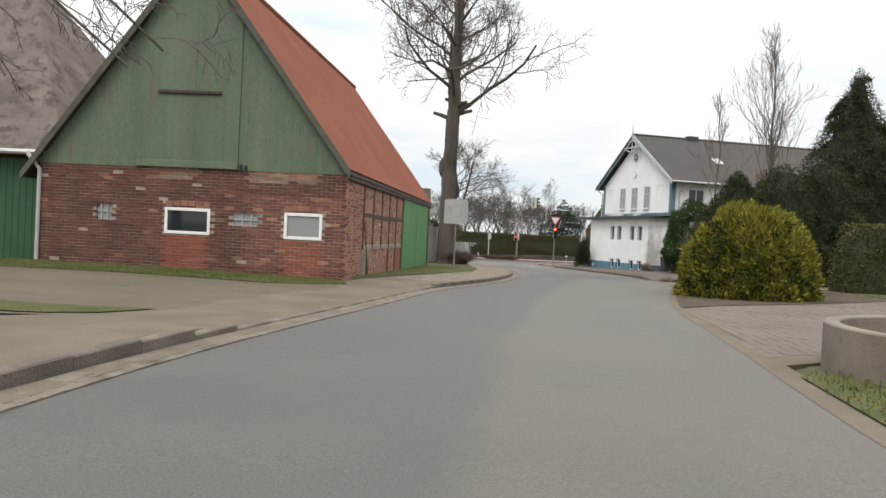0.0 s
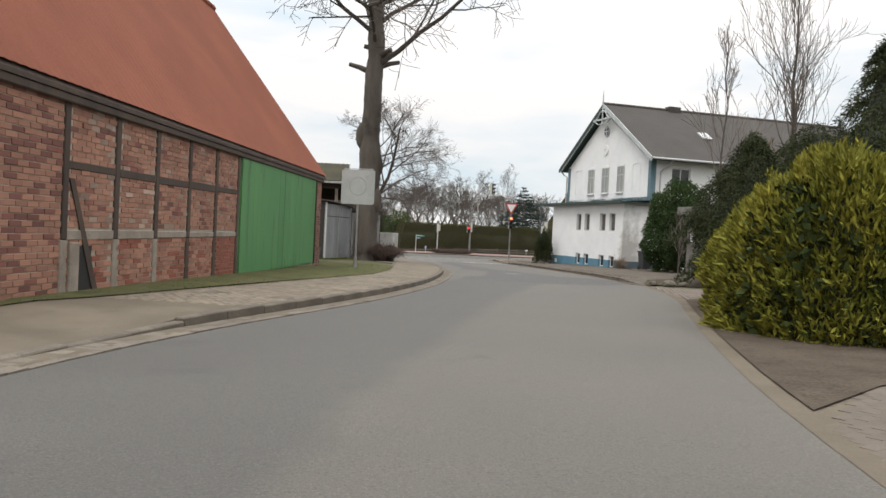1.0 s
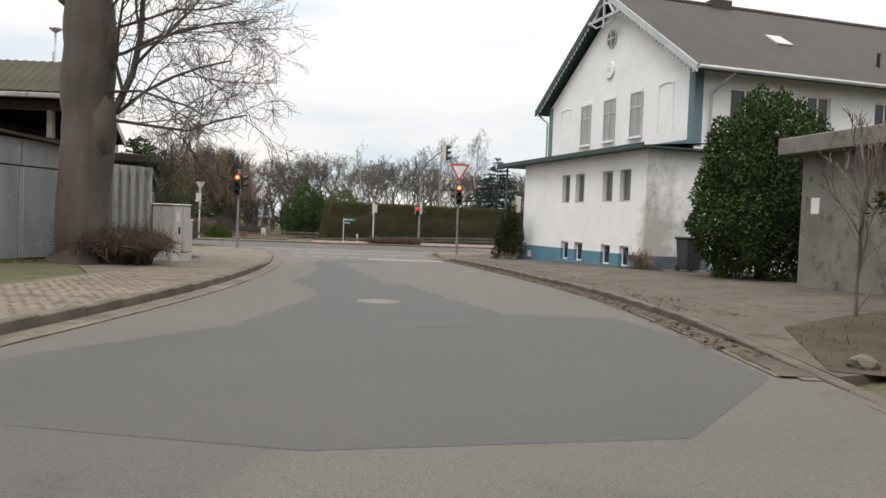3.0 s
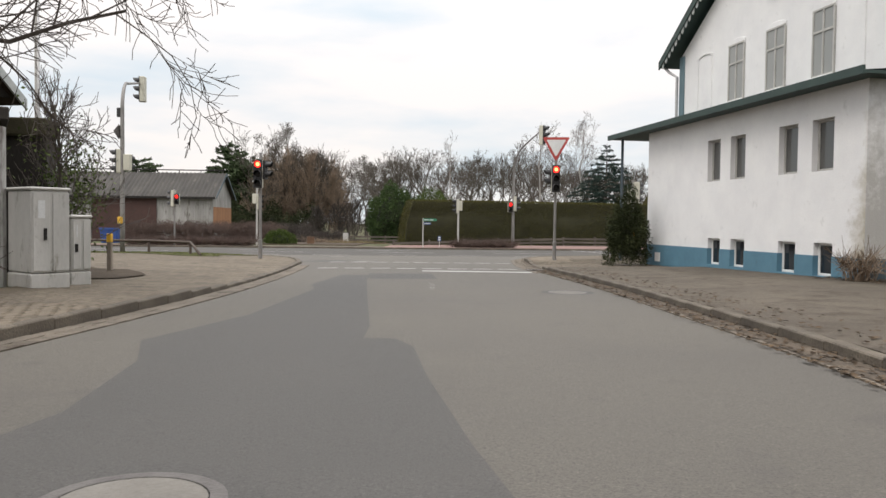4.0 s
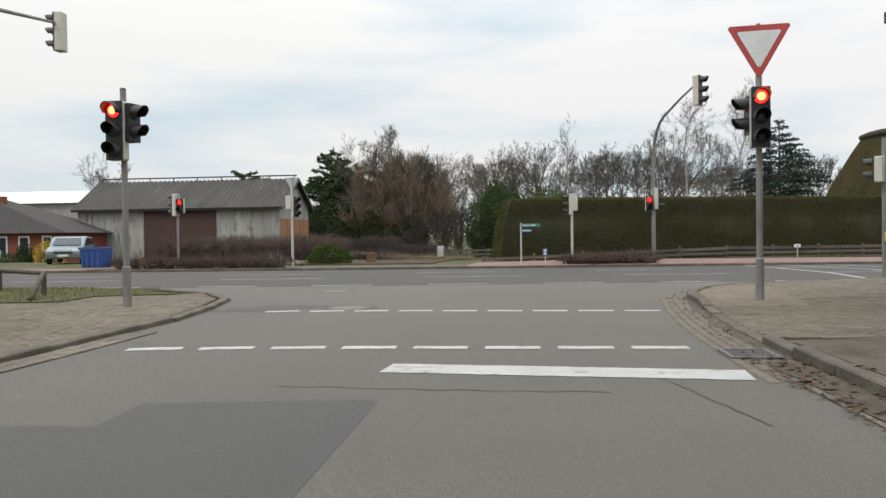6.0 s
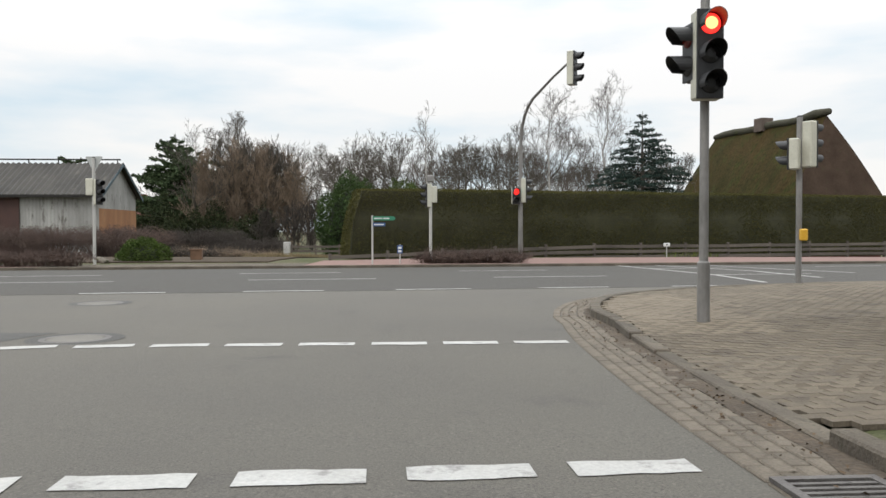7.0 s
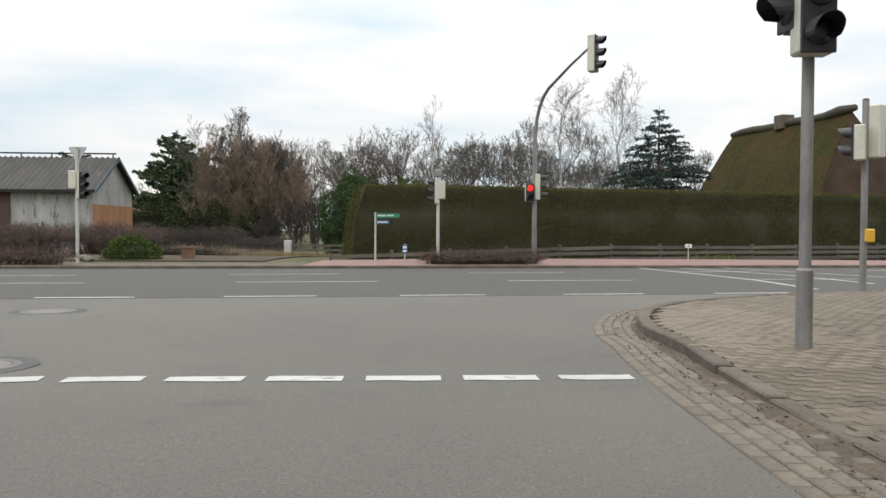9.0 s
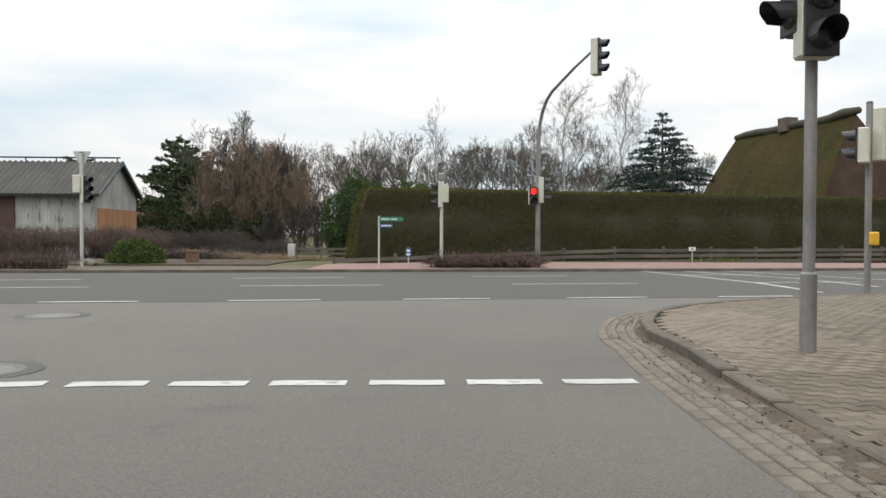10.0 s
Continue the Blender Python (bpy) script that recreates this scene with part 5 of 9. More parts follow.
def bare_tree(name, label, x, y, z, height, r, seed, limbs=14, first=0.35, reach=0.42, levels=3, kids=(4, 6), mat=None, tmat=None, lean=(0, 0), minr=0.006, angle=42, limb_el=35, group="", up=0.25, category="tree", shrink=0.6, topcut=0.93, limb_r=0.5, gnarl=0.0):
    rs = np.random.RandomState(seed)
    tr = thing(name, label, category, x, y, z, 0, group)
    g = Geo()
    pts, rad = [], []
    k = 64 if gnarl else 9
    for i in range(k + 1):
        t = i / k
        if gnarl:
            # a thick trunk that swells in burls
            zz = -0.3 + (height * topcut + 0.3) * t
            pts.append(Vector((lean[0] * t * t + 0.09 * noise.noise((zz * 0.55, 1.0, seed)), lean[1] * t + 0.09 * noise.noise((zz * 0.55, 5.0, seed)), zz)))
            rad.append(r * (1.0 - 0.62 * t) * (1 + gnarl * noise.noise((zz * 0.9, 9.0, seed)) + 0.5 * gnarl * noise.noise((zz * 2.3, 3.0, seed))) * (1 + 0.28 * max(0.0, 1 - max(zz, 0.0) / 0.6) ** 2))
            continue
        pts.append(Vector((lean[0] * t * t + rs.normal(0, 0.012 * height * t), lean[1] * t + rs.normal(0, 0.012 * height * t), -0.2 + (height * topcut + 0.2) * t)))
        rad.append(max(r * (1.0 - 0.85 * t) * (1.25 if i == 0 else 1.0), 0.02))
    g.tube(pts, rad, 20 if gnarl else 12)
    part("trunk", g, tmat or M_BARK, tr, smooth=True)
    c = Geo()
    for j in range(limbs):
        t = first + (0.98 - first) * (j + rs.uniform(0, 0.8)) / limbs
        i = min(int(t * k), k - 1)
        b = pts[i].lerp(pts[i + 1], t * k - i)
        a = j * 2.4 + rs.normal(0, 0.4)
        el = radians(limb_el + 40 * max(0, t - 0.55) + rs.normal(0, 9))
        d = Vector((math.cos(a) * math.cos(el), math.sin(a) * math.cos(el), math.sin(el)))
        L = height * reach * (1.05 - 0.65 * (t - first) / (1 - first)) * rs.uniform(0.8, 1.15)
        grow(c, rs, b, d, L, max(r * (1 - 0.85 * t) * limb_r, 0.012), 1, levels, kids, angle, shrink, up, 0.17, 5, minr)
    part("crown", c, mat or M_TWIG, tr, "bare winter branches")
    return tr


def fork_tree(name, label, x, y, z, height, r, seed, levels=6, first=0.26, spread=27, ratio=0.78, mat=None, tmat=None, group="", minr=0.012, twigs=2, category="tree", lift=0.10):
    """A trunk that forks again and again into a rounded, lacy crown."""
    rs = np.random.RandomState(seed)
    tr = thing(name, label, category, x, y, z, 0, group)
    stem, crown = Geo(), Geo()
    lean = rs.normal(0, 0.02, 2) * height
    foot = [Vector((lean[0] * t, lean[1] * t, -0.3 + (height * first + 0.3) * t)) for t in (0, 0.1, 0.5, 1.0)]
    stem.tube(foot, [r * 1.3, r * 1.05, r * 0.95, r * 0.85], 9)
    part("trunk", stem, tmat or M_BARK, tr, smooth=True)
    start = height * (1 - first) / (1.12 * (1 - ratio ** (levels + 1)) / (1 - ratio))

    def fork(p, d, length, rad, level):
        pts, q, dd = [p.copy()], p.copy(), d.normalized()
        for i in range(3):
            dd = (dd + Vector(rs.normal(0, 0.13, 3)) + Vector((0, 0, lift))).normalized()
            q = q + dd * (length / 3)
            pts.append(q.copy())
        end = max(rad * 0.72, minr)
        crown.tube(pts, [max(rad + (end - rad) * i / 3, minr) for i in range(4)], 5 if level < 2 else 3, caps=False)
        if level >= 2:
            for k in range(twigs):
                b = pts[0].lerp(pts[3], rs.uniform(0.2, 0.95))
                td = (dd + Vector(rs.normal(0, 0.7, 3))).normalized()
                e = b + td * length * rs.uniform(0.3, 0.7)
                crown.tube([b, b.lerp(e, 0.5) + Vector(rs.normal(0, 0.03 * length, 3)), e], [minr * 1.1, minr, minr * 0.7], 3, caps=False)
        if level >= levels:
            return
        n = 3 if rs.uniform() < (0.75 if level == 0 else 0.38) else 2
        a0 = rs.uniform(0, 6.28)
        side = dd.cross(Vector((0.3, 0.9, 0.2))).normalized()
        other = dd.cross(side)
        for k in range(n):
            a = a0 + 2 * math.pi * k / n + rs.normal(0, 0.3)
            t = radians(spread * (1.25 if level == 0 else 1.0) * rs.uniform(0.55, 1.35))
            nd = dd * math.cos(t) + (side * math.cos(a) + other * math.sin(a)) * math.sin(t)
            fork(pts[3], nd, length * ratio * rs.uniform(0.78, 1.18), end * (0.80 if n == 2 else 0.70), level + 1)

    fork(foot[-1], Vector((0, 0, 1)), start, r * 0.85, 0)
    part("crown", crown, mat or M_TWIG, tr, "bare winter branches")
    return tr


def conifer(name, label, x, y, z, height, radius, seed, mat, tiers=26, per=9, base=0.05, size=0.17, group="", droop=0.35, dens=26, taper=1.0, rough=0.0, hang=0.25, ragged=0.0):
    """Whorls of drooping boughs, each set with short sprays of needles."""
    rs = np.random.RandomState(seed)
    tr = thing(name, label, "tree", x, y, z, 0, group)
    g = Geo()
    g.tube([(0, 0, -0.2), (0, 0, height * 0.6), (0, 0, height)], [0.03 * height * 0.55, 0.02 * height * 0.5, 0.01], 8)
    part("trunk", g, M_BARK, tr)
    boughs = Geo()
    P, N = [], []
    for i in range(tiers):
        t = (i + rs.uniform(0, 0.6)) / tiers
        zz = height * (base + (0.985 - base) * t)
        rr = radius * (1 - t) ** taper * rs.uniform(0.82, 1.12) + 0.08
        m = max(int(per * (1 - 0.4 * t)), 4)
        for j in range(m):
            a = 2 * math.pi * (j + rs.uniform(0, 0.8)) / m + i
            L = rr * rs.uniform(0.75 - rough * 0.4, 1.12 + rough * 0.3)
            tip = np.array([math.cos(a) * L, math.sin(a) * L, -droop * L * (0.4 + 0.6 * (1 - t)) + 0.18 * L])
            root = np.array([0, 0, min(max(zz + rs.normal(0, ragged * height), 0.2), height * 0.97)])
            mid = root + tip * 0.5 + np.array([0, 0, 0.06 * L])
            boughs.tube([root, mid, root + tip], [0.012 + 0.01 * L, 0.008 + 0.004 * L, 0.004], 3, caps=False)
            n = max(int(dens * L), 5)
            u = rs.uniform(0.12, 1.0, n) ** 0.8
            q = root + np.outer(u, tip) + np.outer(u * (1 - u) * 4 * 0.06 * L, [0, 0, 1])
            sd = np.array([-math.sin(a), math.cos(a), 0])
            wid = (0.28 * L * (1 - u) + 0.06) * rs.uniform(-1, 1, n)
            q = q + np.outer(wid, sd) + rs.normal(0, 0.025, (n, 3)) - np.outer(np.abs(wid) * 0.25, [0, 0, 1])
            P.append(q)
            N.append(np.tile(np.array([math.cos(a) * 0.8, math.sin(a) * 0.8, -hang]), (n, 1)))
    part("bough_wood", boughs, M_TWIG, tr, kind="stuff")
    leaf_part("crown", leaf_quads(rs, np.concatenate(P), np.concatenate(N), size, 0.2, 0.42, 0.55), mat, tr, "needled boughs")
    return tr


def fir_mass(name, label, x, y, height, prof, seed, mat, count, size, boughs=70, group="", hang=0.45):
    """A dense drooping evergreen: radius by height from prof, uneven clumps, hanging boughs that break the outline."""
    rs = np.random.RandomState(seed)
    tr = thing(name, label, "tree", x, y, land(x, y), 0, group)
    g = Geo()
    g.tube([(0, 0, -0.2), (0.05, 0, height * 0.6), (0, 0, height)], [0.016 * height, 0.01 * height, 0.012], 8)
    part("trunk", g, M_BARK, tr)
    hs, rr = [p[0] for p in prof], [p[1] for p in prof]

    def rad(t, a):
        d = (math.cos(a) * 1.5 + seed, math.sin(a) * 1.5, t * height * 0.55)
        return float(np.interp(t, hs, rr)) * (1 + 0.34 * noise.noise(d) + 0.16 * noise.noise((d[0] * 3, d[1] * 3, d[2] * 3)))

    # added core shell, its near-black standing in for shade among the boughs
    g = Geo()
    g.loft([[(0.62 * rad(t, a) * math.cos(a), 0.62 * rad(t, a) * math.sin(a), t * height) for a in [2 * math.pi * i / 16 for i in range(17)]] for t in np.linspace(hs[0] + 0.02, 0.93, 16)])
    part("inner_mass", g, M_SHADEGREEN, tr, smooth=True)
    P, N = [], []
    while len(P) < count * 1.35:
        t, a = rs.uniform(hs[0], 1.0), rs.uniform(0, 2 * math.pi)
        r = rad(t, a)
        if rs.uniform(0, max(rr)) > r:
            continue
        r *= 1 - 0.42 * rs.uniform(0, 1) ** 1.6
        P.append((math.cos(a) * r, math.sin(a) * r, t * height))
        N.append((math.cos(a), math.sin(a), -hang))
    for k in range(boughs):
        t, a = rs.uniform(hs[0] + 0.03, 0.97), rs.uniform(0, 2 * math.pi)
        r = rad(t, a) * rs.uniform(0.95, 1.35) + 0.2
        m = int(70 + 130 * r)
        u = rs.uniform(0.35, 1.0, m)
        side = rs.uniform(-1, 1, m) * (0.05 + 0.26 * r * (1 - u))
        q = np.stack([math.cos(a) * r * u - math.sin(a) * side, math.sin(a) * r * u + math.cos(a) * side, t * height + 0.22 * r * u - 0.55 * r * u ** 2 - np.abs(side) * 0.5 - rs.uniform(0, 0.12, m)], 1)
        P += [tuple(p) for p in q]
        N += [(math.cos(a) * 0.6, math.sin(a) * 0.6, -hang)] * m
    P, N = np.array(P), np.array(N)
    P, N = np.concatenate([P, P + rs.normal(0, 0.07, P.shape)]), np.concatenate([N, N])
    leaf_part("crown", leaf_quads(rs, P, N, size * 0.95, 0.1, 0.20, 0.75), mat, tr, "drooping needled boughs")
    return tr


def twig_bush(name, label, x, y, z, rx, ry, rz, seed, count=160, mat=None, group=""):
    """A tangle of bare arching twigs."""
    rs = np.random.RandomState(seed)
    b = thing(name, label, "bush", x, y, z, 0, group)
    g = Geo()
    for i in range(count):
        a, q = rs.uniform(0, 2 * math.pi), rs.uniform(0, 0.75)
        p0 = Vector((math.cos(a) * q * rx, math.sin(a) * q * ry, -0.05))
        a2 = a + rs.normal(0, 0.7)
        h = rz * rs.uniform(0.6, 1.1) * (1 - 0.45 * q * q)
        p1 = p0 + Vector((math.cos(a2) * rx * 0.25, math.sin(a2) * ry * 0.25, h * 0.75))
        p2 = p1 + Vector((math.cos(a2) * rx * 0.28, math.sin(a2) * ry * 0.28, h * 0.25))
        p3 = p2 + Vector((math.cos(a2) * rx * 0.25, math.sin(a2) * ry * 0.25, -h * rs.uniform(0.0, 0.3)))
        g.tube([p0, p1, p2, p3], [0.012, 0.009, 0.007, 0.004], 3, caps=False)
        for s in range(4):
            o = p1.lerp(p3, rs.uniform(0, 1))
            e = o + Vector(rs.normal(0, 0.16, 3)) + Vector((0, 0, 0.08))
            g.tube([o, o.lerp(e, 0.5) + Vector(rs.normal(0, 0.02, 3)), e], [0.006, 0.005, 0.003], 3, caps=False)
    part("tangle", g, mat or M_BROWNTWIG, b)
    return b

# ---- crossroads furniture ----
M_POLE = surface("galvanised_pole", (0.15, 0.145, 0.135), (0.25, 0.24, 0.23), 3.5, 0.6, 0.3, 40, c3=(0.13, 0.085, 0.06), spots=0.63, metal=0.25, stretch=(1, 1, 0.35))
M_POLEPALE = surface("pale_pole", (0.36, 0.35, 0.33), (0.44, 0.43, 0.41), 2.5, 0.6, 0.2, 40, c3=(0.26, 0.22, 0.18), spots=0.66)
M_BLACK = surface("black_signal_plastic", (0.010, 0.010, 0.011), (0.018, 0.018, 0.019), 4.0, 0.5, 0.1, 40)
M_BEIGE = surface("beige_signal_casing", (0.42, 0.41, 0.34), (0.50, 0.49, 0.41), 3.0, 0.6, 0.15, 40, c3=(0.30, 0.29, 0.24), spots=0.66)
M_RED = glow("red_signal_light", (1.0, 0.02, 0.014), 3.2)
M_REDDOT = glow("red_signal_centre", (1.0, 0.20, 0.07), 6.0)
M_REDPED = glow("red_pedestrian_light", (1.0, 0.02, 0.015), 2.4)
M_REDDIM = surface("unlit_red_lens", (0.10, 0.008, 0.006), (0.13, 0.012, 0.008), 4.0, 0.25, 0.0)
M_LENSDARK = surface("unlit_lens", (0.012, 0.012, 0.012), (0.02, 0.02, 0.02), 4.0, 0.2, 0.0)
M_YELLOWBOX = surface("yellow_push_button_box", (0.55, 0.30, 0.02), (0.62, 0.36, 0.03), 3.0, 0.5, 0.1, 40)
M_SIGNRED = surface("sign_red", (0.36, 0.04, 0.035), (0.42, 0.06, 0.05), 3.0, 0.5, 0.0, 40)
M_SIGNWHITE = surface("sign_white", (0.56, 0.57, 0.56), (0.64, 0.65, 0.64), 2.0, 0.5, 0.0, 40)
M_SIGNBACK = surface("sign_back_grey", (0.32, 0.33, 0.32), (0.40, 0.41, 0.40), 1.5, 0.55, 0.1, 40, c3=(0.28, 0.30, 0.28), metal=0.1)
M_SIGNGREEN = surface("sign_green", (0.02, 0.16, 0.09), (0.03, 0.19, 0.11), 2.0, 0.5, 0.0, 40)
M_SIGNBLUE = surface("sign_blue", (0.025, 0.06, 0.16), (0.035, 0.08, 0.20), 2.0, 0.5, 0.0, 40)


def land(x, y):
    return height(x, y)


def pole(parent, h, r=0.055, mat=None, sleeve=0.0, cap=True):
    g = Geo()
    g.tube([(0, 0, -0.3), (0, 0, h)], [r, r], 14)
    part("pole", g, mat or M_POLE, parent, smooth=False)
    if sleeve:
        g = Geo()
        g.tube([(0, 0, -0.3), (0, 0, sleeve), (0, 0, sleeve + 0.02)], [r + 0.018, r + 0.018, r], 14)
        part("pole_sleeve", g, mat or M_POLE, parent)
    if cap:
        g = Geo()
        g.tube([(0, 0, h), (0, 0, h + 0.03)], [r * 1.08, r * 0.8], 14)
        part("pole_cap", g, M_BLACK, parent)


def signal_head(parent, n, m, lit=-1, s=0.3, back=None, litmat=None, lens0=None, front=None):
    """n aspects one above the other, m: pose of the middle of the top lens, its local -y towards the viewer."""
    g = Geo()
    w = s * 0.46
    g.box(-w, w, 0.02, 0.20 * s / 0.3, -s * (n - 0.5), s * 0.5, m)
    head = part("signal_head", g, back or M_BEIGE, parent, "signal head with hooded lenses", bevel=0.02)
    g = Geo()
    g.box(-w * 0.98, w * 0.98, -0.012, 0.019, -s * (n - 0.5), s * 0.5, m)
    part("front_plate", g, front or M_BLACK, head, bevel=0.006)
    for i in range(n):
        z = -i * s
        g = Geo()
        r = s * 0.34
        g.tube([m @ Vector((0, -0.012, z)), m @ Vector((0, -0.03, z)), m @ Vector((0, -0.045, z))], [r, r * 0.9, r * 0.45], 20)
        lens = part("lens", g, (litmat or M_RED) if i == lit else (lens0 if lens0 and i == 0 else M_LENSDARK), head, "glowing red lens" if i == lit else "", smooth=False)
        if i == lit and litmat is None:
            g = Geo()
            g.tube([m @ Vector((0, -0.045, z)), m @ Vector((0, -0.052, z))], [r * 0.62, r * 0.3], 18)
            part("lamp_centre", g, M_REDDOT, lens)
        g = Geo()
        k = 14
        rows = []
        for e, (yy, rr) in enumerate(((-0.012, r * 1.16), (-0.24 * s / 0.3, r * 1.08))):
            row = []
            for q in range(k + 1):
                a = radians(-25 + 230 * q / k)
                dip = 0.0 if e == 0 else 0.07 * s / 0.3 * max(0, -math.sin(a) + 0.25)
                row.append(m @ Vector((math.cos(a) * rr, yy + dip + (0.05 * s / 0.3 * (1 - math.sin(max(a, 0) if a < math.pi else 0)) if e else 0), z + math.sin(a) * rr)))
            rows.append(row)
        g.loft(rows)
        vis = part("visor", g, M_BLACK, head)
        mod = vis.modifiers.new("thickness", "SOLIDIFY")
        mod.thickness = 0.006
    return head


def face(deg, x, y, z):
    """A head at x, y, z (local), looking towards the compass angle deg: 0 looks along -y, 90 along +x."""
    return pose(x, y, z, 0, 0, deg)


# kerbside signal with the give-way sign
zb = land(11.3, 76.8)
s = thing("traffic_light", "traffic light showing red under a give-way sign", "traffic light", 11.3, 76.8, zb, 0, "traffic lights")
TOP = 2.13 - zb
pole(s, TOP + 0.35, 0.047, sleeve=0.62)
signal_head(s, 3, face(4, 0.0, -0.20, TOP), lit=0, s=0.305)
signal_head(s, 2, face(-78, -0.16, 0.02, TOP - 0.10), s=0.30, lens0=M_REDDIM, back=M_BLACK)
g = Geo()
g.tube([(0, 0, TOP + 0.30), (0, 0, TOP + 1.14)], [0.03, 0.03], 10)
part("sign_pole", g, M_POLE, s)


def triangle_sign(parent, z0, side, y, flip=1, faced=True):
    h = side * 0.866
    tri = [(-side / 2 + 0.03, h), (-side / 2, h - 0.03), (-0.03, 0.0), (0.03, 0.0), (side / 2, h - 0.03), (side / 2 - 0.03, h)]
    m = Matrix.Translation((0, y, z0)) @ Matrix.Rotation(radians(90), 4, "X")
    g = Geo()
    g.prism(tri, m, 0.02)
    pl = part("sign_plate", g, M_SIGNRED if faced else M_SIGNBACK, parent, "red-bordered triangular give-way plate" if faced else "grey back of a triangular sign")
    if faced:
        k = 0.70
        g = Geo()
        g.prism([(a * k, (b - h * 0.62) * k + h * 0.62) for a, b in tri], Matrix.Translation((0, y - 0.021, z0)) @ Matrix.Rotation(radians(90), 4, "X"), 0.003)
        part("sign_field", g, M_SIGNWHITE, pl)


triangle_sign(s, TOP + 0.33, 0.90, -0.035)

# its twin across the lane
zb = land(1.65, 74.8)
s = thing("traffic_light", "traffic light showing red on a grey pole", "traffic light", 1.65, 74.8, zb, 0, "traffic lights")
TOP = 2.10 - zb
pole(s, TOP + 0.35, 0.047, sleeve=0.62)
signal_head(s, 3, face(6, -0.03, -0.20, TOP), lit=0, s=0.305)
signal_head(s, 2, face(82, 0.17, 0.02, TOP - 0.02), s=0.30, back=M_BLACK)


def mast(name, label, x, y, hx, hy, hz, head_deg, s=0.36, mat=None, slanting=False):
    zb = land(x, y)
    t = thing(name, label, "traffic light", x, y, zb, 0, "traffic lights")
    dx, dy, top = hx - x, hy - y, hz - zb
    g = Geo()
    pts, rad = [], []
    rise = top * 0.74
    if slanting:
        rise = top * 0.58
    for q in range(5):
        pts.append((0, 0, -0.3 + (rise + 0.3) * q / 4))
        rad.append(0.095 - 0.02 * q / 4)
    if slanting:
        for u, w in ((0.01, 0.67), (0.035, 0.745), (0.085, 0.80), (0.16, 0.845), (0.25, 0.876), (0.62, 0.945)):
            pts.append((dx * u, dy * u, top * w))
            rad.append(0.060 - 0.03 * u)
    for q in range(1, 1 if slanting else 9):
        a = radians(90 * q / 8)
        k = 1 - math.cos(a)
        pts.append((dx * 0.27 * k, dy * 0.27 * k, rise + (top * 0.905 - rise) * math.sin(a)))
        rad.append(0.072 - 0.02 * q / 8)
    pts.append((dx, dy, top + (0.02 if slanting else -0.1)))
    rad.append(0.034 if slanting else 0.04)
    g.tube(pts, rad, 12)
    part("curved_mast", g, mat or M_POLE, t, "pole bending into an arm", smooth=True)
    signal_head(t, 3, face(head_deg, dx, dy, top), s=s)
    return t, zb


t, zb = mast("signal_mast", "tall curved signal mast with an overhead head", 10.2, 98.4, 11.8, 94.3, 5.58, 65, mat=M_POLE, slanting=True)
signal_head(t, 2, face(8, -0.17, -0.20, 1.43 - zb), lit=0, s=0.31, litmat=M_REDPED)
signal_head(t, 3, face(88, 0.22, 0.0, 1.78 - zb), s=0.30)
t, zb = mast("signal_mast", "tall curved signal mast leaning over the main road", -4.77, 78.45, -6.2, 83.0, 6.25, -80, mat=M_POLE)
signal_head(t, 3, face(-70, -0.25, 0.0, 2.75 - zb), s=0.30)
signal_head(t, 2, face(170, 0.25, 0.05, 2.55 - zb), s=0.30)
g = Geo()
g.prism([(0.0, 0.28), (-0.28, 0.0), (0.0, -0.28), (0.28, 0.0)], pose(-0.12, -0.05, 3.55 - zb, 90, 0, 75), 0.02)
part("diamond_sign", g, M_IRON, t, "edge of a diamond-shaped sign")
g = Geo()
g.box(-0.2, 0.0, -0.06, 0.06, 4.1 - zb, 4.45 - zb)
part("detector", g, M_BLACK, t, bevel=0.02)
g = Geo()
g.box(-0.13, 0.05, -0.16, -0.06, 0.10 - zb, 0.36 - zb)
part("push_button", g, M_YELLOWBOX, t, bevel=0.02)


def ped_pole(label, x, y, top, mat=None, r=0.055):
    zb = land(x, y)
    t = thing("signal_pole", label, "traffic light", x, y, zb, 0, "signal poles")
    pole(t, top - zb, r, mat or M_POLEPALE)
    return t, zb


t, zb = ped_pole("pale signal pole by the hedge", 6.9, 97.2, 1.78)
signal_head(t, 3, face(-75, -0.16, 0, 1.54 - zb), s=0.28)
signal_head(t, 2, face(178, 0.10, 0.12, 1.45 - zb), s=0.30)
g = Geo()
g.box(-0.13, 0.13, -0.10, 0.12, 1.74 - zb, 2.0 - zb)
part("detector", g, M_POLE, t, "grey traffic detector", bevel=0.04)
t, zb = ped_pole("pale signal pole with grey triangle sign", -5.05, 96.0, 2.60)
triangle_sign(t, 2.12 - zb, 0.62, 0.06, faced=False)
signal_head(t, 3, face(62, 0.20, 0, 1.68 - zb), s=0.30)
signal_head(t, 2, face(178, -0.12, 0.10, 1.72 - zb), s=0.30)
t, zb = ped_pole("grey signal pole with red pedestrian light", -9.05, 93.5, 2.0, M_POLE, 0.05)
signal_head(t, 2, face(10, 0.15, -0.06, 1.58 - zb), lit=0, s=0.30, litmat=M_REDPED)
signal_head(t, 3, face(-100, -0.18, 0.0, 1.78 - zb), s=0.31)
t, zb = ped_pole("weathered signal pole with pale heads seen from behind", 15.12, 84.35, 2.22, M_POLE)
signal_head(t, 2, face(-120, -0.22, -0.04, 1.64 - zb), s=0.30)
signal_head(t, 3, face(120, 0.24, 0.0, 1.98 - zb), s=0.30)
g = Geo()
g.box(-0.02, 0.12, -0.17, -0.06, -0.20 - zb, 0.03 - zb)
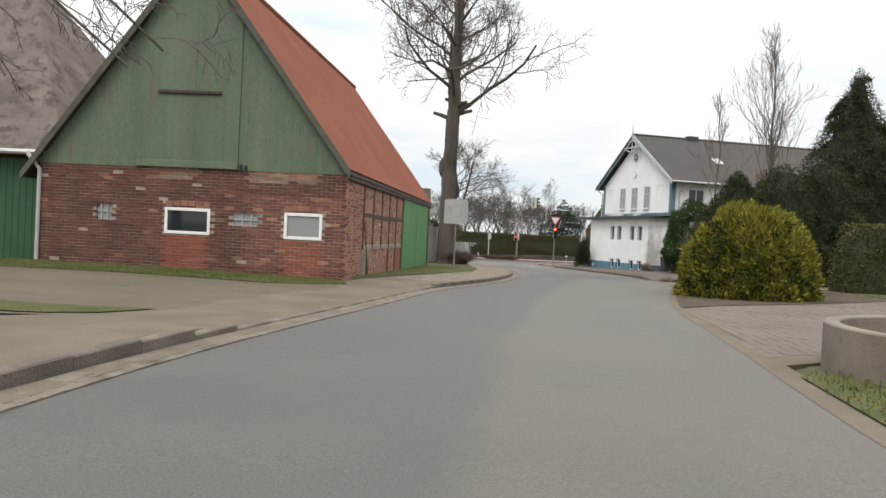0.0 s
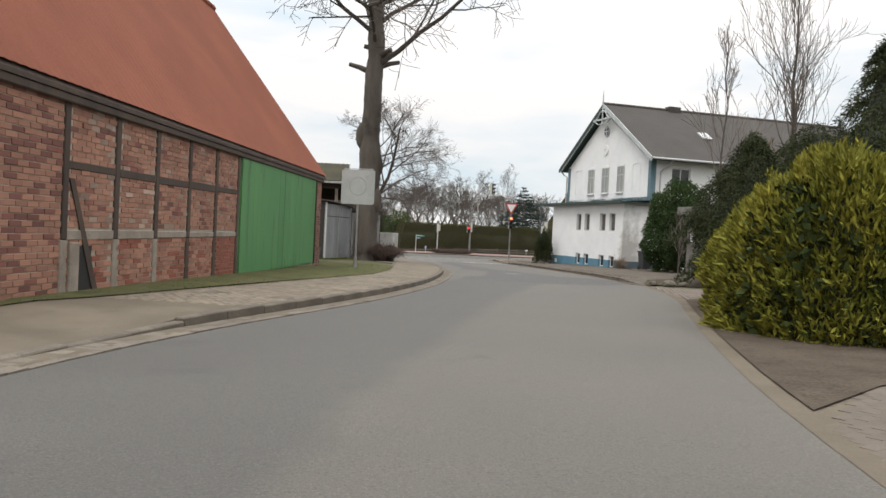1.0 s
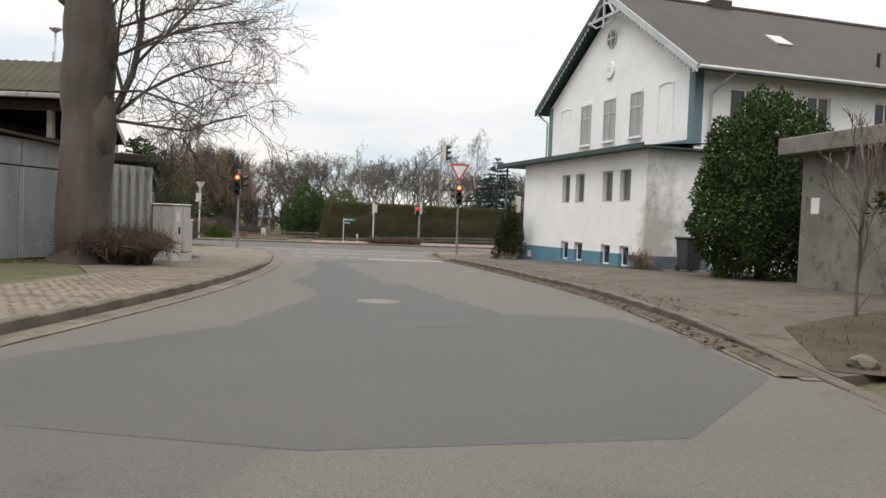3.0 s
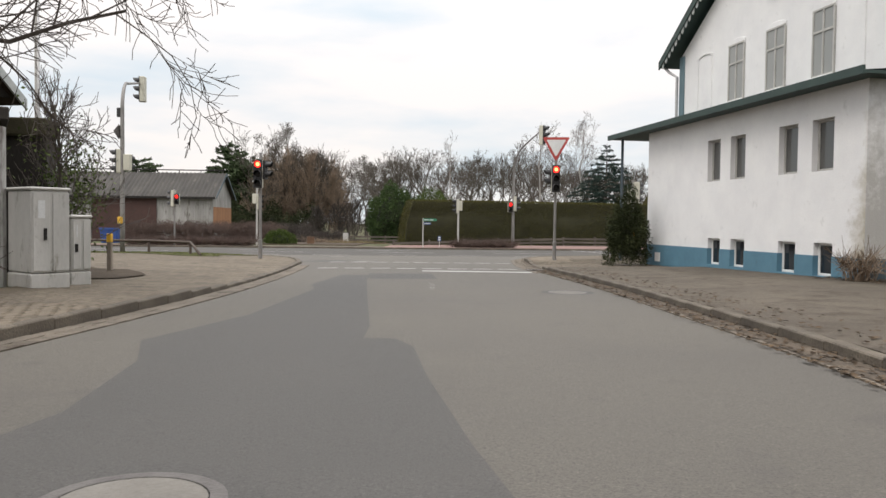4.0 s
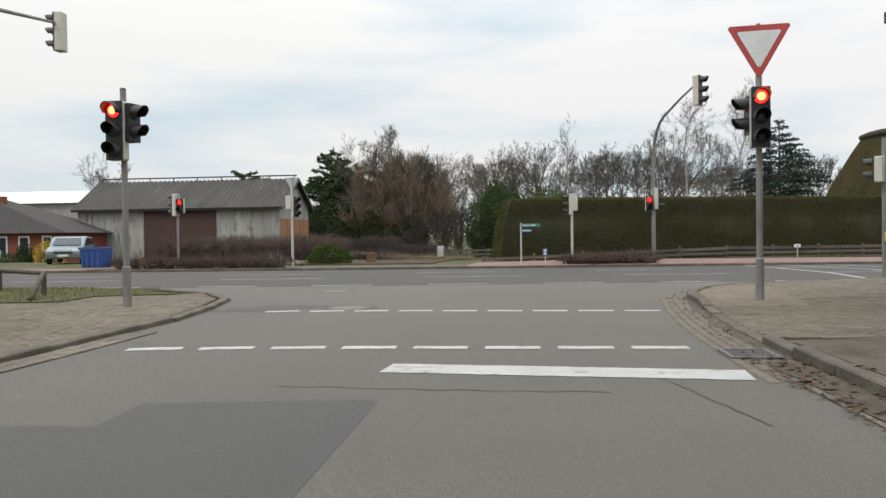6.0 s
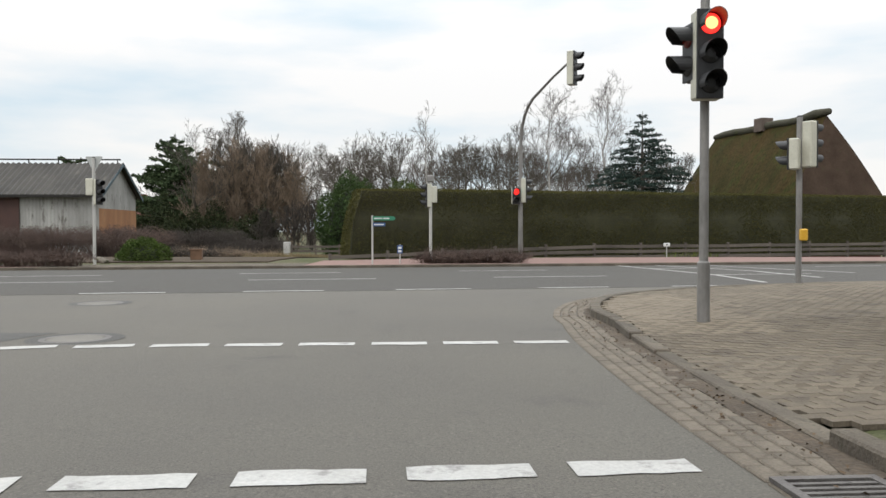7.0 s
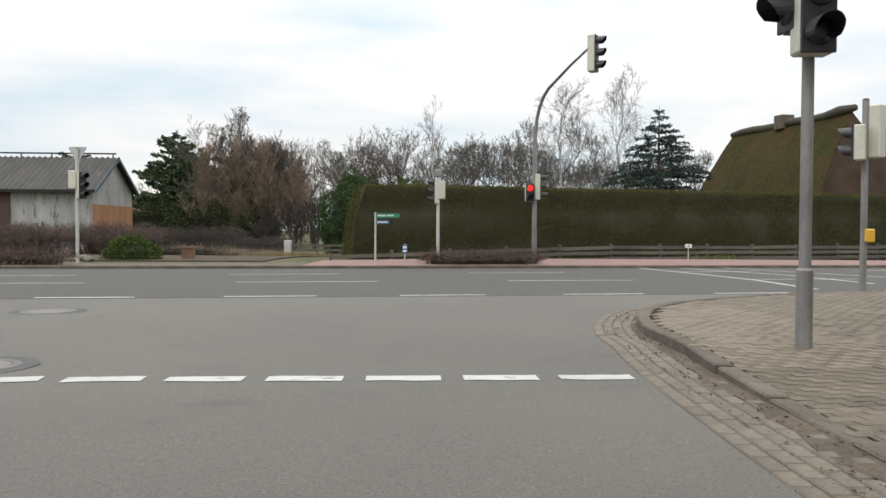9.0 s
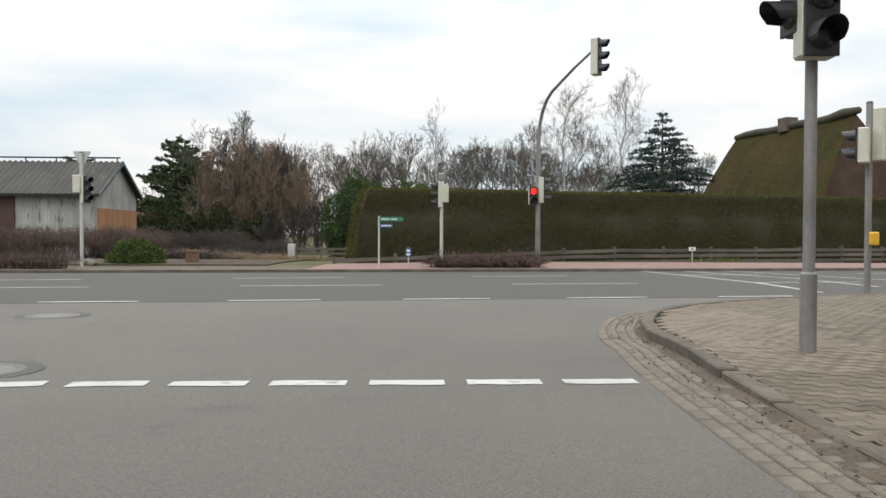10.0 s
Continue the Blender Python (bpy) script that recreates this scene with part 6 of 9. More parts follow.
part("push_button", g, M_YELLOWBOX, t, bevel=0.02)

# name signs, small signs
zb = land(4.8, 97.0)
t = thing("street_sign", "grey post with green and blue name plates", "street sign", 4.8, 97.0, zb)
pole(t, 1.76, 0.034, M_POLEPALE, cap=False)
g = Geo()
g.prism([(0.0, 0.0), (0.76, 0.0), (0.82, 0.075), (0.76, 0.15), (0.0, 0.15)], pose(0.02, -0.03, 1.58, 90, 0, 6), 0.02)
pl = part("name_plate", g, M_SIGNGREEN, t, "green pointed name plate")
g = Geo()
for a, b in ((0.06, 0.34), (0.38, 0.60)):
    g.box(a, b, -0.004, 0.0, 0.055, 0.095, pose(0.02, -0.052, 1.58, 0, 0, 6))
part("lettering", g, M_SIGNWHITE, pl)
g = Geo()
g.box(0.03, 0.47, -0.03, -0.01, 1.37, 1.50)
pl = part("name_plate", g, M_SIGNBLUE, t, "small dark blue name plate")
g = Geo()
g.box(0.07, 0.42, -0.034, -0.03, 1.415, 1.455)
part("lettering", g, M_SIGNWHITE, pl)
zb = land(5.78, 97.2)
t = thing("path_sign", "small blue path sign on a short post", "street sign", 5.78, 97.2, zb)
pole(t, 0.70, 0.022, M_POLEPALE, cap=False)
g = Geo()
g.box(-0.10, 0.10, -0.04, -0.022, 0.38, 0.68)
part("plate", g, M_SIGNBLUE, t, bevel=0.01)
g = Geo()
g.box(-0.06, 0.06, -0.045, -0.04, 0.55, 0.63)
g.box(-0.06, 0.06, -0.045, -0.04, 0.43, 0.50)
part("pictogram", g, M_SIGNWHITE, t)
zb = land(16.75, 103.6)
t = thing("marker_post", "small white marker plate on a post", "sign", 16.75, 103.6, zb)
pole(t, 0.52, 0.02, M_POLEPALE, cap=False)
g = Geo()
g.box(-0.14, 0.14, -0.03, -0.01, 0.45, 0.60)
part("plate", g, M_SIGNWHITE, t, bevel=0.01)
g = Geo()
g.box(-0.04, 0.04, -0.034, -0.03, 0.50, 0.55)
part("number_bar", g, M_BLACK, t)
zb = land(-4.9, 122.6)
t = thing("utility_post", "white utility post beside the path to the wood", "post", -4.9, 122.6, zb)
g = Geo()
g.box(-0.23, 0.23, -0.18, 0.18, -0.1, 1.15)
part("body", g, M_POLEPALE, t, bevel=0.03)

# bus stop style sign seen from behind by the barn
zb = land(1.96, 44.9)
t = thing("road_sign", "square grey back of a road sign on a thin pole", "road sign", 1.96, 44.9, zb, -17)
pole(t, 2.77 - zb, 0.036, M_POLE, cap=False, sleeve=0.35)
g = Geo()
w, r_ = 0.565, 0.07
pts = []
for cx, cy, a0 in ((w - r_, w - r_, 0), (-w + r_, w - r_, 90), (-w + r_, -w + r_, 180), (w - r_, -w + r_, 270)):
    for q in range(5):
        a = radians(a0 + 22.5 * q)
        pts.append((cx + r_ * math.cos(a), cy + r_ * math.sin(a)))
g.prism(pts, Matrix.Translation((0, -0.04, 2.25 - zb)) @ Matrix.Rotation(radians(90), 4, "X"), 0.012)
pl = part("sign_plate", g, M_SIGNBACK, t, "pale grey sheet metal plate")
g = Geo()
n = 40
for k in range(n):
    a, b = 2 * math.pi * k / n, 2 * math.pi * (k + 1) / n
    g.add([(0.27 * math.cos(a), -0.0535, 2.27 - zb + 0.27 * math.sin(a)), (0.31 * math.cos(a), -0.0535, 2.27 - zb + 0.31 * math.sin(a)),
           (0.31 * math.cos(b), -0.0535, 2.27 - zb + 0.31 * math.sin(b)), (0.27 * math.cos(b), -0.0535, 2.27 - zb + 0.27 * math.sin(b))], [(0, 1, 2, 3)])
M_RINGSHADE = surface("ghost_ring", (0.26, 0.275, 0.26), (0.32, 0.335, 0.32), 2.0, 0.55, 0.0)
part("faint_ring", g, M_RINGSHADE, pl)
g = Geo()
g.tube([(-0.50, -0.05, 2.84 - zb), (0.50, -0.05, 2.84 - zb)], [0.012, 0.012], 6)
g.tube([(-0.565, -0.05, 1.75 - zb), (-0.565, -0.05, 2.78 - zb)], [0.012, 0.012], 6)
g.tube([(0.565, -0.05, 1.75 - zb), (0.565, -0.05, 2.78 - zb)], [0.012, 0.012], 6)
part("rim", g, M_ZINC, pl)

# lamp post and arm sign beyond the corner
zb = land(-6.9, 76.4)
t = thing("lamp_post", "thin tall pale post with a red arm sign", "post", -6.9, 76.4, zb)
g = Geo()
g.tube([(0, 0, -0.3), (0, 0, 3.0), (0, 0, 8.3)], [0.07, 0.055, 0.04], 12)
part("pole", g, M_POLEPALE, t)
g = Geo()
g.box(-0.5, -0.06, -0.05, -0.03, 2.90, 3.22)
pl = part("arm_sign", g, M_SIGNRED, t, "red direction arm")
g = Geo()
g.box(-0.45, -0.12, -0.055, -0.05, 3.08, 3.13)
g.box(-0.45, -0.20, -0.055, -0.05, 2.98, 3.02)
part("lettering", g, M_SIGNWHITE, pl)
g = Geo()
g.box(-0.07, 0.16, -0.08, 0.08, 2.62, 2.86)
part("clamp_box", g, M_SIGNRED, t, bevel=0.01)

# low barrier along the corner
M_RAIL = surface("brown_rail", (0.045, 0.032, 0.025), (0.075, 0.055, 0.042), 3.0, 0.8, 0.3, 40, c3=(0.15, 0.12, 0.10), spots=0.66)
rail_pts = [(-14.0, 75.6), (-9.5, 76.9), (-6.1, 77.5), (-3.4, 77.7), (-1.4, 76.6), (-0.5, 75.2)]
b0 = thing("barrier_rail", "low brown tube barrier with a bent end", "barrier", -3.4, 77.7, land(-3.4, 77.7))
g = Geo()
g.tube([(a + 3.4, b - 77.7, 0.44 if i < 5 else 0.06) for i, (a, b) in enumerate(rail_pts)], [0.045] * 6, 8)
part("rail", g, M_RAIL, b0, smooth=True)
for a, b in rail_pts[:-1]:
    g = Geo()
    g.box(a + 3.4 - 0.035, a + 3.4 + 0.035, b - 77.7 - 0.035, b - 77.7 + 0.035, -0.15, 0.43)
    part("post", g, M_RAIL, b0)
zb = land(1.42, 65.2)
t = thing("wooden_post", "short grey wooden post with a rusty cap", "post", 1.42, 65.2, zb)
g = Geo()
g.box(-0.045, 0.045, -0.045, 0.045, -0.2, 0.70)
part("shaft", g, M_TIMBERPALE, t, bevel=0.01)
g = Geo()
g.box(-0.05, 0.05, -0.05, 0.05, 0.60, 0.78)
part("cap", g, M_YELLOWBOX, t, bevel=0.01)

# utility cabinets
M_CABINET = surface("grey_cabinet", (0.40, 0.395, 0.37), (0.54, 0.53, 0.50), 1.6, 0.75, 0.1, 30, c3=(0.23, 0.22, 0.185), spots=0.60, grain=0.06, stretch=(1, 1, 0.35))
for x, y, w, d, h, label in ((2.76, 60.42, 0.80, 0.55, 1.40, "weathered grey utility cabinet, tall, beside the fence"), (2.78, 61.35, 0.50, 0.32, 1.05, "smaller grey utility cabinet behind the tall one")):
    t = thing("utility_cabinet", label, "cabinet", x, y, land(x, y) - 0.02, -36)
    g = Geo()
    g.box(-w / 2, w / 2, -d / 2, d / 2, 0.0, 0.22)
    part("base", g, M_CABINET, t, bevel=0.015)
    g = Geo()
    g.box(-w / 2 + 0.01, w / 2 - 0.01, -d / 2 + 0.01, d / 2 - 0.01, 0.23, h)
    part("body", g, M_CABINET, t, bevel=0.015)
    g = Geo()
    g.box(-w / 2 - 0.02, w / 2 + 0.02, -d / 2 - 0.02, d / 2 + 0.02, h, h + 0.05)
    part("lid", g, M_CABINET, t, bevel=0.02)
    for k in (0, 1):
        g = Geo()
        g.box(w / 2 - 0.01, w / 2 + 0.008, -d / 2 + 0.03 + k * d / 2, -0.012 + k * d / 2, 0.26, h - 0.03)
        dr = part("door", g, M_CABINET, t, bevel=0.006)
        if k == 0:
            g = Geo()
            g.box(w / 2 + 0.008, w / 2 + 0.03, -0.10, -0.06, h * 0.5, h * 0.62)
            part("latch", g, M_DARK, dr)
            g = Geo()
            g.box(w / 2 + 0.008, w / 2 + 0.012, -d / 2 + 0.10, -0.08, h * 0.72, h * 0.90)
            part("sticker", g, M_SIGNWHITE, dr, "faded paper sticker")

# manhole covers and gully
M_COVER = surface("manhole_concrete", (0.125, 0.115, 0.10), (0.165, 0.155, 0.137), 3.0, 0.85, 0.4, 50, c3=(0.11, 0.10, 0.09))


def manhole(x, y, label):
    t = thing("manhole_cover", label, "manhole cover", x, y, lane_z(y), 0, "manhole covers")
    g = Geo()
    n = 28
    for r0, r1, z0, z1 in ((0.272, 0.335, 0.008, 0.007),):
        for k in range(n):
            a, b = 2 * math.pi * k / n, 2 * math.pi * (k + 1) / n
            g.add([(r0 * math.cos(a), r0 * math.sin(a), z0), (r1 * math.cos(a), r1 * math.sin(a), z1), (r1 * math.cos(b), r1 * math.sin(b), z1), (r0 * math.cos(b), r0 * math.sin(b), z0)], [(0, 1, 2, 3)])
    part("ring", g, M_IRON, t, "cast iron ring")
    g = Geo()
    g.tube([(0, 0, -0.02), (0, 0, 0.0075)], [0.268, 0.266], 28)
    part("lid", g, M_COVER, t)
    g = Geo()
    for k in range(n):
        a, b = 2 * math.pi * k / n, 2 * math.pi * (k + 1) / n
        g.add([(0.335 * math.cos(a), 0.335 * math.sin(a), 0.0055), (0.46 * math.cos(a), 0.46 * math.sin(a), 0.005), (0.46 * math.cos(b), 0.46 * math.sin(b), 0.005), (0.335 * math.cos(b), 0.335 * math.sin(b), 0.0055)], [(0, 1, 2, 3)])
    part("collar", g, M_ASPH_NEW, t, "dark asphalt collar")


manhole(8.18, 51.95, "round manhole cover set in patched asphalt")
manhole(10.63, 63.2, "round manhole cover near the gutter")
manhole(4.95, 75.9, "round manhole cover in the mouth of the lane")
manhole(3.06, 80.2, "round manhole cover in the mouth of the lane")
t = thing("gully_grate", "rusty iron gully grate in the gutter", "drain", 10.42, 71.25, lane_z(71.25), 7)
g = Geo()
for x0, x1, y0, y1 in ((-0.22, 0.22, -0.27, -0.23), (-0.22, 0.22, 0.23, 0.27), (-0.22, -0.18, -0.23, 0.23), (0.18, 0.22, -0.23, 0.23)):
    g.box(x0, x1, y0, y1, 0.012, 0.03)
part("frame", g, M_IRON, t)
for k in range(8):
    g = Geo()
    g.box(-0.18, 0.18, -0.215 + 0.056 * k, -0.19 + 0.056 * k, 0.012, 0.026)
    part("bar", g, M_IRON, t)
# plate below the bars, its near-black standing in for the shaft's shade
g = Geo()
g.box(-0.2, 0.2, -0.25, 0.25, 0.004, 0.0125)
part("sump", g, M_DARK, t)

# ---- plants in place ----
M_YOUNGLEAF = leafmat("young_green_leaf", (0.060, 0.085, 0.025), (0.10, 0.125, 0.045))
# great oak by the sheds
oak = bare_tree("oak_tree", "tall bare oak with lopped stubs and burls beside the sheds", 1.68, 57.6, land(1.68, 57.6), 19.5, 0.60, 11, limbs=24, first=0.52, reach=0.335, levels=4, kids=(4, 6), limb_el=32, minr=0.012, angle=46, up=0.12, limb_r=0.42, lean=(0.2, 0), gnarl=0.22)
rs = np.random.RandomState(5)
for a, z, L in ((170, 9.0, 1.3), (20, 9.3, 1.2), (-35, 9.8, 0.9), (5, 9.75, 1.0), (185, 10.1, 0.6)):
    d = Vector((math.cos(radians(a)), math.sin(radians(a)), 0.35))
    p0 = Vector((0.1, 0, z))
    g = Geo()
    g.tube([p0, p0 + d * L * 0.6 + Vector((0, 0, 0.04)), p0 + d * L], [0.17, 0.12, 0.10], 8)
    part("lopped_stub", g, M_BARK, oak)
# knots where boughs were taken off
for a, z, q in ((182, 6.0, 0.27), (-10, 4.6, 0.26), (-20, 2.9, 0.3)):
    c0 = Vector((0.42 * math.cos(radians(a)), 0.42 * math.sin(radians(a)), z))
    g = Geo()
    g.loft([[c0 + Vector((q * math.sin(v) * math.cos(u), q * math.sin(v) * math.sin(u), 2.3 * q * math.cos(v))) * (1 + 0.22 * noise.noise((3 * math.cos(u) + a, 3 * math.sin(u), 2 * v))) for u in [2 * math.pi * m / 12 for m in range(13)]] for v in [0.02 + math.pi * 0.985 * m / 8 for m in range(9)]])
    part("burl", g, M_BARK, oak, smooth=True)
# one strong low bough and thinner ones about it
for a, z, L, el, r0 in ((-3, 2.6, 3.7, 40, 0.10), (-9, 2.9, 3.0, 22, 0.05), (9, 3.1, 3.0, 15, 0.045), (0, 4.3, 3.1, 14, 0.045), (-8, 4.8, 2.7, 20, 0.04), (12, 5.2, 2.3, 18, 0.035), (-24, 3.6, 2.5, 30, 0.04), (180, 6.1, 1.1, 14, 0.03), (-60, 6.0, 1.4, 30, 0.03)):
    d = Vector((math.cos(radians(a)) * math.cos(radians(el)), math.sin(radians(a)) * math.cos(radians(el)), math.sin(radians(el))))
    low = Geo()
    grow(low, rs, Vector((0.1, 0, z)), d, L * 1.15, r0, 1, 4, (6, 8), 42, 0.56, 0.03, 0.21, 5, 0.005)
    part("low_bough", low, M_TWIG, oak, "low spreading bare bough")

# yew-green dome bush
zb = land(11.0, 32.5)
t = thing("golden_thuja", "long clipped golden evergreen bush on bare soil", "bush", 11.4, 33.4, zb + 0.2)
LOBES = ((-1.45, -3.7, 1.78, 2.1, 2.38), (0.1, 0.2, 1.90, 2.6, 2.50), (1.30, 2.95, 2.0, 2.15, 2.40))
shell, deep = [], []
for k, (lx, ly, rx, ry, rz) in enumerate(LOBES):
    g = core(rx, ry, rz, 3 + k, 0.86)
    g.v = [(p[0] + lx, p[1] + ly, p[2]) for p in g.v]
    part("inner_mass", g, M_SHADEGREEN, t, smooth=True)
    shell.append(bush_leaves(21 + k, rx, ry, rz, 44000, 0.135, 0.10, -0.12, -0.7, 0.24, 0.13, 0.26, 0.6) + np.array([lx, ly, 0.0]))
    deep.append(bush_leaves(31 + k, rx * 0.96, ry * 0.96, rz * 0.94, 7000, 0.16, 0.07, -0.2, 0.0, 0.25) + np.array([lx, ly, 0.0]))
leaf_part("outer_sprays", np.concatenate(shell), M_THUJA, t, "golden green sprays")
leaf_part("inner_sprays", np.concatenate(deep), M_THUJASHADE, t)


def hedge(name, label, p, q, h, depth, seed, per=230, size=0.10, z=None, mat=None, taper=0.25, inset=0.42):
    """A clipped hedge from p to q: core in a painted shade colour, sprays on the front, ends and top."""
    p, q = Vector((*p, 0)), Vector((*q, 0))
    L = (q - p).length
    ang = math.degrees(math.atan2(q.y - p.y, q.x - p.x))
    zb = land(p.x, p.y) if z is None else z
    t = thing(name, label, "hedge", p.x, p.y, zb, ang)
    rs = np.random.RandomState(seed)
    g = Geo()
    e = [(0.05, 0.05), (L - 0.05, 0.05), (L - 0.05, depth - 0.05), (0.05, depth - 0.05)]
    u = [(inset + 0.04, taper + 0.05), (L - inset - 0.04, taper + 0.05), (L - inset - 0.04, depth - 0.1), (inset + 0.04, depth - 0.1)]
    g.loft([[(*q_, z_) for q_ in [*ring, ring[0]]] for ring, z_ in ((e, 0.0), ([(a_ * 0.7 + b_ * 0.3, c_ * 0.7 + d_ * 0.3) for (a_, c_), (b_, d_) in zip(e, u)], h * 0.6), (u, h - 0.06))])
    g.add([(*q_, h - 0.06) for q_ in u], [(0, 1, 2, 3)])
    part("inner_mass", g, M_HEDGESHADE, t)
    n1, n2, n3 = int(L * h * per), int(L * depth * per * 0.8), int(depth * h * per)
    zz = rs.uniform(0.02, h, n1)
    x = inset * (zz / h) ** 2 + rs.uniform(0, 1, n1) * (L - 2 * inset * (zz / h) ** 2)
    wav = np.array([0.06 * noise.noise((a * 0.7, b * 0.8, seed)) for a, b in zip(x, zz)])
    f = np.stack([x, taper * zz / h + wav + rs.normal(0, 0.02, n1), zz], 1)
    nf = np.tile([0, -1.0, 0.5], (n1, 1))
    f[:, 2] *= 1 - 0.10 * np.clip(1 - x / (3.0 * inset), 0, 1) ** 2
    x2, y2 = rs.uniform(inset, L - inset, n2), rs.uniform(taper, depth, n2)
    top = np.stack([x2, y2, h + np.array([0.07 * noise.noise((a * 0.35, b, seed + 4.0)) for a, b in zip(x2, y2)]) + rs.normal(0, 0.02, n2)], 1)
    nt = np.tile([0, 0, 1.0], (n2, 1))
    ends = []
    ne = []
    for xx, s in ((0.0, -1), (L, 1)):
        z3 = rs.uniform(0, h, n3)
        ends.append(np.stack([xx + rs.normal(0, 0.02, n3) - s * inset * (z3 / h) ** 2, rs.uniform(0, depth, n3), z3], 1))
        ne.append(np.tile([s * 1.0, 0, 0.5], (n3, 1)))
    P, N = np.concatenate([f, top, *ends]), np.concatenate([nf, nt, *ne])
    leaf_part("sprays", leaf_quads(rs, P, N, size, 0.0, 0.5, 0.6), mat or M_HEDGE, t)
    return t


def fence_y(x):
    return 99.24 + 0.391 * x


hedge("garden_hedge", "tall clipped dark green evergreen hedge behind the fence", (3.2, fence_y(3.2) + 0.8), (47.0, fence_y(47.0) + 0.8), 3.12, 2.0, 31, 1000, 0.055, z=-1.38, inset=0.6)
hedge("side_hedge", "dark clipped hedge behind the driveway", (16.4, 37.0), (32.0, 36.0), 2.55, 1.4, 33, 150, 0.13)

# plank fence before the hedge
M_FENCE = surface("weathered_fence_plank", (0.07, 0.058, 0.048), (0.12, 0.10, 0.085), 2.0, 0.9, 0.4, 40, c3=(0.17, 0.15, 0.13), vary=0.2, stretch=(0.3, 1, 1))
x0 = 2.6
fence = thing("plank_fence", "low weathered three-rail plank fence before the hedge", "fence", x0, fence_y(x0), -1.36, math.degrees(math.atan(0.391)))
def fence_dip(d):
    """The ground under the fence falls away towards its end."""
    return -0.34 * max(0.0, 1 - d / 11.0)


for k in range(19):
    d0, d1 = fence_dip(k * 2.4), fence_dip(k * 2.4 + 2.4)
    g = Geo()
    g.box(k * 2.4 - 0.06, k * 2.4 + 0.06, 0.0, 0.11, -0.3, 0.76 + d0 + rnd.uniform(-0.02, 0.03))
    part("post", g, M_FENCE, fence, bevel=0.008)
    for z in (0.13, 0.37, 0.60):
        g = Geo()
        e0, e1 = d0 + z + rnd.uniform(-0.02, 0.02), d1 + z + rnd.uniform(-0.02, 0.02)
        a, b = k * 2.4 + 0.004, k * 2.4 + 2.396
        g.add([(a, -0.034, e0 - 0.07), (b, -0.034, e1 - 0.07), (b, -0.002, e1 - 0.07), (a, -0.002, e0 - 0.07), (a, -0.034, e0 + 0.07), (b, -0.034, e1 + 0.07), (b, -0.002, e1 + 0.07), (a, -0.002, e0 + 0.07)],
              [(3, 2, 1, 0), (4, 5, 6, 7), (0, 1, 5, 4), (1, 2, 6, 5), (2, 3, 7, 6), (3, 0, 4, 7)])
        part("rail", g, M_FENCE, fence)

# trees behind the hedge and in the far wood
wood = []
for k in range(6):
    wood.append(fork_tree("wood_tree", "bare winter tree at the edge of the wood", -24 + 4 * k, 156 + 2 * k, -2.4, 12.2 + 0.4 * k, 0.25, 60 + k, levels=6, first=0.22 + 0.02 * (k % 3), spread=29 + 2 * (k % 2), group="far wood", mat=M_WOODTWIG, minr=0.013))
rs = np.random.RandomState(8)
for k in range(70):
    x = -19 + 50 * (k + rs.uniform(0, 0.8)) / 70
    y = 136 + rs.uniform(0, 34) + 0.2 * x + (10 if x > 14 else 0)
    # the brown grove stands before the wood's left part
    if x < 9.8 - 0.222 * (y - 70):
        y += 34
    c = copy_thing(wood[k % 6], pose(x, y, -2.4, 0, 0, rs.uniform(0, 360)))
    c.scale = [rs.uniform(0.78, 0.98)] * 3
M_BIRCHTWIG = surface("birch_twig", (0.062, 0.048, 0.040), (0.095, 0.075, 0.062), 2.0, 0.95, 0.0, 20)
BIRCH = dict(mat=M_BIRCHTWIG, tmat=M_BIRCH, group="birches", limb_r=0.2)
bare_tree("birch_tree", "slim bare birch behind the hedge", 12.8, 119, -2.0, 10.2, 0.13, 71, limbs=30, first=0.14, reach=0.38, levels=4, kids=(3, 5), limb_el=50, minr=0.006, angle=40, up=0.25, **BIRCH)
bare_tree("birch_tree", "slim bare birch behind the hedge", 16.3, 119.5, -2.0, 11.3, 0.13, 72, limbs=30, first=0.14, reach=0.34, levels=4, kids=(3, 5), limb_el=50, minr=0.006, angle=40, up=0.25, **BIRCH)
bare_tree("birch_tree", "slim bare birch behind the hedge", 4.8, 121.0, -2.0, 10.0, 0.10, 73, limbs=22, first=0.25, reach=0.24, levels=3, kids=(4, 6), limb_el=60, minr=0.006, angle=36, up=0.3, **BIRCH)
for k, (x, y, h, sp) in enumerate(((8.9, 119, 9.0, 25), (11.0, 124, 8.0, 24), (6.4, 126, 8.6, 24), (20.6, 121, 8.4, 24), (22.0, 126, 7.6, 26))):
    fork_tree("garden_tree", "bare garden tree behind the hedge", x, y, -2.1, h, 0.15, 80 + k, levels=6, first=0.2, spread=sp, group="garden trees", mat=M_WOODTWIG, minr=0.009, lift=0.16)
conifer("blue_spruce", "blue-green spruce behind the hedge", 18.2, 117.0, -1.9, 9.0, 5.4, 91, M_SPRUCE, tiers=24, per=10, size=0.17, dens=70, droop=0.24, ragged=0.012, taper=0.9)
fir_mass("dark_fir", "drooping dark evergreen beside the driveway", 15.7, 46.3, 5.5, [(0.02, 1.25), (0.15, 1.5), (0.3, 1.9), (0.45, 2.1), (0.6, 1.6), (0.8, 0.85), (1.0, 0.06)], 92, M_FIR, 22000, 0.12, 70)
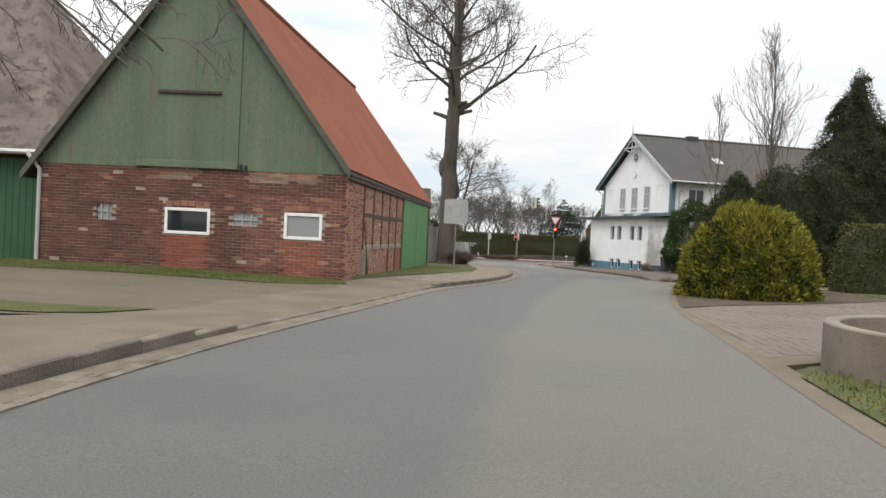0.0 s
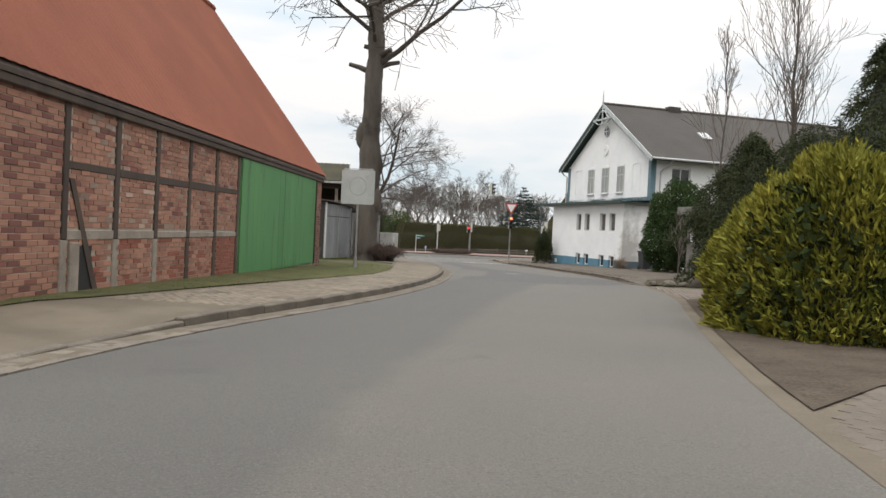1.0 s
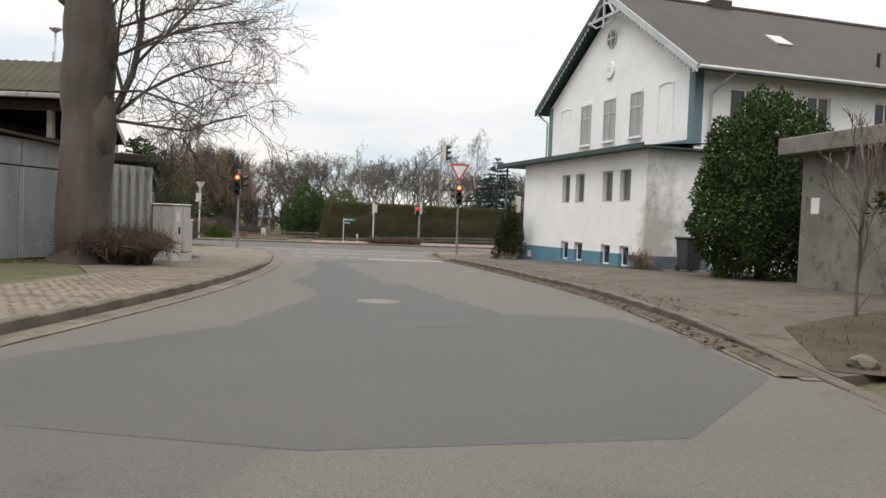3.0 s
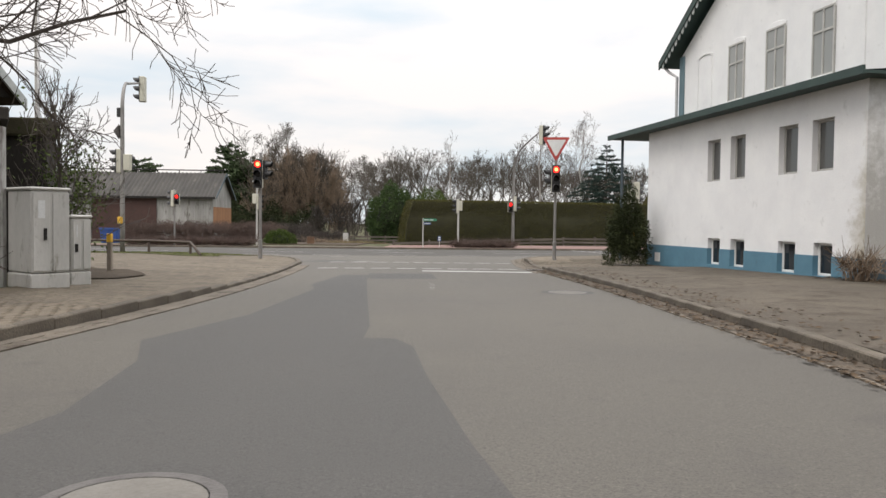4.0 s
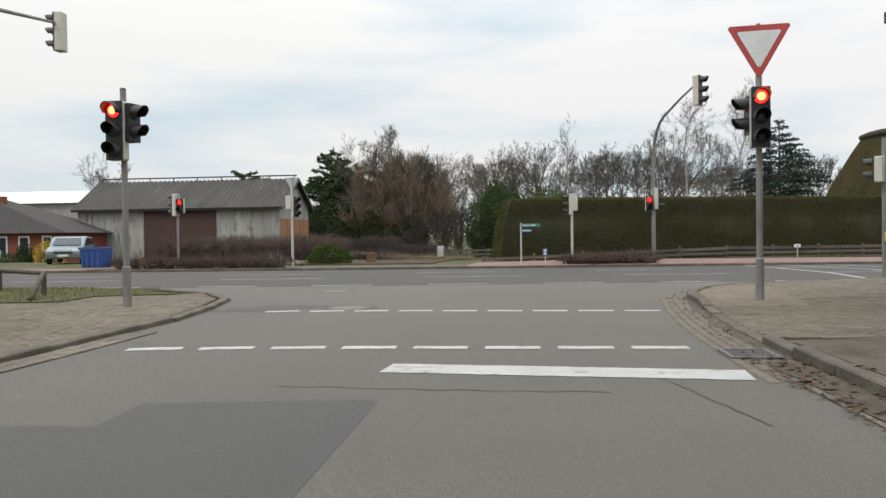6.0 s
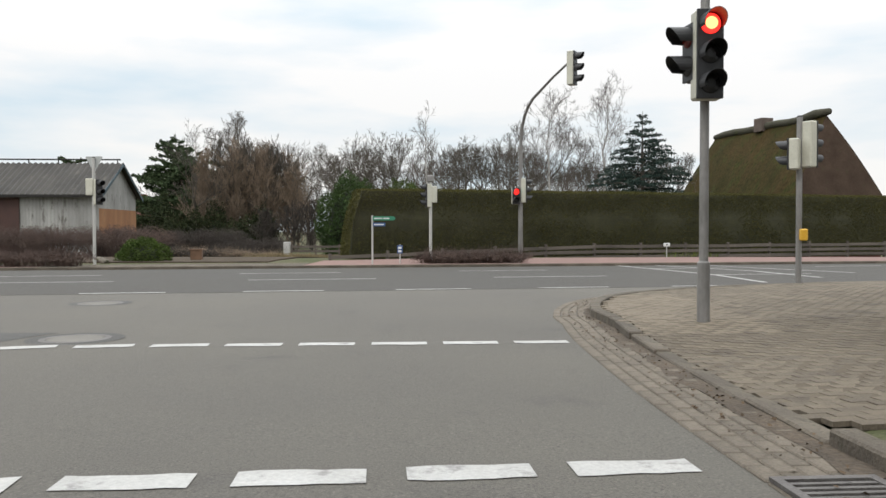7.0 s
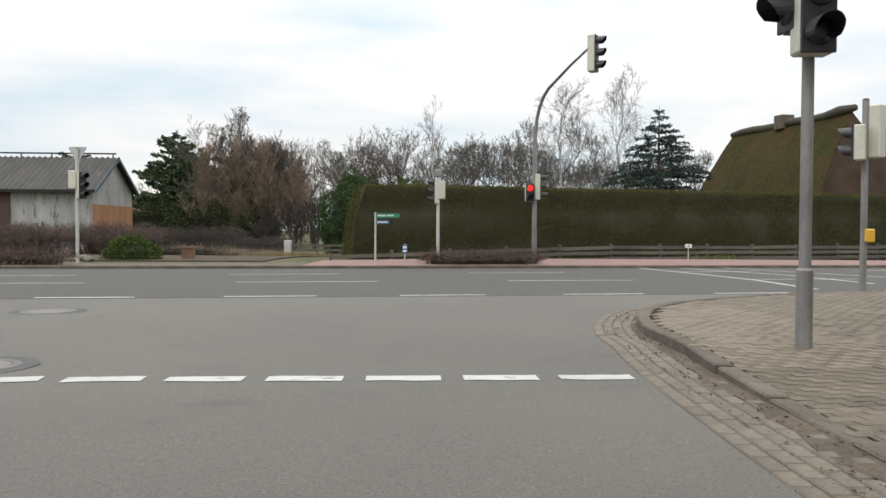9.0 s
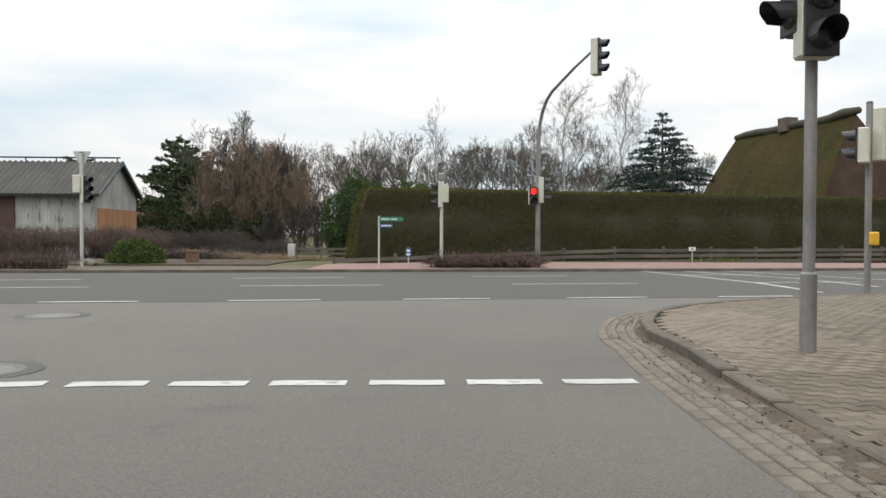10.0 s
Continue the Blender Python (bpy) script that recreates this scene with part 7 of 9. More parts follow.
fir_mass("dark_fir", "broad dark evergreen beside the driveway", 18.0, 46.6, 5.9, [(0.02, 2.0), (0.3, 2.4), (0.55, 2.2), (0.8, 1.3), (1.0, 0.15)], 97, M_FIR, 17000, 0.13, 50)
bare_tree("bare_shrub", "thin bare shrub before the garage", 14.6, 50.2, land(14.6, 50.2), 2.5, 0.025, 98, limbs=14, first=0.05, reach=0.5, levels=3, kids=(3, 4), limb_el=60, minr=0.005, angle=28, up=0.4, mat=M_TWIGPALE, tmat=M_TWIGPALE, category="bush")
fir_mass("tall_fir", "tall dark fir behind the hedge", 22.8, 49.0, 11.4, [(0.03, 2.7), (0.3, 2.7), (0.55, 2.3), (0.75, 1.3), (0.9, 0.5), (1.0, 0.05)], 93, M_FIR, 16000, 0.19, 60)
fir_mass("tall_fir", "tall dark fir behind the hedge", 27.0, 51.0, 12.0, [(0.03, 3.4), (0.35, 3.2), (0.6, 2.4), (0.85, 0.9), (1.0, 0.05)], 94, M_FIR, 16000, 0.20, 60)
fir_mass("low_fir", "dark evergreen beside the house yard", 20.4, 47.2, 6.2, [(0.03, 2.2), (0.4, 2.3), (0.7, 1.9), (0.9, 1.0), (1.0, 0.2)], 95, M_FIR, 15000, 0.15, 50)
bare_tree("garden_tree", "bare many-stemmed tree above the evergreens", 18.6, 49.3, land(18.6, 49.3), 12.6, 0.14, 51, limbs=26, first=0.30, reach=0.31, levels=3, kids=(4, 6), limb_el=68, minr=0.008, angle=24, mat=M_TWIGPALE, up=0.5, limb_r=0.4)
bare_tree("garden_tree", "slim bare tree above the evergreens", 15.2, 47.8, land(15.2, 47.8), 9.2, 0.07, 52, limbs=16, first=0.35, reach=0.28, levels=3, kids=(3, 5), limb_el=62, minr=0.008, angle=24, mat=M_TWIGPALE, up=0.45)
bare_tree("shrub", "brown bare shrub beside the roof", 20.9, 56.5, land(20.9, 56.5), 6.4, 0.08, 53, limbs=24, first=0.10, reach=0.36, levels=3, kids=(4, 5), limb_el=62, minr=0.008, angle=26, mat=M_BROWNTWIG, up=0.4, category="bush")
# laurel by the house
zb = land(18.0, 60.6)
t = thing("laurel_bush", "glossy dark evergreen laurel before the house", "bush", 18.12, 60.4, zb + 2.05)
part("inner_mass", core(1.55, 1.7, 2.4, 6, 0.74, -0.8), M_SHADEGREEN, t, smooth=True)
leaf_part("leaves", bush_leaves(41, 1.72, 1.88, 2.65, 42000, 0.105, 0.26, -0.82, 0.1, 0.35), M_LAUREL, t, "glossy leaves")
g = Geo()
for a in range(6):
    g.tube([(0.1 * math.cos(a), 0.1 * math.sin(a), -2.15), (0.6 * math.cos(a), 0.6 * math.sin(a), 0.6)], [0.05, 0.03], 6)
part("stems", g, M_BARK, t)
# dark bush at the house's far corner
t = thing("evergreen_bush", "dark loose evergreen at the house corner", "bush", 13.3, 74.0, land(13.3, 74.0) + 0.65)
part("inner_mass", core(0.32, 0.32, 1.05, 8, 0.6, -0.5), M_SHADEGREEN, t, smooth=True)
leaf_part("leaves", bush_leaves(43, 0.56, 0.55, 1.40, 16000, 0.08, 0.5, -0.45, -0.2, 0.5, 0.12, 0.35), M_FIR, t)
# round evergreens beyond the hedge's end, and the green bush opposite
for k, (x, y, w, h, n, mat, label) in enumerate(((-0.6, 124.2, 2.45, 5.6, 30000, M_LAUREL, "round dark evergreen beyond the hedge's end"), (2.9, 125.4, 2.4, 5.3, 22000, M_BOXBUSH, "olive green evergreen behind the hedge"))):
    t = thing("evergreen_bush", label, "bush", x, y, land(x, y) + 0.42 * h, 0, "evergreens by the hedge")
    part("inner_mass", core(w * 0.86, w * 0.8, h * 0.5, 9 + k, 0.8, -0.75), M_SHADEGREEN, t, smooth=True)
    leaf_part("leaves", bush_leaves(44 + 90 * k, w, w * 0.95, h * 0.58, n, 0.13, 0.30, -0.75, 0, 0.35, 0.1), mat, t)
t = thing("green_bush", "bright green rounded bush by the kerb", "bush", -4.35, 98.5, land(-4.35, 98.5))
part("inner_mass", core(0.85, 0.7, 0.72, 10, 0.8, -0.2), M_SHADEGREEN, t, smooth=True)
leaf_part("leaves", bush_leaves(45, 1.0, 0.8, 0.86, 9000, 0.07, 0.20, -0.2, 0, 0.3), M_BOXBUSH, t)
# pines at the edge of the wood
for k, (x, y, h, r, base) in enumerate(((-34.0, 176.0, 15.0, 5.0, 0.16), (-29.6, 172.0, 12.6, 4.2, 0.15), (-37.0, 178.0, 11.4, 4.4, 0.08), (-26.8, 174.0, 11.6, 3.8, 0.20), (-32.0, 173.0, 13.2, 4.4, 0.12), (-57.6, 193.0, 14.0, 4.6, 0.3))):
    conifer("pine_tree", "dark ragged pine at the edge of the wood", x, y, -2.4, h, r, 100 + k, M_PINE, tiers=15, per=8, size=0.46, dens=50, droop=-0.1, base=base, taper=0.38, group="pines", rough=1.2, ragged=0.05)
conifer("dark_spruce", "small dark spruce among the brown trees", -24.6, 160.5, -2.4, 10.0, 1.9, 109, M_PINE, tiers=18, per=8, size=0.32, dens=50, droop=0.15, base=0.1, taper=0.8, rough=1.1, ragged=0.04)
# bare brown grove before the wood
for k in range(13):
    x = -23.4 + 0.84 * k
    h = (10.6, 11.6, 10.4, 11.4, 11.0, 12.0, 10.8, 11.4, 10.8, 11.2, 10.4, 9.6, 8.4)[k]
    bare_tree("brown_shrub", "tall brown bare undergrowth", x, 157.5 + 2.2 * (k % 4), -2.4, h, 0.10, 120 + k, limbs=64, first=0.04, reach=0.42, levels=4, kids=(3, 4), limb_el=60, minr=0.013, angle=28, mat=M_WOODTWIG if k % 4 == 1 else M_BROWNTWIG, tmat=M_BROWNTWIG, group="undergrowth", up=0.45, category="bush")
fork_tree("wood_tree", "tall bare tree above the undergrowth", -23.0, 168.0, -2.4, 18.4, 0.30, 141, levels=6, first=0.36, spread=24, group="far wood", mat=M_WOODTWIG, minr=0.017, lift=0.16)
fork_tree("wood_tree", "bare tree beside the pines", -33.0, 187.0, -2.4, 19.5, 0.34, 142, levels=6, first=0.22, spread=29, group="far wood", mat=M_WOODTWIG, minr=0.019)
fork_tree("wood_tree", "bare tree behind the pines", -41.0, 188.0, -2.4, 12.6, 0.3, 144, levels=6, first=0.2, spread=30, group="far wood", mat=M_WOODTWIG, minr=0.019)
fork_tree("wood_tree", "bare tree behind the brown undergrowth", -28.0, 182.0, -2.4, 17.0, 0.30, 145, levels=6, first=0.22, spread=28, group="far wood", mat=M_WOODTWIG, minr=0.018)
fork_tree("wood_tree", "round bare tree behind the hall", -52.0, 150.0, -2.4, 14.0, 0.3, 143, levels=6, first=0.2, spread=30, group="far wood", mat=M_WOODTWIG, minr=0.016)
for k in range(9):
    t = thing("evergreen_bush", "dark ivy-grown evergreen under the bare trees", "bush", -29.5 + 1.75 * k, 151.0 + 1.3 * (k % 3), -2.4, 0, "dark understorey")
    w, h = 1.6 + 0.4 * (k % 2), 3.8 + 0.9 * (k % 3) - 0.16 * k
    part("inner_mass", core(w * 0.85, w * 0.8, h * 0.85, 50 + k, 0.75, -0.2), M_SHADEGREEN, t, smooth=True)
    leaf_part("leaves", bush_leaves(250 + k, w, w * 0.95, h, 4200, 0.24, 0.4, -0.2, 0.0, 0.5, 0.12), M_UNDER, t)
# low growth along the edge, and a dark thicket under the far trees
for k in range(7):
    twig_bush("low_shrub", "low brown shrub before the undergrowth", -10.6 + 1.1 * k, 113.0 + 0.5 * (k % 3), land(-6, 113), 1.0, 0.8, 0.75 - 0.06 * k, 210 + k, 150, mat=M_DKTWIG if k % 2 else M_BROWNTWIG, group="bed shrubs")
for k in range(5):
    twig_bush("thicket", "dense dark brown bare thicket at the wood's edge", -13.6 + 1.7 * k, 122.5 + 0.7 * (k % 3), land(-9, 122), 1.7, 1.3, 1.9 + 0.3 * (k % 3) - 0.2 * k, 230 + k, 420, mat=M_DKTWIG, group="thicket")
for k in range(8):
    bare_tree("thicket", "dark thicket under the far trees", -13.0 + 2.3 * k, 146.0 + 1.6 * (k % 2), -2.4, 3.9 + 0.5 * (k % 3), 0.06, 240 + k, limbs=40, first=0.03, reach=0.55, levels=3, kids=(4, 5), limb_el=48, minr=0.016, angle=34, mat=M_DKTWIG, tmat=M_DKTWIG, group="thicket", up=0.3, category="bush")
# plank fence of the path into the wood
pf = thing("path_fence", "low grey plank fence beside the path into the wood", "fence", -4.2, 121.0, land(-4.2, 121.0), 4)
for k in range(4):
    g = Geo()
    g.box(k * 1.6 - 0.06, k * 1.6 + 0.06, 0.0, 0.1, -0.3, 0.95)
    part("post", g, M_FENCE, pf, bevel=0.008)
    for z in (0.2, 0.5, 0.8):
        g = Geo()
        g.box(k * 1.6 + 0.004, k * 1.6 + 1.596, -0.034, -0.002, z - 0.07, z + 0.07)
        part("rail", g, M_FENCE, pf)
# beds of twigs along the kerbs
for k in range(5):
    twig_bush("low_shrub", "low clipped brown shrub along the kerb", 6.95 + 0.72 * k, main_far(6.95) + 0.95 + 0.18 * k, land(8, 97.5), 0.55, 0.5, 0.38, 130 + k, 130, mat=M_BRAMBLE, group="kerb shrubs")
for k in range(8):
    twig_bush("low_shrub", "low brown shrub along the far kerb", -11.2 + 0.85 * k, main_far(-11.2 + 0.85 * k) + 1.5, land(-8.0, 94.5), 0.7, 0.6, 0.5, 140 + k, 110, mat=M_BRAMBLE, group="kerb shrubs")
for k in range(5):
    twig_bush("bramble", "brown bare bramble thicket before the shed", -15.6 + 1.9 * k, 104.5 + (k % 2) * 1.5 + 0.3 * k, land(-13, 105), 1.6, 1.3, 1.45, 150 + k, 320, mat=M_BRAMBLE, group="brambles")
twig_bush("round_shrub", "dense brown twiggy shrub beside the tree", 2.36, 57.75, land(2.36, 57.75) - 0.02, 0.92, 0.9, 0.80, 160, 720, mat=M_BRAMBLE)
cs = bare_tree("climbing_shrub", "thin shrub with young green leaves behind the cabinet", 2.2, 61.9, land(2.2, 61.9), 3.1, 0.03, 161, limbs=30, first=0.1, reach=0.45, levels=3, kids=(3, 5), limb_el=58, minr=0.005, angle=30, category="bush")
rs = np.random.RandomState(162)
low_p = rs.normal(0, 1, (1500, 3)) * np.array([0.22, 0.3, 0.40]) + np.array([0.12, 0.3, 1.45])
high_p = rs.normal(0, 1, (260, 3)) * np.array([0.28, 0.36, 0.42]) + np.array([-0.05, 0.05, 2.1])
high_p += rs.normal(0, 0.05, high_p.shape)
leaf_part("leaves", leaf_quads(rs, np.concatenate([low_p, high_p]), np.tile([0.0, 0.0, 0.4], (1760, 1)), 0.065, 0.0, 0.6, 1.0), M_YOUNGLEAF, cs, "young green leaves")
# overhanging twigs before the barn's gable
yt = bare_tree("yard_tree", "bare tree overhanging the yard", -9.6, 20.2, land(-9.6, 20.2), 9.5, 0.2, 170, limbs=12, first=0.5, reach=0.40, levels=3, kids=(3, 4), limb_el=25, minr=0.006, angle=44, up=0.0)
rs = np.random.RandomState(77)
for a, z, L, el in ((2, 6.6, 6.4, 0), (-5, 6.2, 6.0, -3), (-12, 6.9, 5.6, 0), (7, 7.1, 6.6, -2), (-2, 5.6, 4.6, -4), (0, 7.4, 7.2, -2), (14, 6.0, 5.0, -2)):
    d = Vector((math.cos(radians(a)) * math.cos(radians(el)), math.sin(radians(a)) * math.cos(radians(el)), math.sin(radians(el))))
    bough = Geo()
    grow(bough, rs, Vector((0.0, 0, z)), d, L, 0.05, 1, 4, (4, 6), 46, 0.38, -0.06, 0.20, 5, 0.006, 0.16)
    part("hanging_bough", bough, M_TWIG, yt, "bough of fine hanging twigs")

# ---- sheds beside the barn ----
M_DKWOOD = surface("dark_shed_boards", (0.026, 0.022, 0.019), (0.049, 0.042, 0.036), 1.5, 0.9, 0.4, 40, c3=(0.072, 0.065, 0.058), spots=0.66, island=0.2, vary=0.25, stretch=(1, 1, 0.15))
M_GREYDOOR = surface("peeling_grey_door", (0.20, 0.21, 0.21), (0.30, 0.31, 0.31), 1.8, 0.8, 0.3, 40, c3=(0.42, 0.43, 0.42), spots=0.6, stretch=(1, 1, 0.4))
M_MOSS = surface("mossy_roof_tile", (0.038, 0.034, 0.020), (0.059, 0.052, 0.027), 1.2, 0.95, 0.6, 30, c3=(0.042, 0.045, 0.017), spots=0.55, island=0.2)
M_SHEET = surface("pale_corrugated_sheet", (0.20, 0.195, 0.185), (0.33, 0.325, 0.31), 0.9, 0.7, 0.2, 40, c3=(0.12, 0.11, 0.10), spots=0.54, stretch=(1, 1, 0.3))
M_SHEETPALE = surface("weathered_zinc_sheet", (0.25, 0.245, 0.235), (0.38, 0.375, 0.36), 0.9, 0.65, 0.2, 40, c3=(0.14, 0.125, 0.11), spots=0.58, stretch=(1, 1, 0.3))
M_ASBESTOS = surface("grey_fibre_cement_sheet", (0.034, 0.031, 0.028), (0.062, 0.057, 0.051), 0.8, 0.9, 0.4, 40, c3=(0.090, 0.082, 0.070), spots=0.58, stretch=(1, 0.3, 0.3))
M_REDDOOR = surface("dark_red_brown_door", (0.045, 0.022, 0.018), (0.065, 0.032, 0.026), 1.5, 0.8, 0.2, 40)
M_RUST = surface("orange_boards", (0.22, 0.10, 0.045), (0.30, 0.15, 0.07), 1.5, 0.9, 0.3, 40, c3=(0.16, 0.10, 0.07), stretch=(1, 1, 0.2))
M_THATCH = surface("mossy_thatch", (0.027, 0.024, 0.008), (0.047, 0.032, 0.013), 0.55, 0.95, 1.0, 9, c3=(0.032, 0.034, 0.010), spots=0.50, grain=0.5, stretch=(1, 1, 0.3))
M_THATCHBROWN = surface("brown_thatch", (0.040, 0.027, 0.020), (0.062, 0.043, 0.031), 1.1, 0.95, 0.9, 22, c3=(0.050, 0.045, 0.026), spots=0.58, grain=0.35)
M_THATCHCAP = surface("mossy_ridge_cap", (0.052, 0.050, 0.038), (0.075, 0.071, 0.054), 1.2, 0.95, 0.8, 22, c3=(0.055, 0.062, 0.030), spots=0.55, grain=0.3)
for reed in (M_THATCH, M_THATCHBROWN, M_THATCHCAP):
    reed.node_tree.nodes["Principled BSDF"].inputs["Specular IOR Level"].default_value = 0.08

shed_ang = 74.8
shed = thing("shed", "long dark board shed with mossy roof and grey door", "shed", -2.55, 47.0, -0.62, shed_ang)
# local x runs along the front, local y back from the lane
g = Geo()
g.box(0.0, 13.2, 0.06, 0.16, -0.2, 2.72)
g.box(0.0, 0.1, 0.16, 4.6, -0.2, 2.72)
g.box(13.1, 13.2, 0.16, 4.6, -0.2, 2.72)
g.box(0.1, 13.1, 4.5, 4.6, -0.2, 2.72)
part("frame_wall", g, M_DARK, shed)
x = 0.0
while x < 9.15:
    w = rnd.choice((0.16, 0.18, 0.2))
    g = Geo()
    g.box(x + 0.006, min(x + w, 9.2) - 0.006, 0.015 + rnd.uniform(0, 0.015), 0.058, -0.05 + rnd.uniform(0, 0.06), 2.70)
    part("board", g, M_DKWOOD, shed)
    x += w
g = Geo()
g.box(9.2, 9.36, -0.02, 0.06, -0.05, 2.66)
part("door_post", g, M_WHITE, shed, "white painted door post", bevel=0.01)
for a, b in ((9.40, 11.0), (11.02, 12.7)):
    g = Geo()
    g.box(a, b, 0.0, 0.055, 0.02, 2.0)
    d = part("door", g, M_GREYDOOR, shed, "peeling grey sheet door", bevel=0.008)
    g = Geo()
    g.box(a, b, -0.004, 0.055, 2.03, 2.60)
    part("upper_panel", g, M_GREYDOOR, shed, bevel=0.008)
    g = Geo()
    g.box(a, a + 0.05, -0.02, 0.0, 0.05, 1.98)
    part("door_ledge", g, M_ZINC, d)
    g = Geo()
    g.box(b - 0.05, b, -0.02, 0.0, 0.05, 1.98)
    part("door_ledge", g, M_ZINC, d)
g = Geo()
g.box(12.7, 12.78, -0.03, 0.06, -0.1, 2.62)
part("corner_post", g, M_ZINC, shed)
g = Geo()
g.box(-0.1, 9.3, -0.14, 0.10, 2.70, 2.76)
g.add([(9.3, -0.14, 2.76), (12.9, -0.14, 2.60), (12.9, 0.1, 2.60), (9.3, 0.1, 2.76), (9.3, -0.14, 2.70), (12.9, -0.14, 2.54), (12.9, 0.1, 2.54), (9.3, 0.1, 2.70)],
      [(0, 1, 2, 3), (7, 6, 5, 4), (0, 4, 5, 1), (1, 5, 6, 2), (2, 6, 7, 3), (3, 7, 4, 0)])
part("lean_to_edge", g, M_TIMBER, shed, bevel=0.006)
g = Geo()
g.add([(-0.1, 0.1, 2.74), (13.3, 0.1, 2.56), (13.3, 4.7, 2.62), (-0.1, 4.7, 2.80), (-0.1, 0.1, 2.66), (13.3, 0.1, 2.48), (13.3, 4.7, 2.54), (-0.1, 4.7, 2.72)],
      [(0, 1, 2, 3), (7, 6, 5, 4), (0, 4, 5, 1), (1, 5, 6, 2), (2, 6, 7, 3), (3, 7, 4, 0)])
part("roof", g, M_FELT, shed, "flat felted roof")
g = Geo()
g.box(2.3, 3.3, 0.0, 0.012, 1.2, 2.4)
part("dark_hatch", g, M_DARK, shed)

# low building behind the shed; its mossy roof ends in an open gable beside the oak
bs = thing("outbuilding", "old outbuilding with a mossy tiled roof and pale verge boards", "shed", 0.0, 59.5, -0.75, -3)
g = Geo()
g.box(-12.0, -1.7, 0.35, 0.5, -0.2, 4.0)
g.box(-1.85, -1.7, 0.5, 4.0, -0.2, 3.4)
g.box(-12.0, -11.85, 0.5, 4.0, -0.2, 3.4)
g.box(-11.85, -1.85, 3.85, 4.0, -0.2, 3.4)
part("wall", g, M_DKWOOD, bs)
# boarded gable under the overhang
g = Geo()
g.add([(0.34, 0.5, 3.27), (0.05, 4.3, 3.27), (0.24, 1.4, 4.82), (0.28, 0.5, 4.25)], [(0, 1, 2, 3)])
g.add([(0.26, 0.5, 3.27), (-0.03, 4.3, 3.27), (0.16, 1.4, 4.82), (0.20, 0.5, 4.25)], [(3, 2, 1, 0)])
part("gable_board", g, M_DKWOOD, bs, "dark boarded gable")
g = Geo()
g.add([(-12.4, -0.05, 4.00), (0.58, -0.05, 4.00), (0.42, 1.4, 4.93), (-12.4, 1.4, 4.93), (-12.4, 4.4, 3.27), (0.15, 4.4, 3.27), (-12.4, -0.05, 3.90), (0.58, -0.05, 3.90), (0.42, 1.4, 4.83), (-12.4, 1.4, 4.83), (-12.4, 4.4, 3.17), (0.15, 4.4, 3.17)],
      [(0, 1, 2, 3), (3, 2, 5, 4), (7, 6, 9, 8), (8, 9, 10, 11), (1, 7, 8, 2), (2, 8, 11, 5), (0, 3, 9, 6), (3, 4, 10, 9), (0, 6, 7, 1), (4, 5, 11, 10)])
bsr = part("roof", g, M_TIMBER, bs, "mossy tiled roof")
pitched("tiles", bsr, M_MOSS, (-12.45, -0.12, 4.01), (1, 0, 0), (0, 1, 0), 12.95, (1.52, 0.96), 6, 0.22, amp=0.014)
for (ya, za), (yb, zb2), xa, xb in (((-0.1, 3.97), (1.4, 4.95), 0.60, 0.44), ((1.4, 4.95), (4.45, 3.24), 0.44, 0.17)):
    g = Geo()
    g.add([(xa, ya, za - 0.14), (xb, yb, zb2 - 0.14), (xb, yb, zb2 + 0.05), (xa, ya, za + 0.05), (xa + 0.04, ya, za - 0.14), (xb + 0.04, yb, zb2 - 0.14), (xb + 0.04, yb, zb2 + 0.05), (xa + 0.04, ya, za + 0.05)],
          [(0, 1, 2, 3), (7, 6, 5, 4), (0, 4, 5, 1), (1, 5, 6, 2), (2, 6, 7, 3), (3, 7, 4, 0)])
    part("verge_board", g, M_BARGE, bs, "pale verge board")
g = Geo()
g.box(-12.4, 0.55, -0.16, -0.06, 3.85, 3.97)
part("rain_gutter", g, M_SHEETPALE, bs, "pale eave gutter", bevel=0.02)
g = Geo()
g.box(-12.4, 0.5, 0.30, 0.42, 3.60, 3.84)
part("eave_beam", g, M_TIMBER, bs, bevel=0.01)
g = Geo()
g.box(-0.1, 0.04, 0.3, 0.44, -0.2, 3.62)
part("post", g, M_TIMBERPALE, bs, "pale wooden post")
# yard lamp on a thin mast behind the sheds
ym = thing("yard_lamp", "thin grey mast with a floodlight head behind the sheds", "lamp", -6.84, 76.44, -1.2)
g = Geo()
g.tube([(0, 0, -0.2), (0, 0, 5.0), (0, 0, 9.45)], [0.075, 0.06, 0.045], 10)
part("pole", g, M_ZINC, ym, smooth=True)
g = Geo()
g.tube([(0, 0, 9.43), (0, 0, 9.55), (0, 0, 9.61), (0, 0, 9.67)], [0.07, 0.26, 0.27, 0.16], 14)
part("lamp_head", g, M_ZINC, ym, smooth=True)

fb = thing("flat_roofed_shed", "low dark board shed with a flat mossy roof behind the fence", "shed", 0.78, 64.0, -0.9, 10)
g = Geo()
g.box(-4.6, 0.0, 0.0, 0.12, -0.2, 2.75)
g.box(-0.12, 0.0, 0.12, 0.5, -0.2, 2.75)
part("wall", g, M_DKWOOD, fb)
g = Geo()
g.box(-4.7, 0.05, -0.12, 0.6, 2.75, 3.09)
part("roof", g, M_MOSS, fb, "flat mossy roof", bevel=0.03)
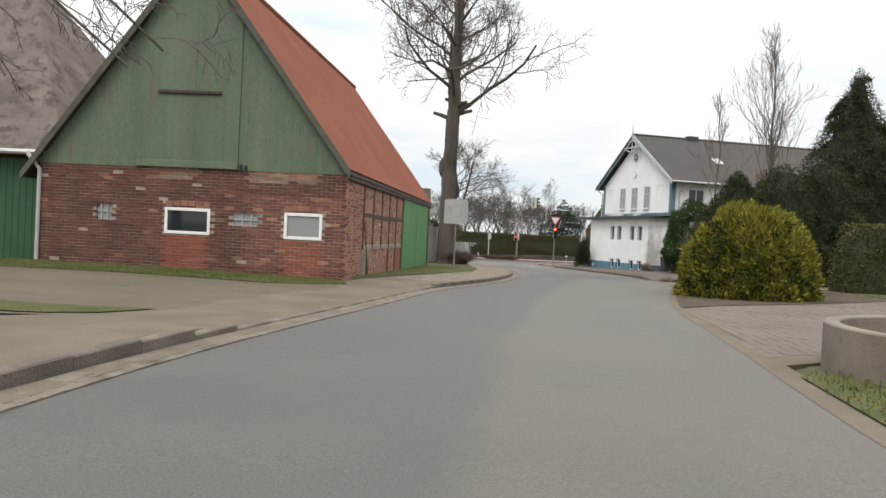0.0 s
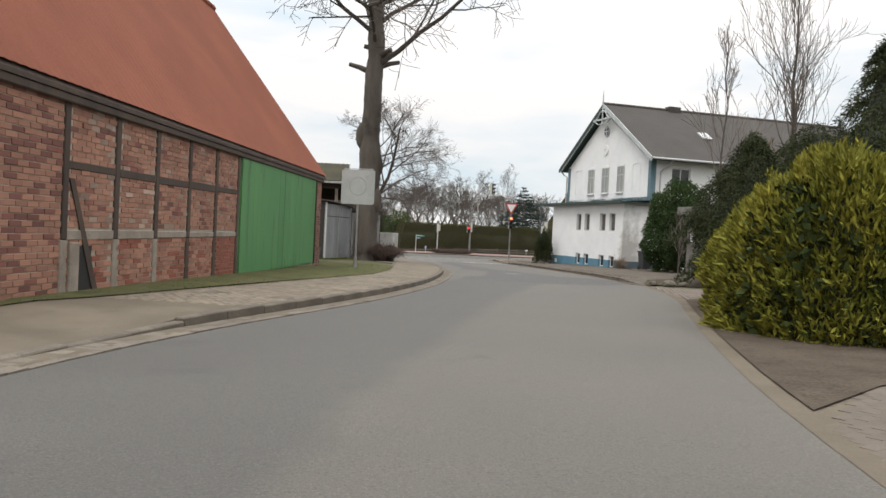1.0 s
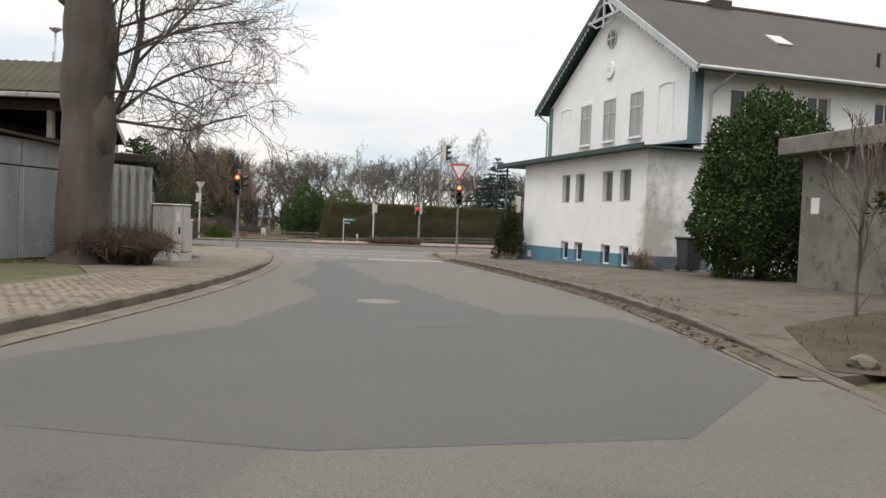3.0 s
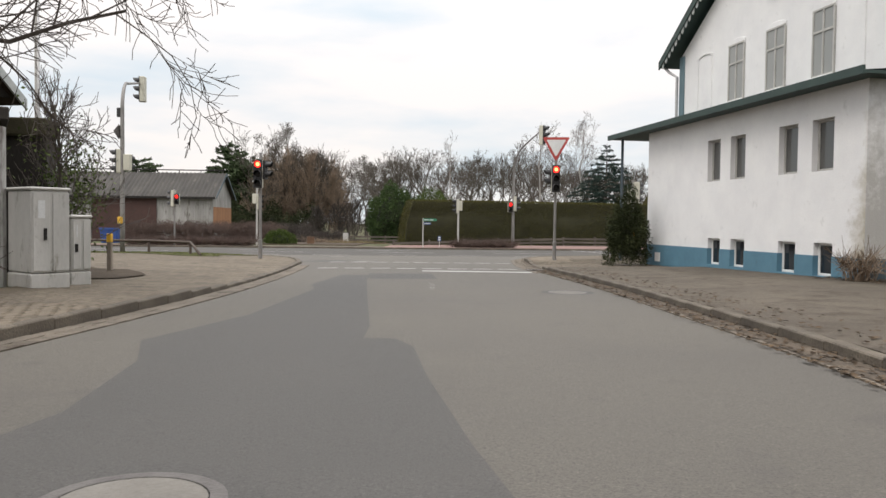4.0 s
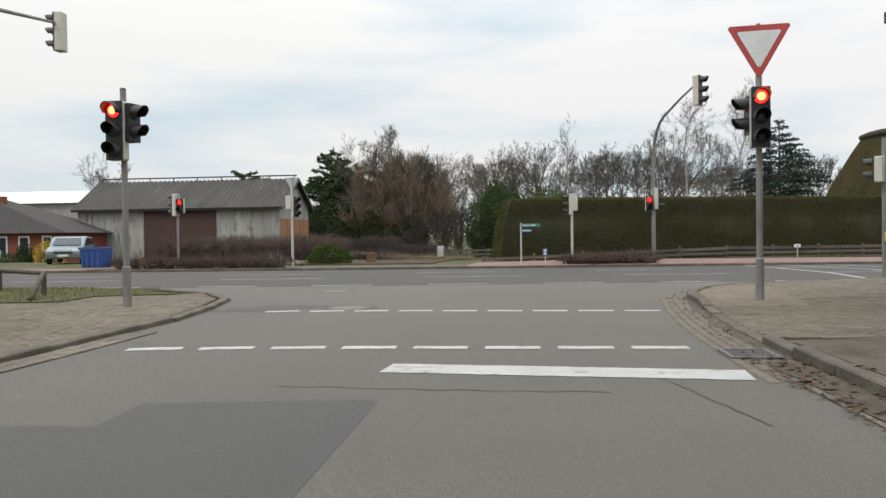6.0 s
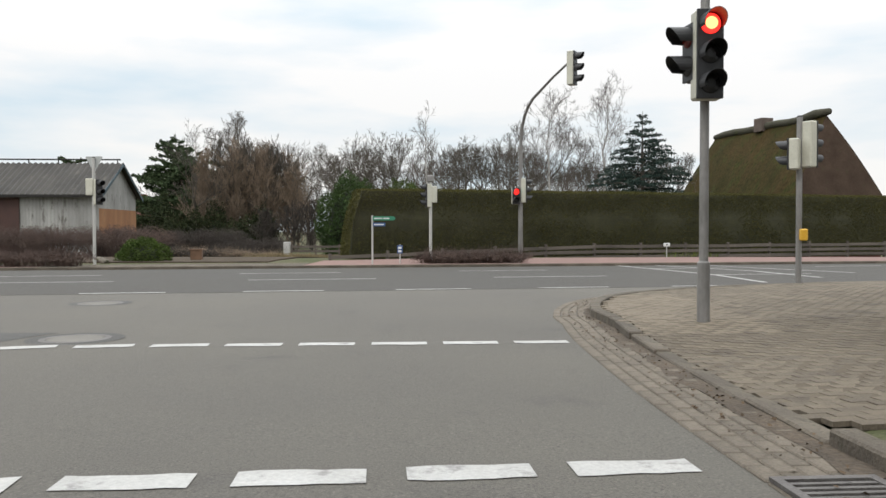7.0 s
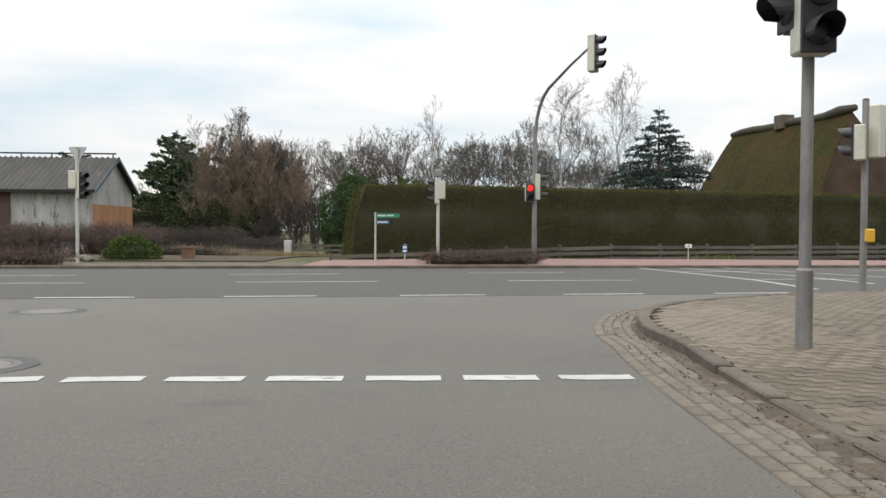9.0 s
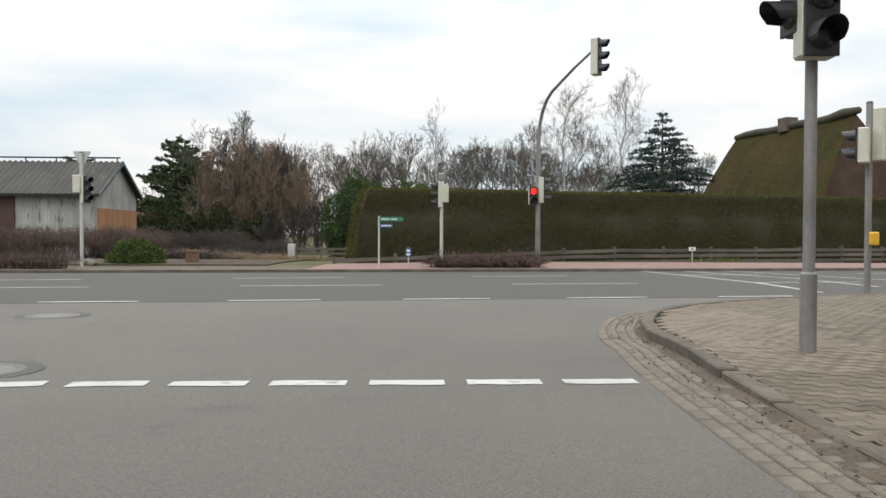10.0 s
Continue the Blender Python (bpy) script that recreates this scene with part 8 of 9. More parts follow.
# sheet fence with a flat dark roof behind
fe = thing("sheet_fence", "pale corrugated metal fence beside the tree", "fence", -0.5, 58.55, -0.72, 34)
g = Geo()
n = 66
rows = [[], []]
for i in range(n + 1):
    x = 3.35 * i / n
    yv = 0.045 * (1 if (i // 2) % 2 else -1)
    top = 2.46 - 0.13 * x / 3.35
    rows[0].append((x, yv, -0.05))
    rows[1].append((x, yv, top))
g.loft(rows)
sh = part("sheet", g, M_SHEETPALE, fe, "rusty pale corrugated sheet")
md = sh.modifiers.new("thickness", "SOLIDIFY")
md.thickness = 0.012
g = Geo()
g.box(0.0, 3.4, 0.3, 2.6, 2.46, 2.66)
part("flat_roof", g, M_DKWOOD, fe, bevel=0.02)
for xx in (0.2, 1.6, 3.2):
    g = Geo()
    g.box(xx, xx + 0.08, 0.35, 0.43, -0.1, 2.47)
    part("roof_prop", g, M_TIMBER, fe)

# stone by the barn
g = Geo()
rs = np.random.RandomState(4)
st = thing("boulder", "mossy squared boulder on the verge", "stone", 0.15, 46.9, land(0.15, 46.9), 20)
bm = bmesh.new()
bmesh.ops.create_icosphere(bm, subdivisions=3, radius=0.42)
for v in bm.verts:
    d = v.co.normalized()
    k = 0.40 / max(abs(d.x) * 1.0, abs(d.y) * 1.15, abs(d.z) * 1.15, 0.45)
    v.co = d * k * (1 + 0.10 * lumpy(d, 2.0, 3))
    v.co.z = v.co.z * 0.85 + 0.22 + 0.2 * max(v.co.x, 0) * (1 if v.co.z > 0 else 0)
me = bpy.data.meshes.new("rock")
bm.to_mesh(me)
bm.free()
M_ROCK = surface("mossy_stone", (0.099, 0.087, 0.068), (0.149, 0.130, 0.105), 3.0, 0.95, 0.6, 30, c3=(0.050, 0.053, 0.025), spots=0.55)
me.materials.append(M_ROCK)
o = new("rock", me)
o.parent = st


def small_stone(x, y, r, label, sq=0.6):
    bm = bmesh.new()
    bmesh.ops.create_icosphere(bm, subdivisions=2, radius=r)
    for v in bm.verts:
        v.co *= 1 + 0.22 * lumpy(v.co / r, 1.8, x * 3)
        v.co.z *= sq
    me = bpy.data.meshes.new("stone")
    bm.to_mesh(me)
    bm.free()
    me.materials.append(M_ROCK)
    o = tagged(new("stone", me), label, "stone", "edge stones")
    o.matrix_world = pose(x, y, land(x, y) + r * sq * 0.4, 0, 0, x * 70)


for x, y, r in ((12.7, 45.6, 0.24), (13.3, 45.9, 0.16), (12.4, 46.4, 0.14), (14.3, 45.3, 0.2), (-5.7, 97.6, 0.22), (-5.2, 97.0, 0.18)):
    small_stone(x, y, r, "rounded stone edging the verge")

# neighbouring farmhouse beyond the barn's left corner
nb = thing("farmhouse", "old farmhouse with mottled grey roof and green door", "house", -9.45, 28.3, -0.25, barn_rz)
g = Geo()
g.box(-12.0, 0.55, 0.2, 0.5, -0.3, 3.0)
g.box(0.25, 0.55, 0.5, 9.0, -0.3, 3.0)
g.box(-12.0, -11.7, 0.5, 9.0, -0.3, 3.0)
g.box(-11.7, 0.25, 8.7, 9.0, -0.3, 3.0)
part("wall", g, M_BRICK, nb)
g = Geo()
g.box(-2.6, 0.42, 0.10, 0.2, -0.05, 2.85)
door = part("door", g, M_DKGREEN, nb, "dark green boarded door")
for k in range(16):
    g = Geo()
    g.box(-2.6 + 0.188 * k + 0.006, -2.6 + 0.188 * (k + 1) - 0.006, 0.075, 0.10, 0.0, 2.83)
    part("board", g, M_DKGREEN, door)
M_OLDROOF = surface("mottled_grey_roof", (0.075, 0.060, 0.047), (0.135, 0.115, 0.095), 0.9, 0.95, 0.7, 30, c3=(0.055, 0.044, 0.036), spots=0.5, island=0.2)
g = Geo()
E0, RZ = 3.0, 9.2
g.add([(-12.5, -0.3, E0), (0.9, -0.3, E0), (-3.3, 4.4, RZ), (-12.5, 4.4, RZ), (0.9, 9.3, E0), (-12.5, 9.3, E0)], [(0, 1, 2, 3), (1, 4, 2), (3, 2, 4, 5), (0, 3, 5), (0, 5, 4, 1)])
part("roof", g, M_OLDROOF, nb, "mottled hipped roof")
g = Geo()
g.tube([(-12.4, -0.38, E0 - 0.02), (0.9, -0.38, E0 - 0.02)], [0.07, 0.07], 8)
part("rain_gutter", g, M_ZINC, nb)
g = Geo()
g.tube([(-8.35, -0.10, 2.98), (-8.30, -0.10, 2.90), (-8.02, -0.06, 2.55), (-8.02, -0.06, 0.0)], [0.05] * 4, 8)
part("downpipe", g, M_POLEPALE, barn, "white downpipe")

# ---- garage and bin beside the house ----
M_GARAGE = surface("stained_garage_render", (0.12, 0.112, 0.098), (0.20, 0.188, 0.168), 0.9, 0.92, 0.4, 40, c3=(0.075, 0.070, 0.055), spots=0.54, grain=0.18)
ga = thing("garage", "grey concrete garage with a flat slab roof", "garage", 17.42, 57.2, -0.72, 8.2)
# local y runs towards the lane's near end, x away from the lane
g = Geo()
g.box(0.0, 0.2, -7.0, 0.0, -0.2, 3.05)
g.box(0.2, 3.6, -0.2, 0.0, -0.2, 3.05)
g.box(0.2, 3.6, -7.0, -6.8, -0.2, 3.05)
g.box(3.4, 3.6, -6.8, -0.2, -0.2, 3.05)
part("wall", g, M_GARAGE, ga, "stained concrete wall")
g = Geo()
g.box(-0.42, 4.0, -7.4, 0.35, 3.05, 3.42)
part("roof_slab", g, M_GARAGE, ga, bevel=0.02)
g = Geo()
g.box(-0.012, 0.0, -0.62, -0.35, 1.75, 2.1)
part("notice", g, M_SIGNWHITE, ga)
bn = thing("wheelie_bin", "dark grey wheeled rubbish bin by the house wall", "bin", 17.35, 63.6, land(17.3, 63.6), 14)
M_BIN = surface("dark_bin_plastic", (0.022, 0.024, 0.026), (0.035, 0.037, 0.039), 3.0, 0.55, 0.1, 40)
g = Geo()
g.add([(-0.24, -0.24, 0.06), (0.24, -0.24, 0.06), (0.24, 0.24, 0.06), (-0.24, 0.24, 0.06), (-0.3, -0.32, 0.98), (0.3, -0.32, 0.98), (0.3, 0.32, 0.98), (-0.3, 0.32, 0.98)],
      [(3, 2, 1, 0), (4, 5, 6, 7), (0, 1, 5, 4), (1, 2, 6, 5), (2, 3, 7, 6), (3, 0, 4, 7)])
part("body", g, M_BIN, bn, bevel=0.03)
g = Geo()
g.box(-0.33, 0.33, -0.36, 0.36, 0.98, 1.06)
part("lid", g, M_BIN, bn, bevel=0.03)
for s in (-0.24, 0.24):
    g = Geo()
    g.tube([(s - 0.03, 0.24, 0.10), (s + 0.03, 0.24, 0.10)], [0.10, 0.10], 14)
    part("wheel", g, M_BLACK, bn)
pt = thing("plant_tub", "brown plant tub by the house wall", "plant pot", 19.2, 64.6, land(19.2, 64.6))
g = Geo()
g.tube([(0, 0, 0), (0, 0, 0.36), (0, 0, 0.40)], [0.26, 0.36, 0.33], 16)
part("tub", g, M_TIMBER, pt)

# planter wall beside the near driveway
pw = thing("planter", "low curved concrete planter with soil", "planter", 6.75, 14.3, land(6.0, 14.3))
g = Geo()
n = 32
ring = []
for r, z in ((1.9, -0.1), (1.9, 0.405), (1.885, 0.42), (1.765, 0.42), (1.75, 0.405), (1.75, -0.1)):
    ring += [(r * math.cos(2 * math.pi * k / n), r * math.sin(2 * math.pi * k / n), z) for k in range(n)]
g.add(ring, [(j * n + k, j * n + (k + 1) % n, (j + 1) * n + (k + 1) % n, (j + 1) * n + k) for j in range(5) for k in range(n)])
part("wall", g, surface("mossy_planter_concrete", (0.115, 0.098, 0.075), (0.18, 0.155, 0.12), 1.5, 0.92, 0.4, 50, c3=(0.08, 0.075, 0.05)), pw, "weathered concrete ring")
g = Geo()
g.tube([(0, 0, 0.2), (0, 0, 0.34)], [1.76, 1.76], 20)
part("soil", g, M_DIRT, pw)

# ---- across the main road ----
fs = thing("farm_shed", "long grey corrugated shed with dark red doors", "shed", -15.55, 117.2, -1.5, 7.0)
W, D, EZ, RZ = 15.5, 7.4, 3.87, 5.95
g = Geo()
rows = [[], []]
for i in range(int(W / 0.11) + 1):
    x = -W + 0.11 * i
    rows[0].append((x, 0.035 * (i % 2), 0.0))
    rows[1].append((x, 0.035 * (i % 2), EZ))
g.loft(rows)
g.box(-W, 0, 0.05, 0.15, -0.3, EZ)
part("front_wall", g, M_SHEET, fs, "pale corrugated front")
g = Geo()
g.box(-10.3, -4.8, -0.06, -0.01, 0.0, EZ - 0.15)
part("door", g, M_REDDOOR, fs, "dark red-brown sliding door")
g = Geo()
g.box(-0.12, 0.0, 0.15, D, -0.3, 0.9)
part("gable_foot", g, M_CONC, fs)
g = Geo()
g.box(-0.13, 0.015, 0.15, D, 0.9, 2.9)
part("gable_panel", g, M_RUST, fs, "orange-brown boarded panel")
g = Geo()
g.prism([(0.0, 2.9), (D, 2.9), (D, EZ), (D / 2, RZ), (0.0, EZ)], Matrix(((0, 0, 1, -0.12), (1, 0, 0, 0), (0, 1, 0, 0), (0, 0, 0, 1))), 0.12)
part("gable_top", g, M_SHEET, fs, "grey weathered gable boards")
g = Geo()
g.box(-W, -W + 0.12, 0.15, D, -0.3, EZ)
g.box(-W, 0, D - 0.1, D, -0.3, EZ)
g.prism([(0.0, EZ), (D, EZ), (D / 2, RZ)], Matrix(((0, 0, 1, -W), (1, 0, 0, 0), (0, 1, 0, 0), (0, 0, 0, 1))), 0.12)
part("back_wall", g, M_SHEET, fs)
for s in (0, 1):
    rows = [[], []]
    g = Geo()
    for i in range(int((W + 0.8) / 0.09) + 1):
        x = -W - 0.4 + 0.09 * i
        z = 0.05 * math.sin(i * math.pi / 2)
        e = -0.35 if s == 0 else D + 0.35
        rows[0].append((x, e, EZ - 0.15 + z))
        rows[1].append((x, D / 2, RZ + 0.08 + z))
    g.loft(rows)
    part("roof_slope", g, M_ASBESTOS, fs, "weathered fibre-cement sheets")
g = Geo()
g.tube([(-W, D / 2, RZ + 0.32), (0.2, D / 2, RZ + 0.32)], [0.05, 0.05], 6)
for k in range(9):
    x = -W + k * W / 8
    g.box(x - 0.03, x + 0.03, D / 2 - 0.03, D / 2 + 0.03, RZ, RZ + 0.32)
part("ridge_rail", g, M_DARK, fs)
g = Geo()
g.box(-W - 0.3, 0.3, -0.42, -0.34, EZ - 0.30, EZ - 0.12)
part("fascia", g, M_DARK, fs)
g = Geo()
g.prism([(-0.4, EZ - 0.32), (-0.4, EZ - 0.10), (D / 2, RZ + 0.08), (D + 0.4, EZ - 0.10), (D + 0.4, EZ - 0.32), (D / 2, RZ - 0.14)], Matrix(((0, 0, 1, 0.38), (1, 0, 0, 0), (0, 1, 0, 0), (0, 0, 0, 1))), 0.04)
part("verge_board", g, M_BLUEGREY, fs, "dark verge board")

bh = thing("brick_bungalow", "red brick bungalow with dark tiled roof", "house", -27.9, 110.0, -1.3, 8)
g = Geo()
g.box(-24.0, 0.0, 0.0, 7.0, -0.2, 1.95)
part("wall", g, M_BRICK3, bh)
g = Geo()
g.add([(-24.5, -0.5, 1.85), (0.5, -0.5, 1.85), (-9.6, 3.5, 5.2), (-24.5, 3.5, 5.2), (0.5, 7.5, 1.85), (-24.5, 7.5, 1.85)], [(0, 1, 2, 3), (1, 4, 2), (3, 2, 4, 5), (0, 5, 4, 1), (0, 3, 5)])
M_DARKTILE = surface("dark_brown_roof_tile", (0.026, 0.023, 0.021), (0.040, 0.035, 0.031), 1.5, 0.9, 0.3, 50)
part("roof", g, M_DARKTILE, bh, "dark hipped roof")
for a, b, lo in ((-1.5, -0.8, 0.6), (-3.2, -2.4, 0.0), (-5.0, -4.0, 0.0), (-7.6, -6.4, 0.6)):
    g = Geo()
    g.box(a, b, -0.05, 0.02, lo, 1.65)
    w = part("window", g, M_WHITE, bh, "white-framed window")
    g = Geo()
    g.box(a + 0.1, b - 0.1, -0.06, -0.045, lo + 0.1, 1.55)
    part("pane", g, M_PANE, w)
g = Geo()
g.box(-6.4, -5.9, 2.4, 2.9, 3.6, 4.5)
part("chimney", g, M_BRICK3, bh)
M_FORSYTHIA = leafmat("yellow_blossom", (0.30, 0.21, 0.02), (0.42, 0.31, 0.04))
for k, (x, y, w, h, mat, label) in enumerate(((-27.6, 108.2, 0.95, 1.35, M_FORSYTHIA, "yellow flowering shrub before the bungalow"), (-29.6, 108.4, 0.6, 1.15, M_FIR, "small dark conical evergreen before the bungalow"), (-33.0, 107.6, 1.6, 0.7, M_LAUREL, "low green bush before the bungalow"), (-30.6, 107.4, 1.5, 0.6, M_LAUREL, "low green bush before the bungalow"))):
    t = thing("garden_bush", label, "bush", x, y, land(x, y), 0, "bungalow garden")
    part("inner_mass", core(w * 0.8, w * 0.7, h * 0.8, 70 + k, 0.7, -0.2), M_SHADEGREEN, t, smooth=True)
    leaf_part("leaves", bush_leaves(270 + k, w, w * 0.9, h, 3200, 0.09, 0.35, -0.2, 0.0, 0.4, 0.1), mat, t)
hall = thing("hall", "large pale metal hall in the distance", "hall", -50, 140, -1.5, 6)
g = Geo()
g.box(-30, 14, 0, 16, -0.2, 5.6)
part("wall", g, M_SHEET, hall)
g = Geo()
g.prism([(-0.5, 5.6), (16.5, 5.6), (8, 7.4)], Matrix(((0, 0, 1, -30.5), (1, 0, 0, 0), (0, 1, 0, 0), (0, 0, 0, 1))), 45)
part("roof", g, M_WHITE, hall, "white sheet roof")

M_CHIMNEY = surface("brown_chimney_brick", (0.075, 0.056, 0.045), (0.11, 0.085, 0.07), 3.0, 0.9, 0.4, 40)
th = thing("thatched_house", "thatched house with mossy roof behind the hedge", "house", 29.7, 117.5, -1.5, 106.2)
# local x runs along the ridge away from the crossroads
RH = 8.45
EW = 3.5
A = [(-0.6, -EW, 2.6), (13.2, -EW, 2.6), (13.2, EW, 2.6), (-0.6, EW, 2.6)]
R0, R1 = (0.8, 0.0, RH), (12.8, 0.0, RH)
g = Geo()
m_ = 34
rows = []
for j in range(m_ + 1):
    t_ = j / m_
    row = []
    for i in range(m_ + 1):
        s_ = i / m_
        lo = Vector((A[0][0] + (A[1][0] - A[0][0]) * s_, EW, 2.6))
        hi = Vector(R0).lerp(Vector(R1), s_)
        p = lo.lerp(hi, t_)
        p.z += 0.25 * math.sin(math.pi * t_) + 0.10 * noise.noise((p.x * 1.1, p.y * 1.1, 3)) + 0.05 * noise.noise((p.x * 3.5, p.y * 3.5, 7))
        row.append(tuple(p))
    rows.append(row)
g.loft(rows)
part("thatch_slope", g, M_THATCH, th, "mossy green thatch", smooth=True)
g = Geo()
rows = []
for j in range(m_ + 1):
    t_ = j / m_
    row = []
    for i in range(m_ + 1):
        s_ = i / m_
        p = Vector((A[0][0] + (A[1][0] - A[0][0]) * s_, -EW, 2.6)).lerp(Vector(R0).lerp(Vector(R1), s_), t_)
        p.z += 0.25 * math.sin(math.pi * t_)
        row.append(tuple(p))
    rows.append(row)
g.loft(rows)
part("thatch_slope", g, M_THATCH, th, "mossy green thatch", smooth=True)
for end, apex in ((0, R0), (1, R1)):
    g = Geo()
    xe = A[0][0] if end == 0 else A[1][0]
    rows = []
    for j in range(9):
        t_ = j / 8
        row = []
        for i in range(9):
            s_ = i / 8
            p = Vector((xe, -EW + 2 * EW * s_, 2.6)).lerp(Vector(apex), t_)
            p.z += 0.2 * math.sin(math.pi * t_)
            row.append(tuple(p))
        rows.append(row)
    g.loft(rows)
    part("thatch_hip", g, M_THATCHBROWN, th, "brown thatched hip", smooth=True)
g = Geo()
pts = [(R0[0] - 0.25 + (R1[0] - R0[0] + 0.4) * i / 10, 0, RH + 0.02 + 0.05 * math.sin(i * 1.7) + (0.16 if i == 0 else 0.08 if i == 1 else 0.0)) for i in range(11)]
g.tube(pts, [0.20, 0.32] + [0.27] * 8 + [0.20], 10)
part("thatch_ridge", g, M_THATCHCAP, th, "grey-green mossy ridge cap", smooth=True)
g = Geo()
g.box(6.6, 7.5, -0.45, 0.45, RH - 0.3, RH + 0.62)
part("chimney", g, M_CHIMNEY, th, "short brown chimney", bevel=0.02)
g = Geo()
g.box(-0.2, 12.8, -3.1, 3.1, -0.4, 2.9)
part("wall", g, M_BRICK, th)

# parked cars and skip
M_SILVER = surface("silver_car_paint", (0.42, 0.43, 0.43), (0.48, 0.49, 0.49), 1.0, 0.3, 0.0, 20, metal=0.4)
M_CARBLUE = surface("blue_grey_car_paint", (0.17, 0.22, 0.23), (0.21, 0.26, 0.27), 1.0, 0.3, 0.0, 20, metal=0.3)
M_TYRE = surface("tyre_rubber", (0.012, 0.012, 0.012), (0.02, 0.02, 0.02), 5.0, 0.9, 0.1)
M_LAMP = surface("headlamp_glass", (0.5, 0.5, 0.5), (0.62, 0.62, 0.62), 3.0, 0.15, 0.0)


def car(label, x, y, rz, paint, tall):
    t = thing("car", label, "car", x, y, land(x, y) - 0.02, rz, "parked cars")
    h = 1.62 if tall else 1.44
    prof = [(-2.05, 0.28), (2.02, 0.28), (2.10, 0.55), (2.02, 0.78), (1.10, 0.95), (0.45, h - 0.06), (-0.2, h), (-1.55, h - 0.05), (-2.0, 0.98), (-2.10, 0.6)]
    g = Geo()
    g.prism(prof, Matrix.Translation((0, 0.84, 0)) @ Matrix.Rotation(radians(90), 4, "X"), 1.68)
    part("body", g, paint, t, bevel=0.05)
    win = [(0.98, 0.97), (0.42, h - 0.13), (-0.2, h - 0.09), (-1.45, h - 0.13), (-1.80, 1.0)]
    for s in (-0.846, 0.846):
        g = Geo()
        g.prism(win, Matrix.Translation((0, s + 0.01, 0)) @ Matrix.Rotation(radians(90), 4, "X"), 0.02)
        part("side_window", g, M_PANE, t)
    for a, b in (((1.09, 0.985), (0.49, h - 0.09)), ((-1.99, 1.03), (-1.60, h - 0.10))):
        g = Geo()
        off = 0.03 if a[0] > 0 else -0.03
        g.add([(a[0] + off, -0.70, a[1] + 0.01), (a[0] + off, 0.70, a[1] + 0.01), (b[0] + off, 0.62, b[1] + 0.01), (b[0] + off, -0.62, b[1] + 0.01)], [(0, 1, 2, 3)])
        part("windscreen", g, M_PANE, t)
    for wx in (-1.25, 1.30):
        for s in (-0.80, 0.80):
            g = Geo()
            g.tube([(wx, s - 0.1, 0.31), (wx, s + 0.1, 0.31)], [0.31, 0.31], 18)
            w = part("wheel", g, M_TYRE, t)
            g = Geo()
            e = s + (0.105 if s > 0 else -0.105)
            g.tube([(wx, e - 0.01, 0.31), (wx, e + 0.01, 0.31)], [0.2, 0.2], 14)
            part("rim", g, M_ZINC, w)
    for s in (-0.62, 0.62):
        g = Geo()
        g.box(1.99, 2.11, s - 0.17, s + 0.17, 0.62, 0.76)
        part("headlamp", g, M_LAMP, t, bevel=0.02)
    g = Geo()
    g.box(2.06, 2.125, -0.26, 0.26, 0.40, 0.50)
    part("number_bar", g, M_SIGNWHITE, t)
    g = Geo()
    g.box(2.05, 2.12, -0.45, 0.45, 0.56, 0.66)
    part("grille", g, M_BLACK, t)


car("silver people carrier parked in the yard", -25.4, 99.6, -28, M_SILVER, True)
car("blue-grey hatchback parked before the shed", -20.2, 101.0, -62, M_CARBLUE, False)
sk = thing("skip", "blue metal container standing in the yard", "container", -12.3, 92.6, land(-12.3, 92.6), 6)
sk.scale = (0.62, 0.7, 0.86)
M_SKIP = surface("blue_container_paint", (0.018, 0.055, 0.20), (0.028, 0.075, 0.25), 1.5, 0.6, 0.2, 40)
g = Geo()
g.add([(-0.72, -0.5, 0.12), (0.72, -0.5, 0.12), (0.72, 0.5, 0.12), (-0.72, 0.5, 0.12), (-0.82, -0.6, 1.08), (0.82, -0.6, 1.08), (0.82, 0.6, 1.08), (-0.82, 0.6, 1.08)],
      [(3, 2, 1, 0), (4, 5, 6, 7), (0, 1, 5, 4), (1, 2, 6, 5), (2, 3, 7, 6), (3, 0, 4, 7)])
part("body", g, M_SKIP, sk, bevel=0.02)
g = Geo()
g.box(-0.85, 0.85, -0.64, -0.58, 0.98, 1.10)
part("rim", g, M_SKIP, sk)
for k in range(4):
    g = Geo()
    g.box(-0.6 + 0.38 * k, -0.54 + 0.38 * k, -0.60, -0.54, 0.12, 1.0)
    part("rib", g, M_SKIP, sk)

# red-roofed house beyond the pines, and an orange grit box by the kerb
rh = thing("red_roofed_house", "brick house with red tiled roof behind the pines", "house", -44.9, 187.0, -2.4, 4)
g = Geo()
g.box(-9.0, 1.7, 0.0, 7.0, -1.0, 4.0)
part("wall", g, M_BRICK3, rh)
g = Geo()
g.add([(-9.4, -0.4, 3.9), (2.0, -0.4, 3.9), (2.0, 3.5, 6.8), (-9.4, 3.5, 6.8), (2.0, 7.4, 3.9), (-9.4, 7.4, 3.9)], [(0, 1, 2, 3), (3, 2, 4, 5), (1, 4, 2), (0, 3, 5), (0, 5, 4, 1)])
part("roof", g, surface("dark_red_roof_tile", (0.060, 0.022, 0.016), (0.085, 0.032, 0.024), 0.8, 0.95, 0.3, 40), rh, "dark red tiled roof")
g = Geo()
g.box(-0.45, 0.45, 3.1, 3.9, 6.0, 8.0)
part("chimney", g, M_BRICK3, rh)
M_BROWNBOX = surface("brown_box_wood", (0.10, 0.055, 0.03), (0.15, 0.085, 0.05), 3.0, 0.85, 0.3, 40)
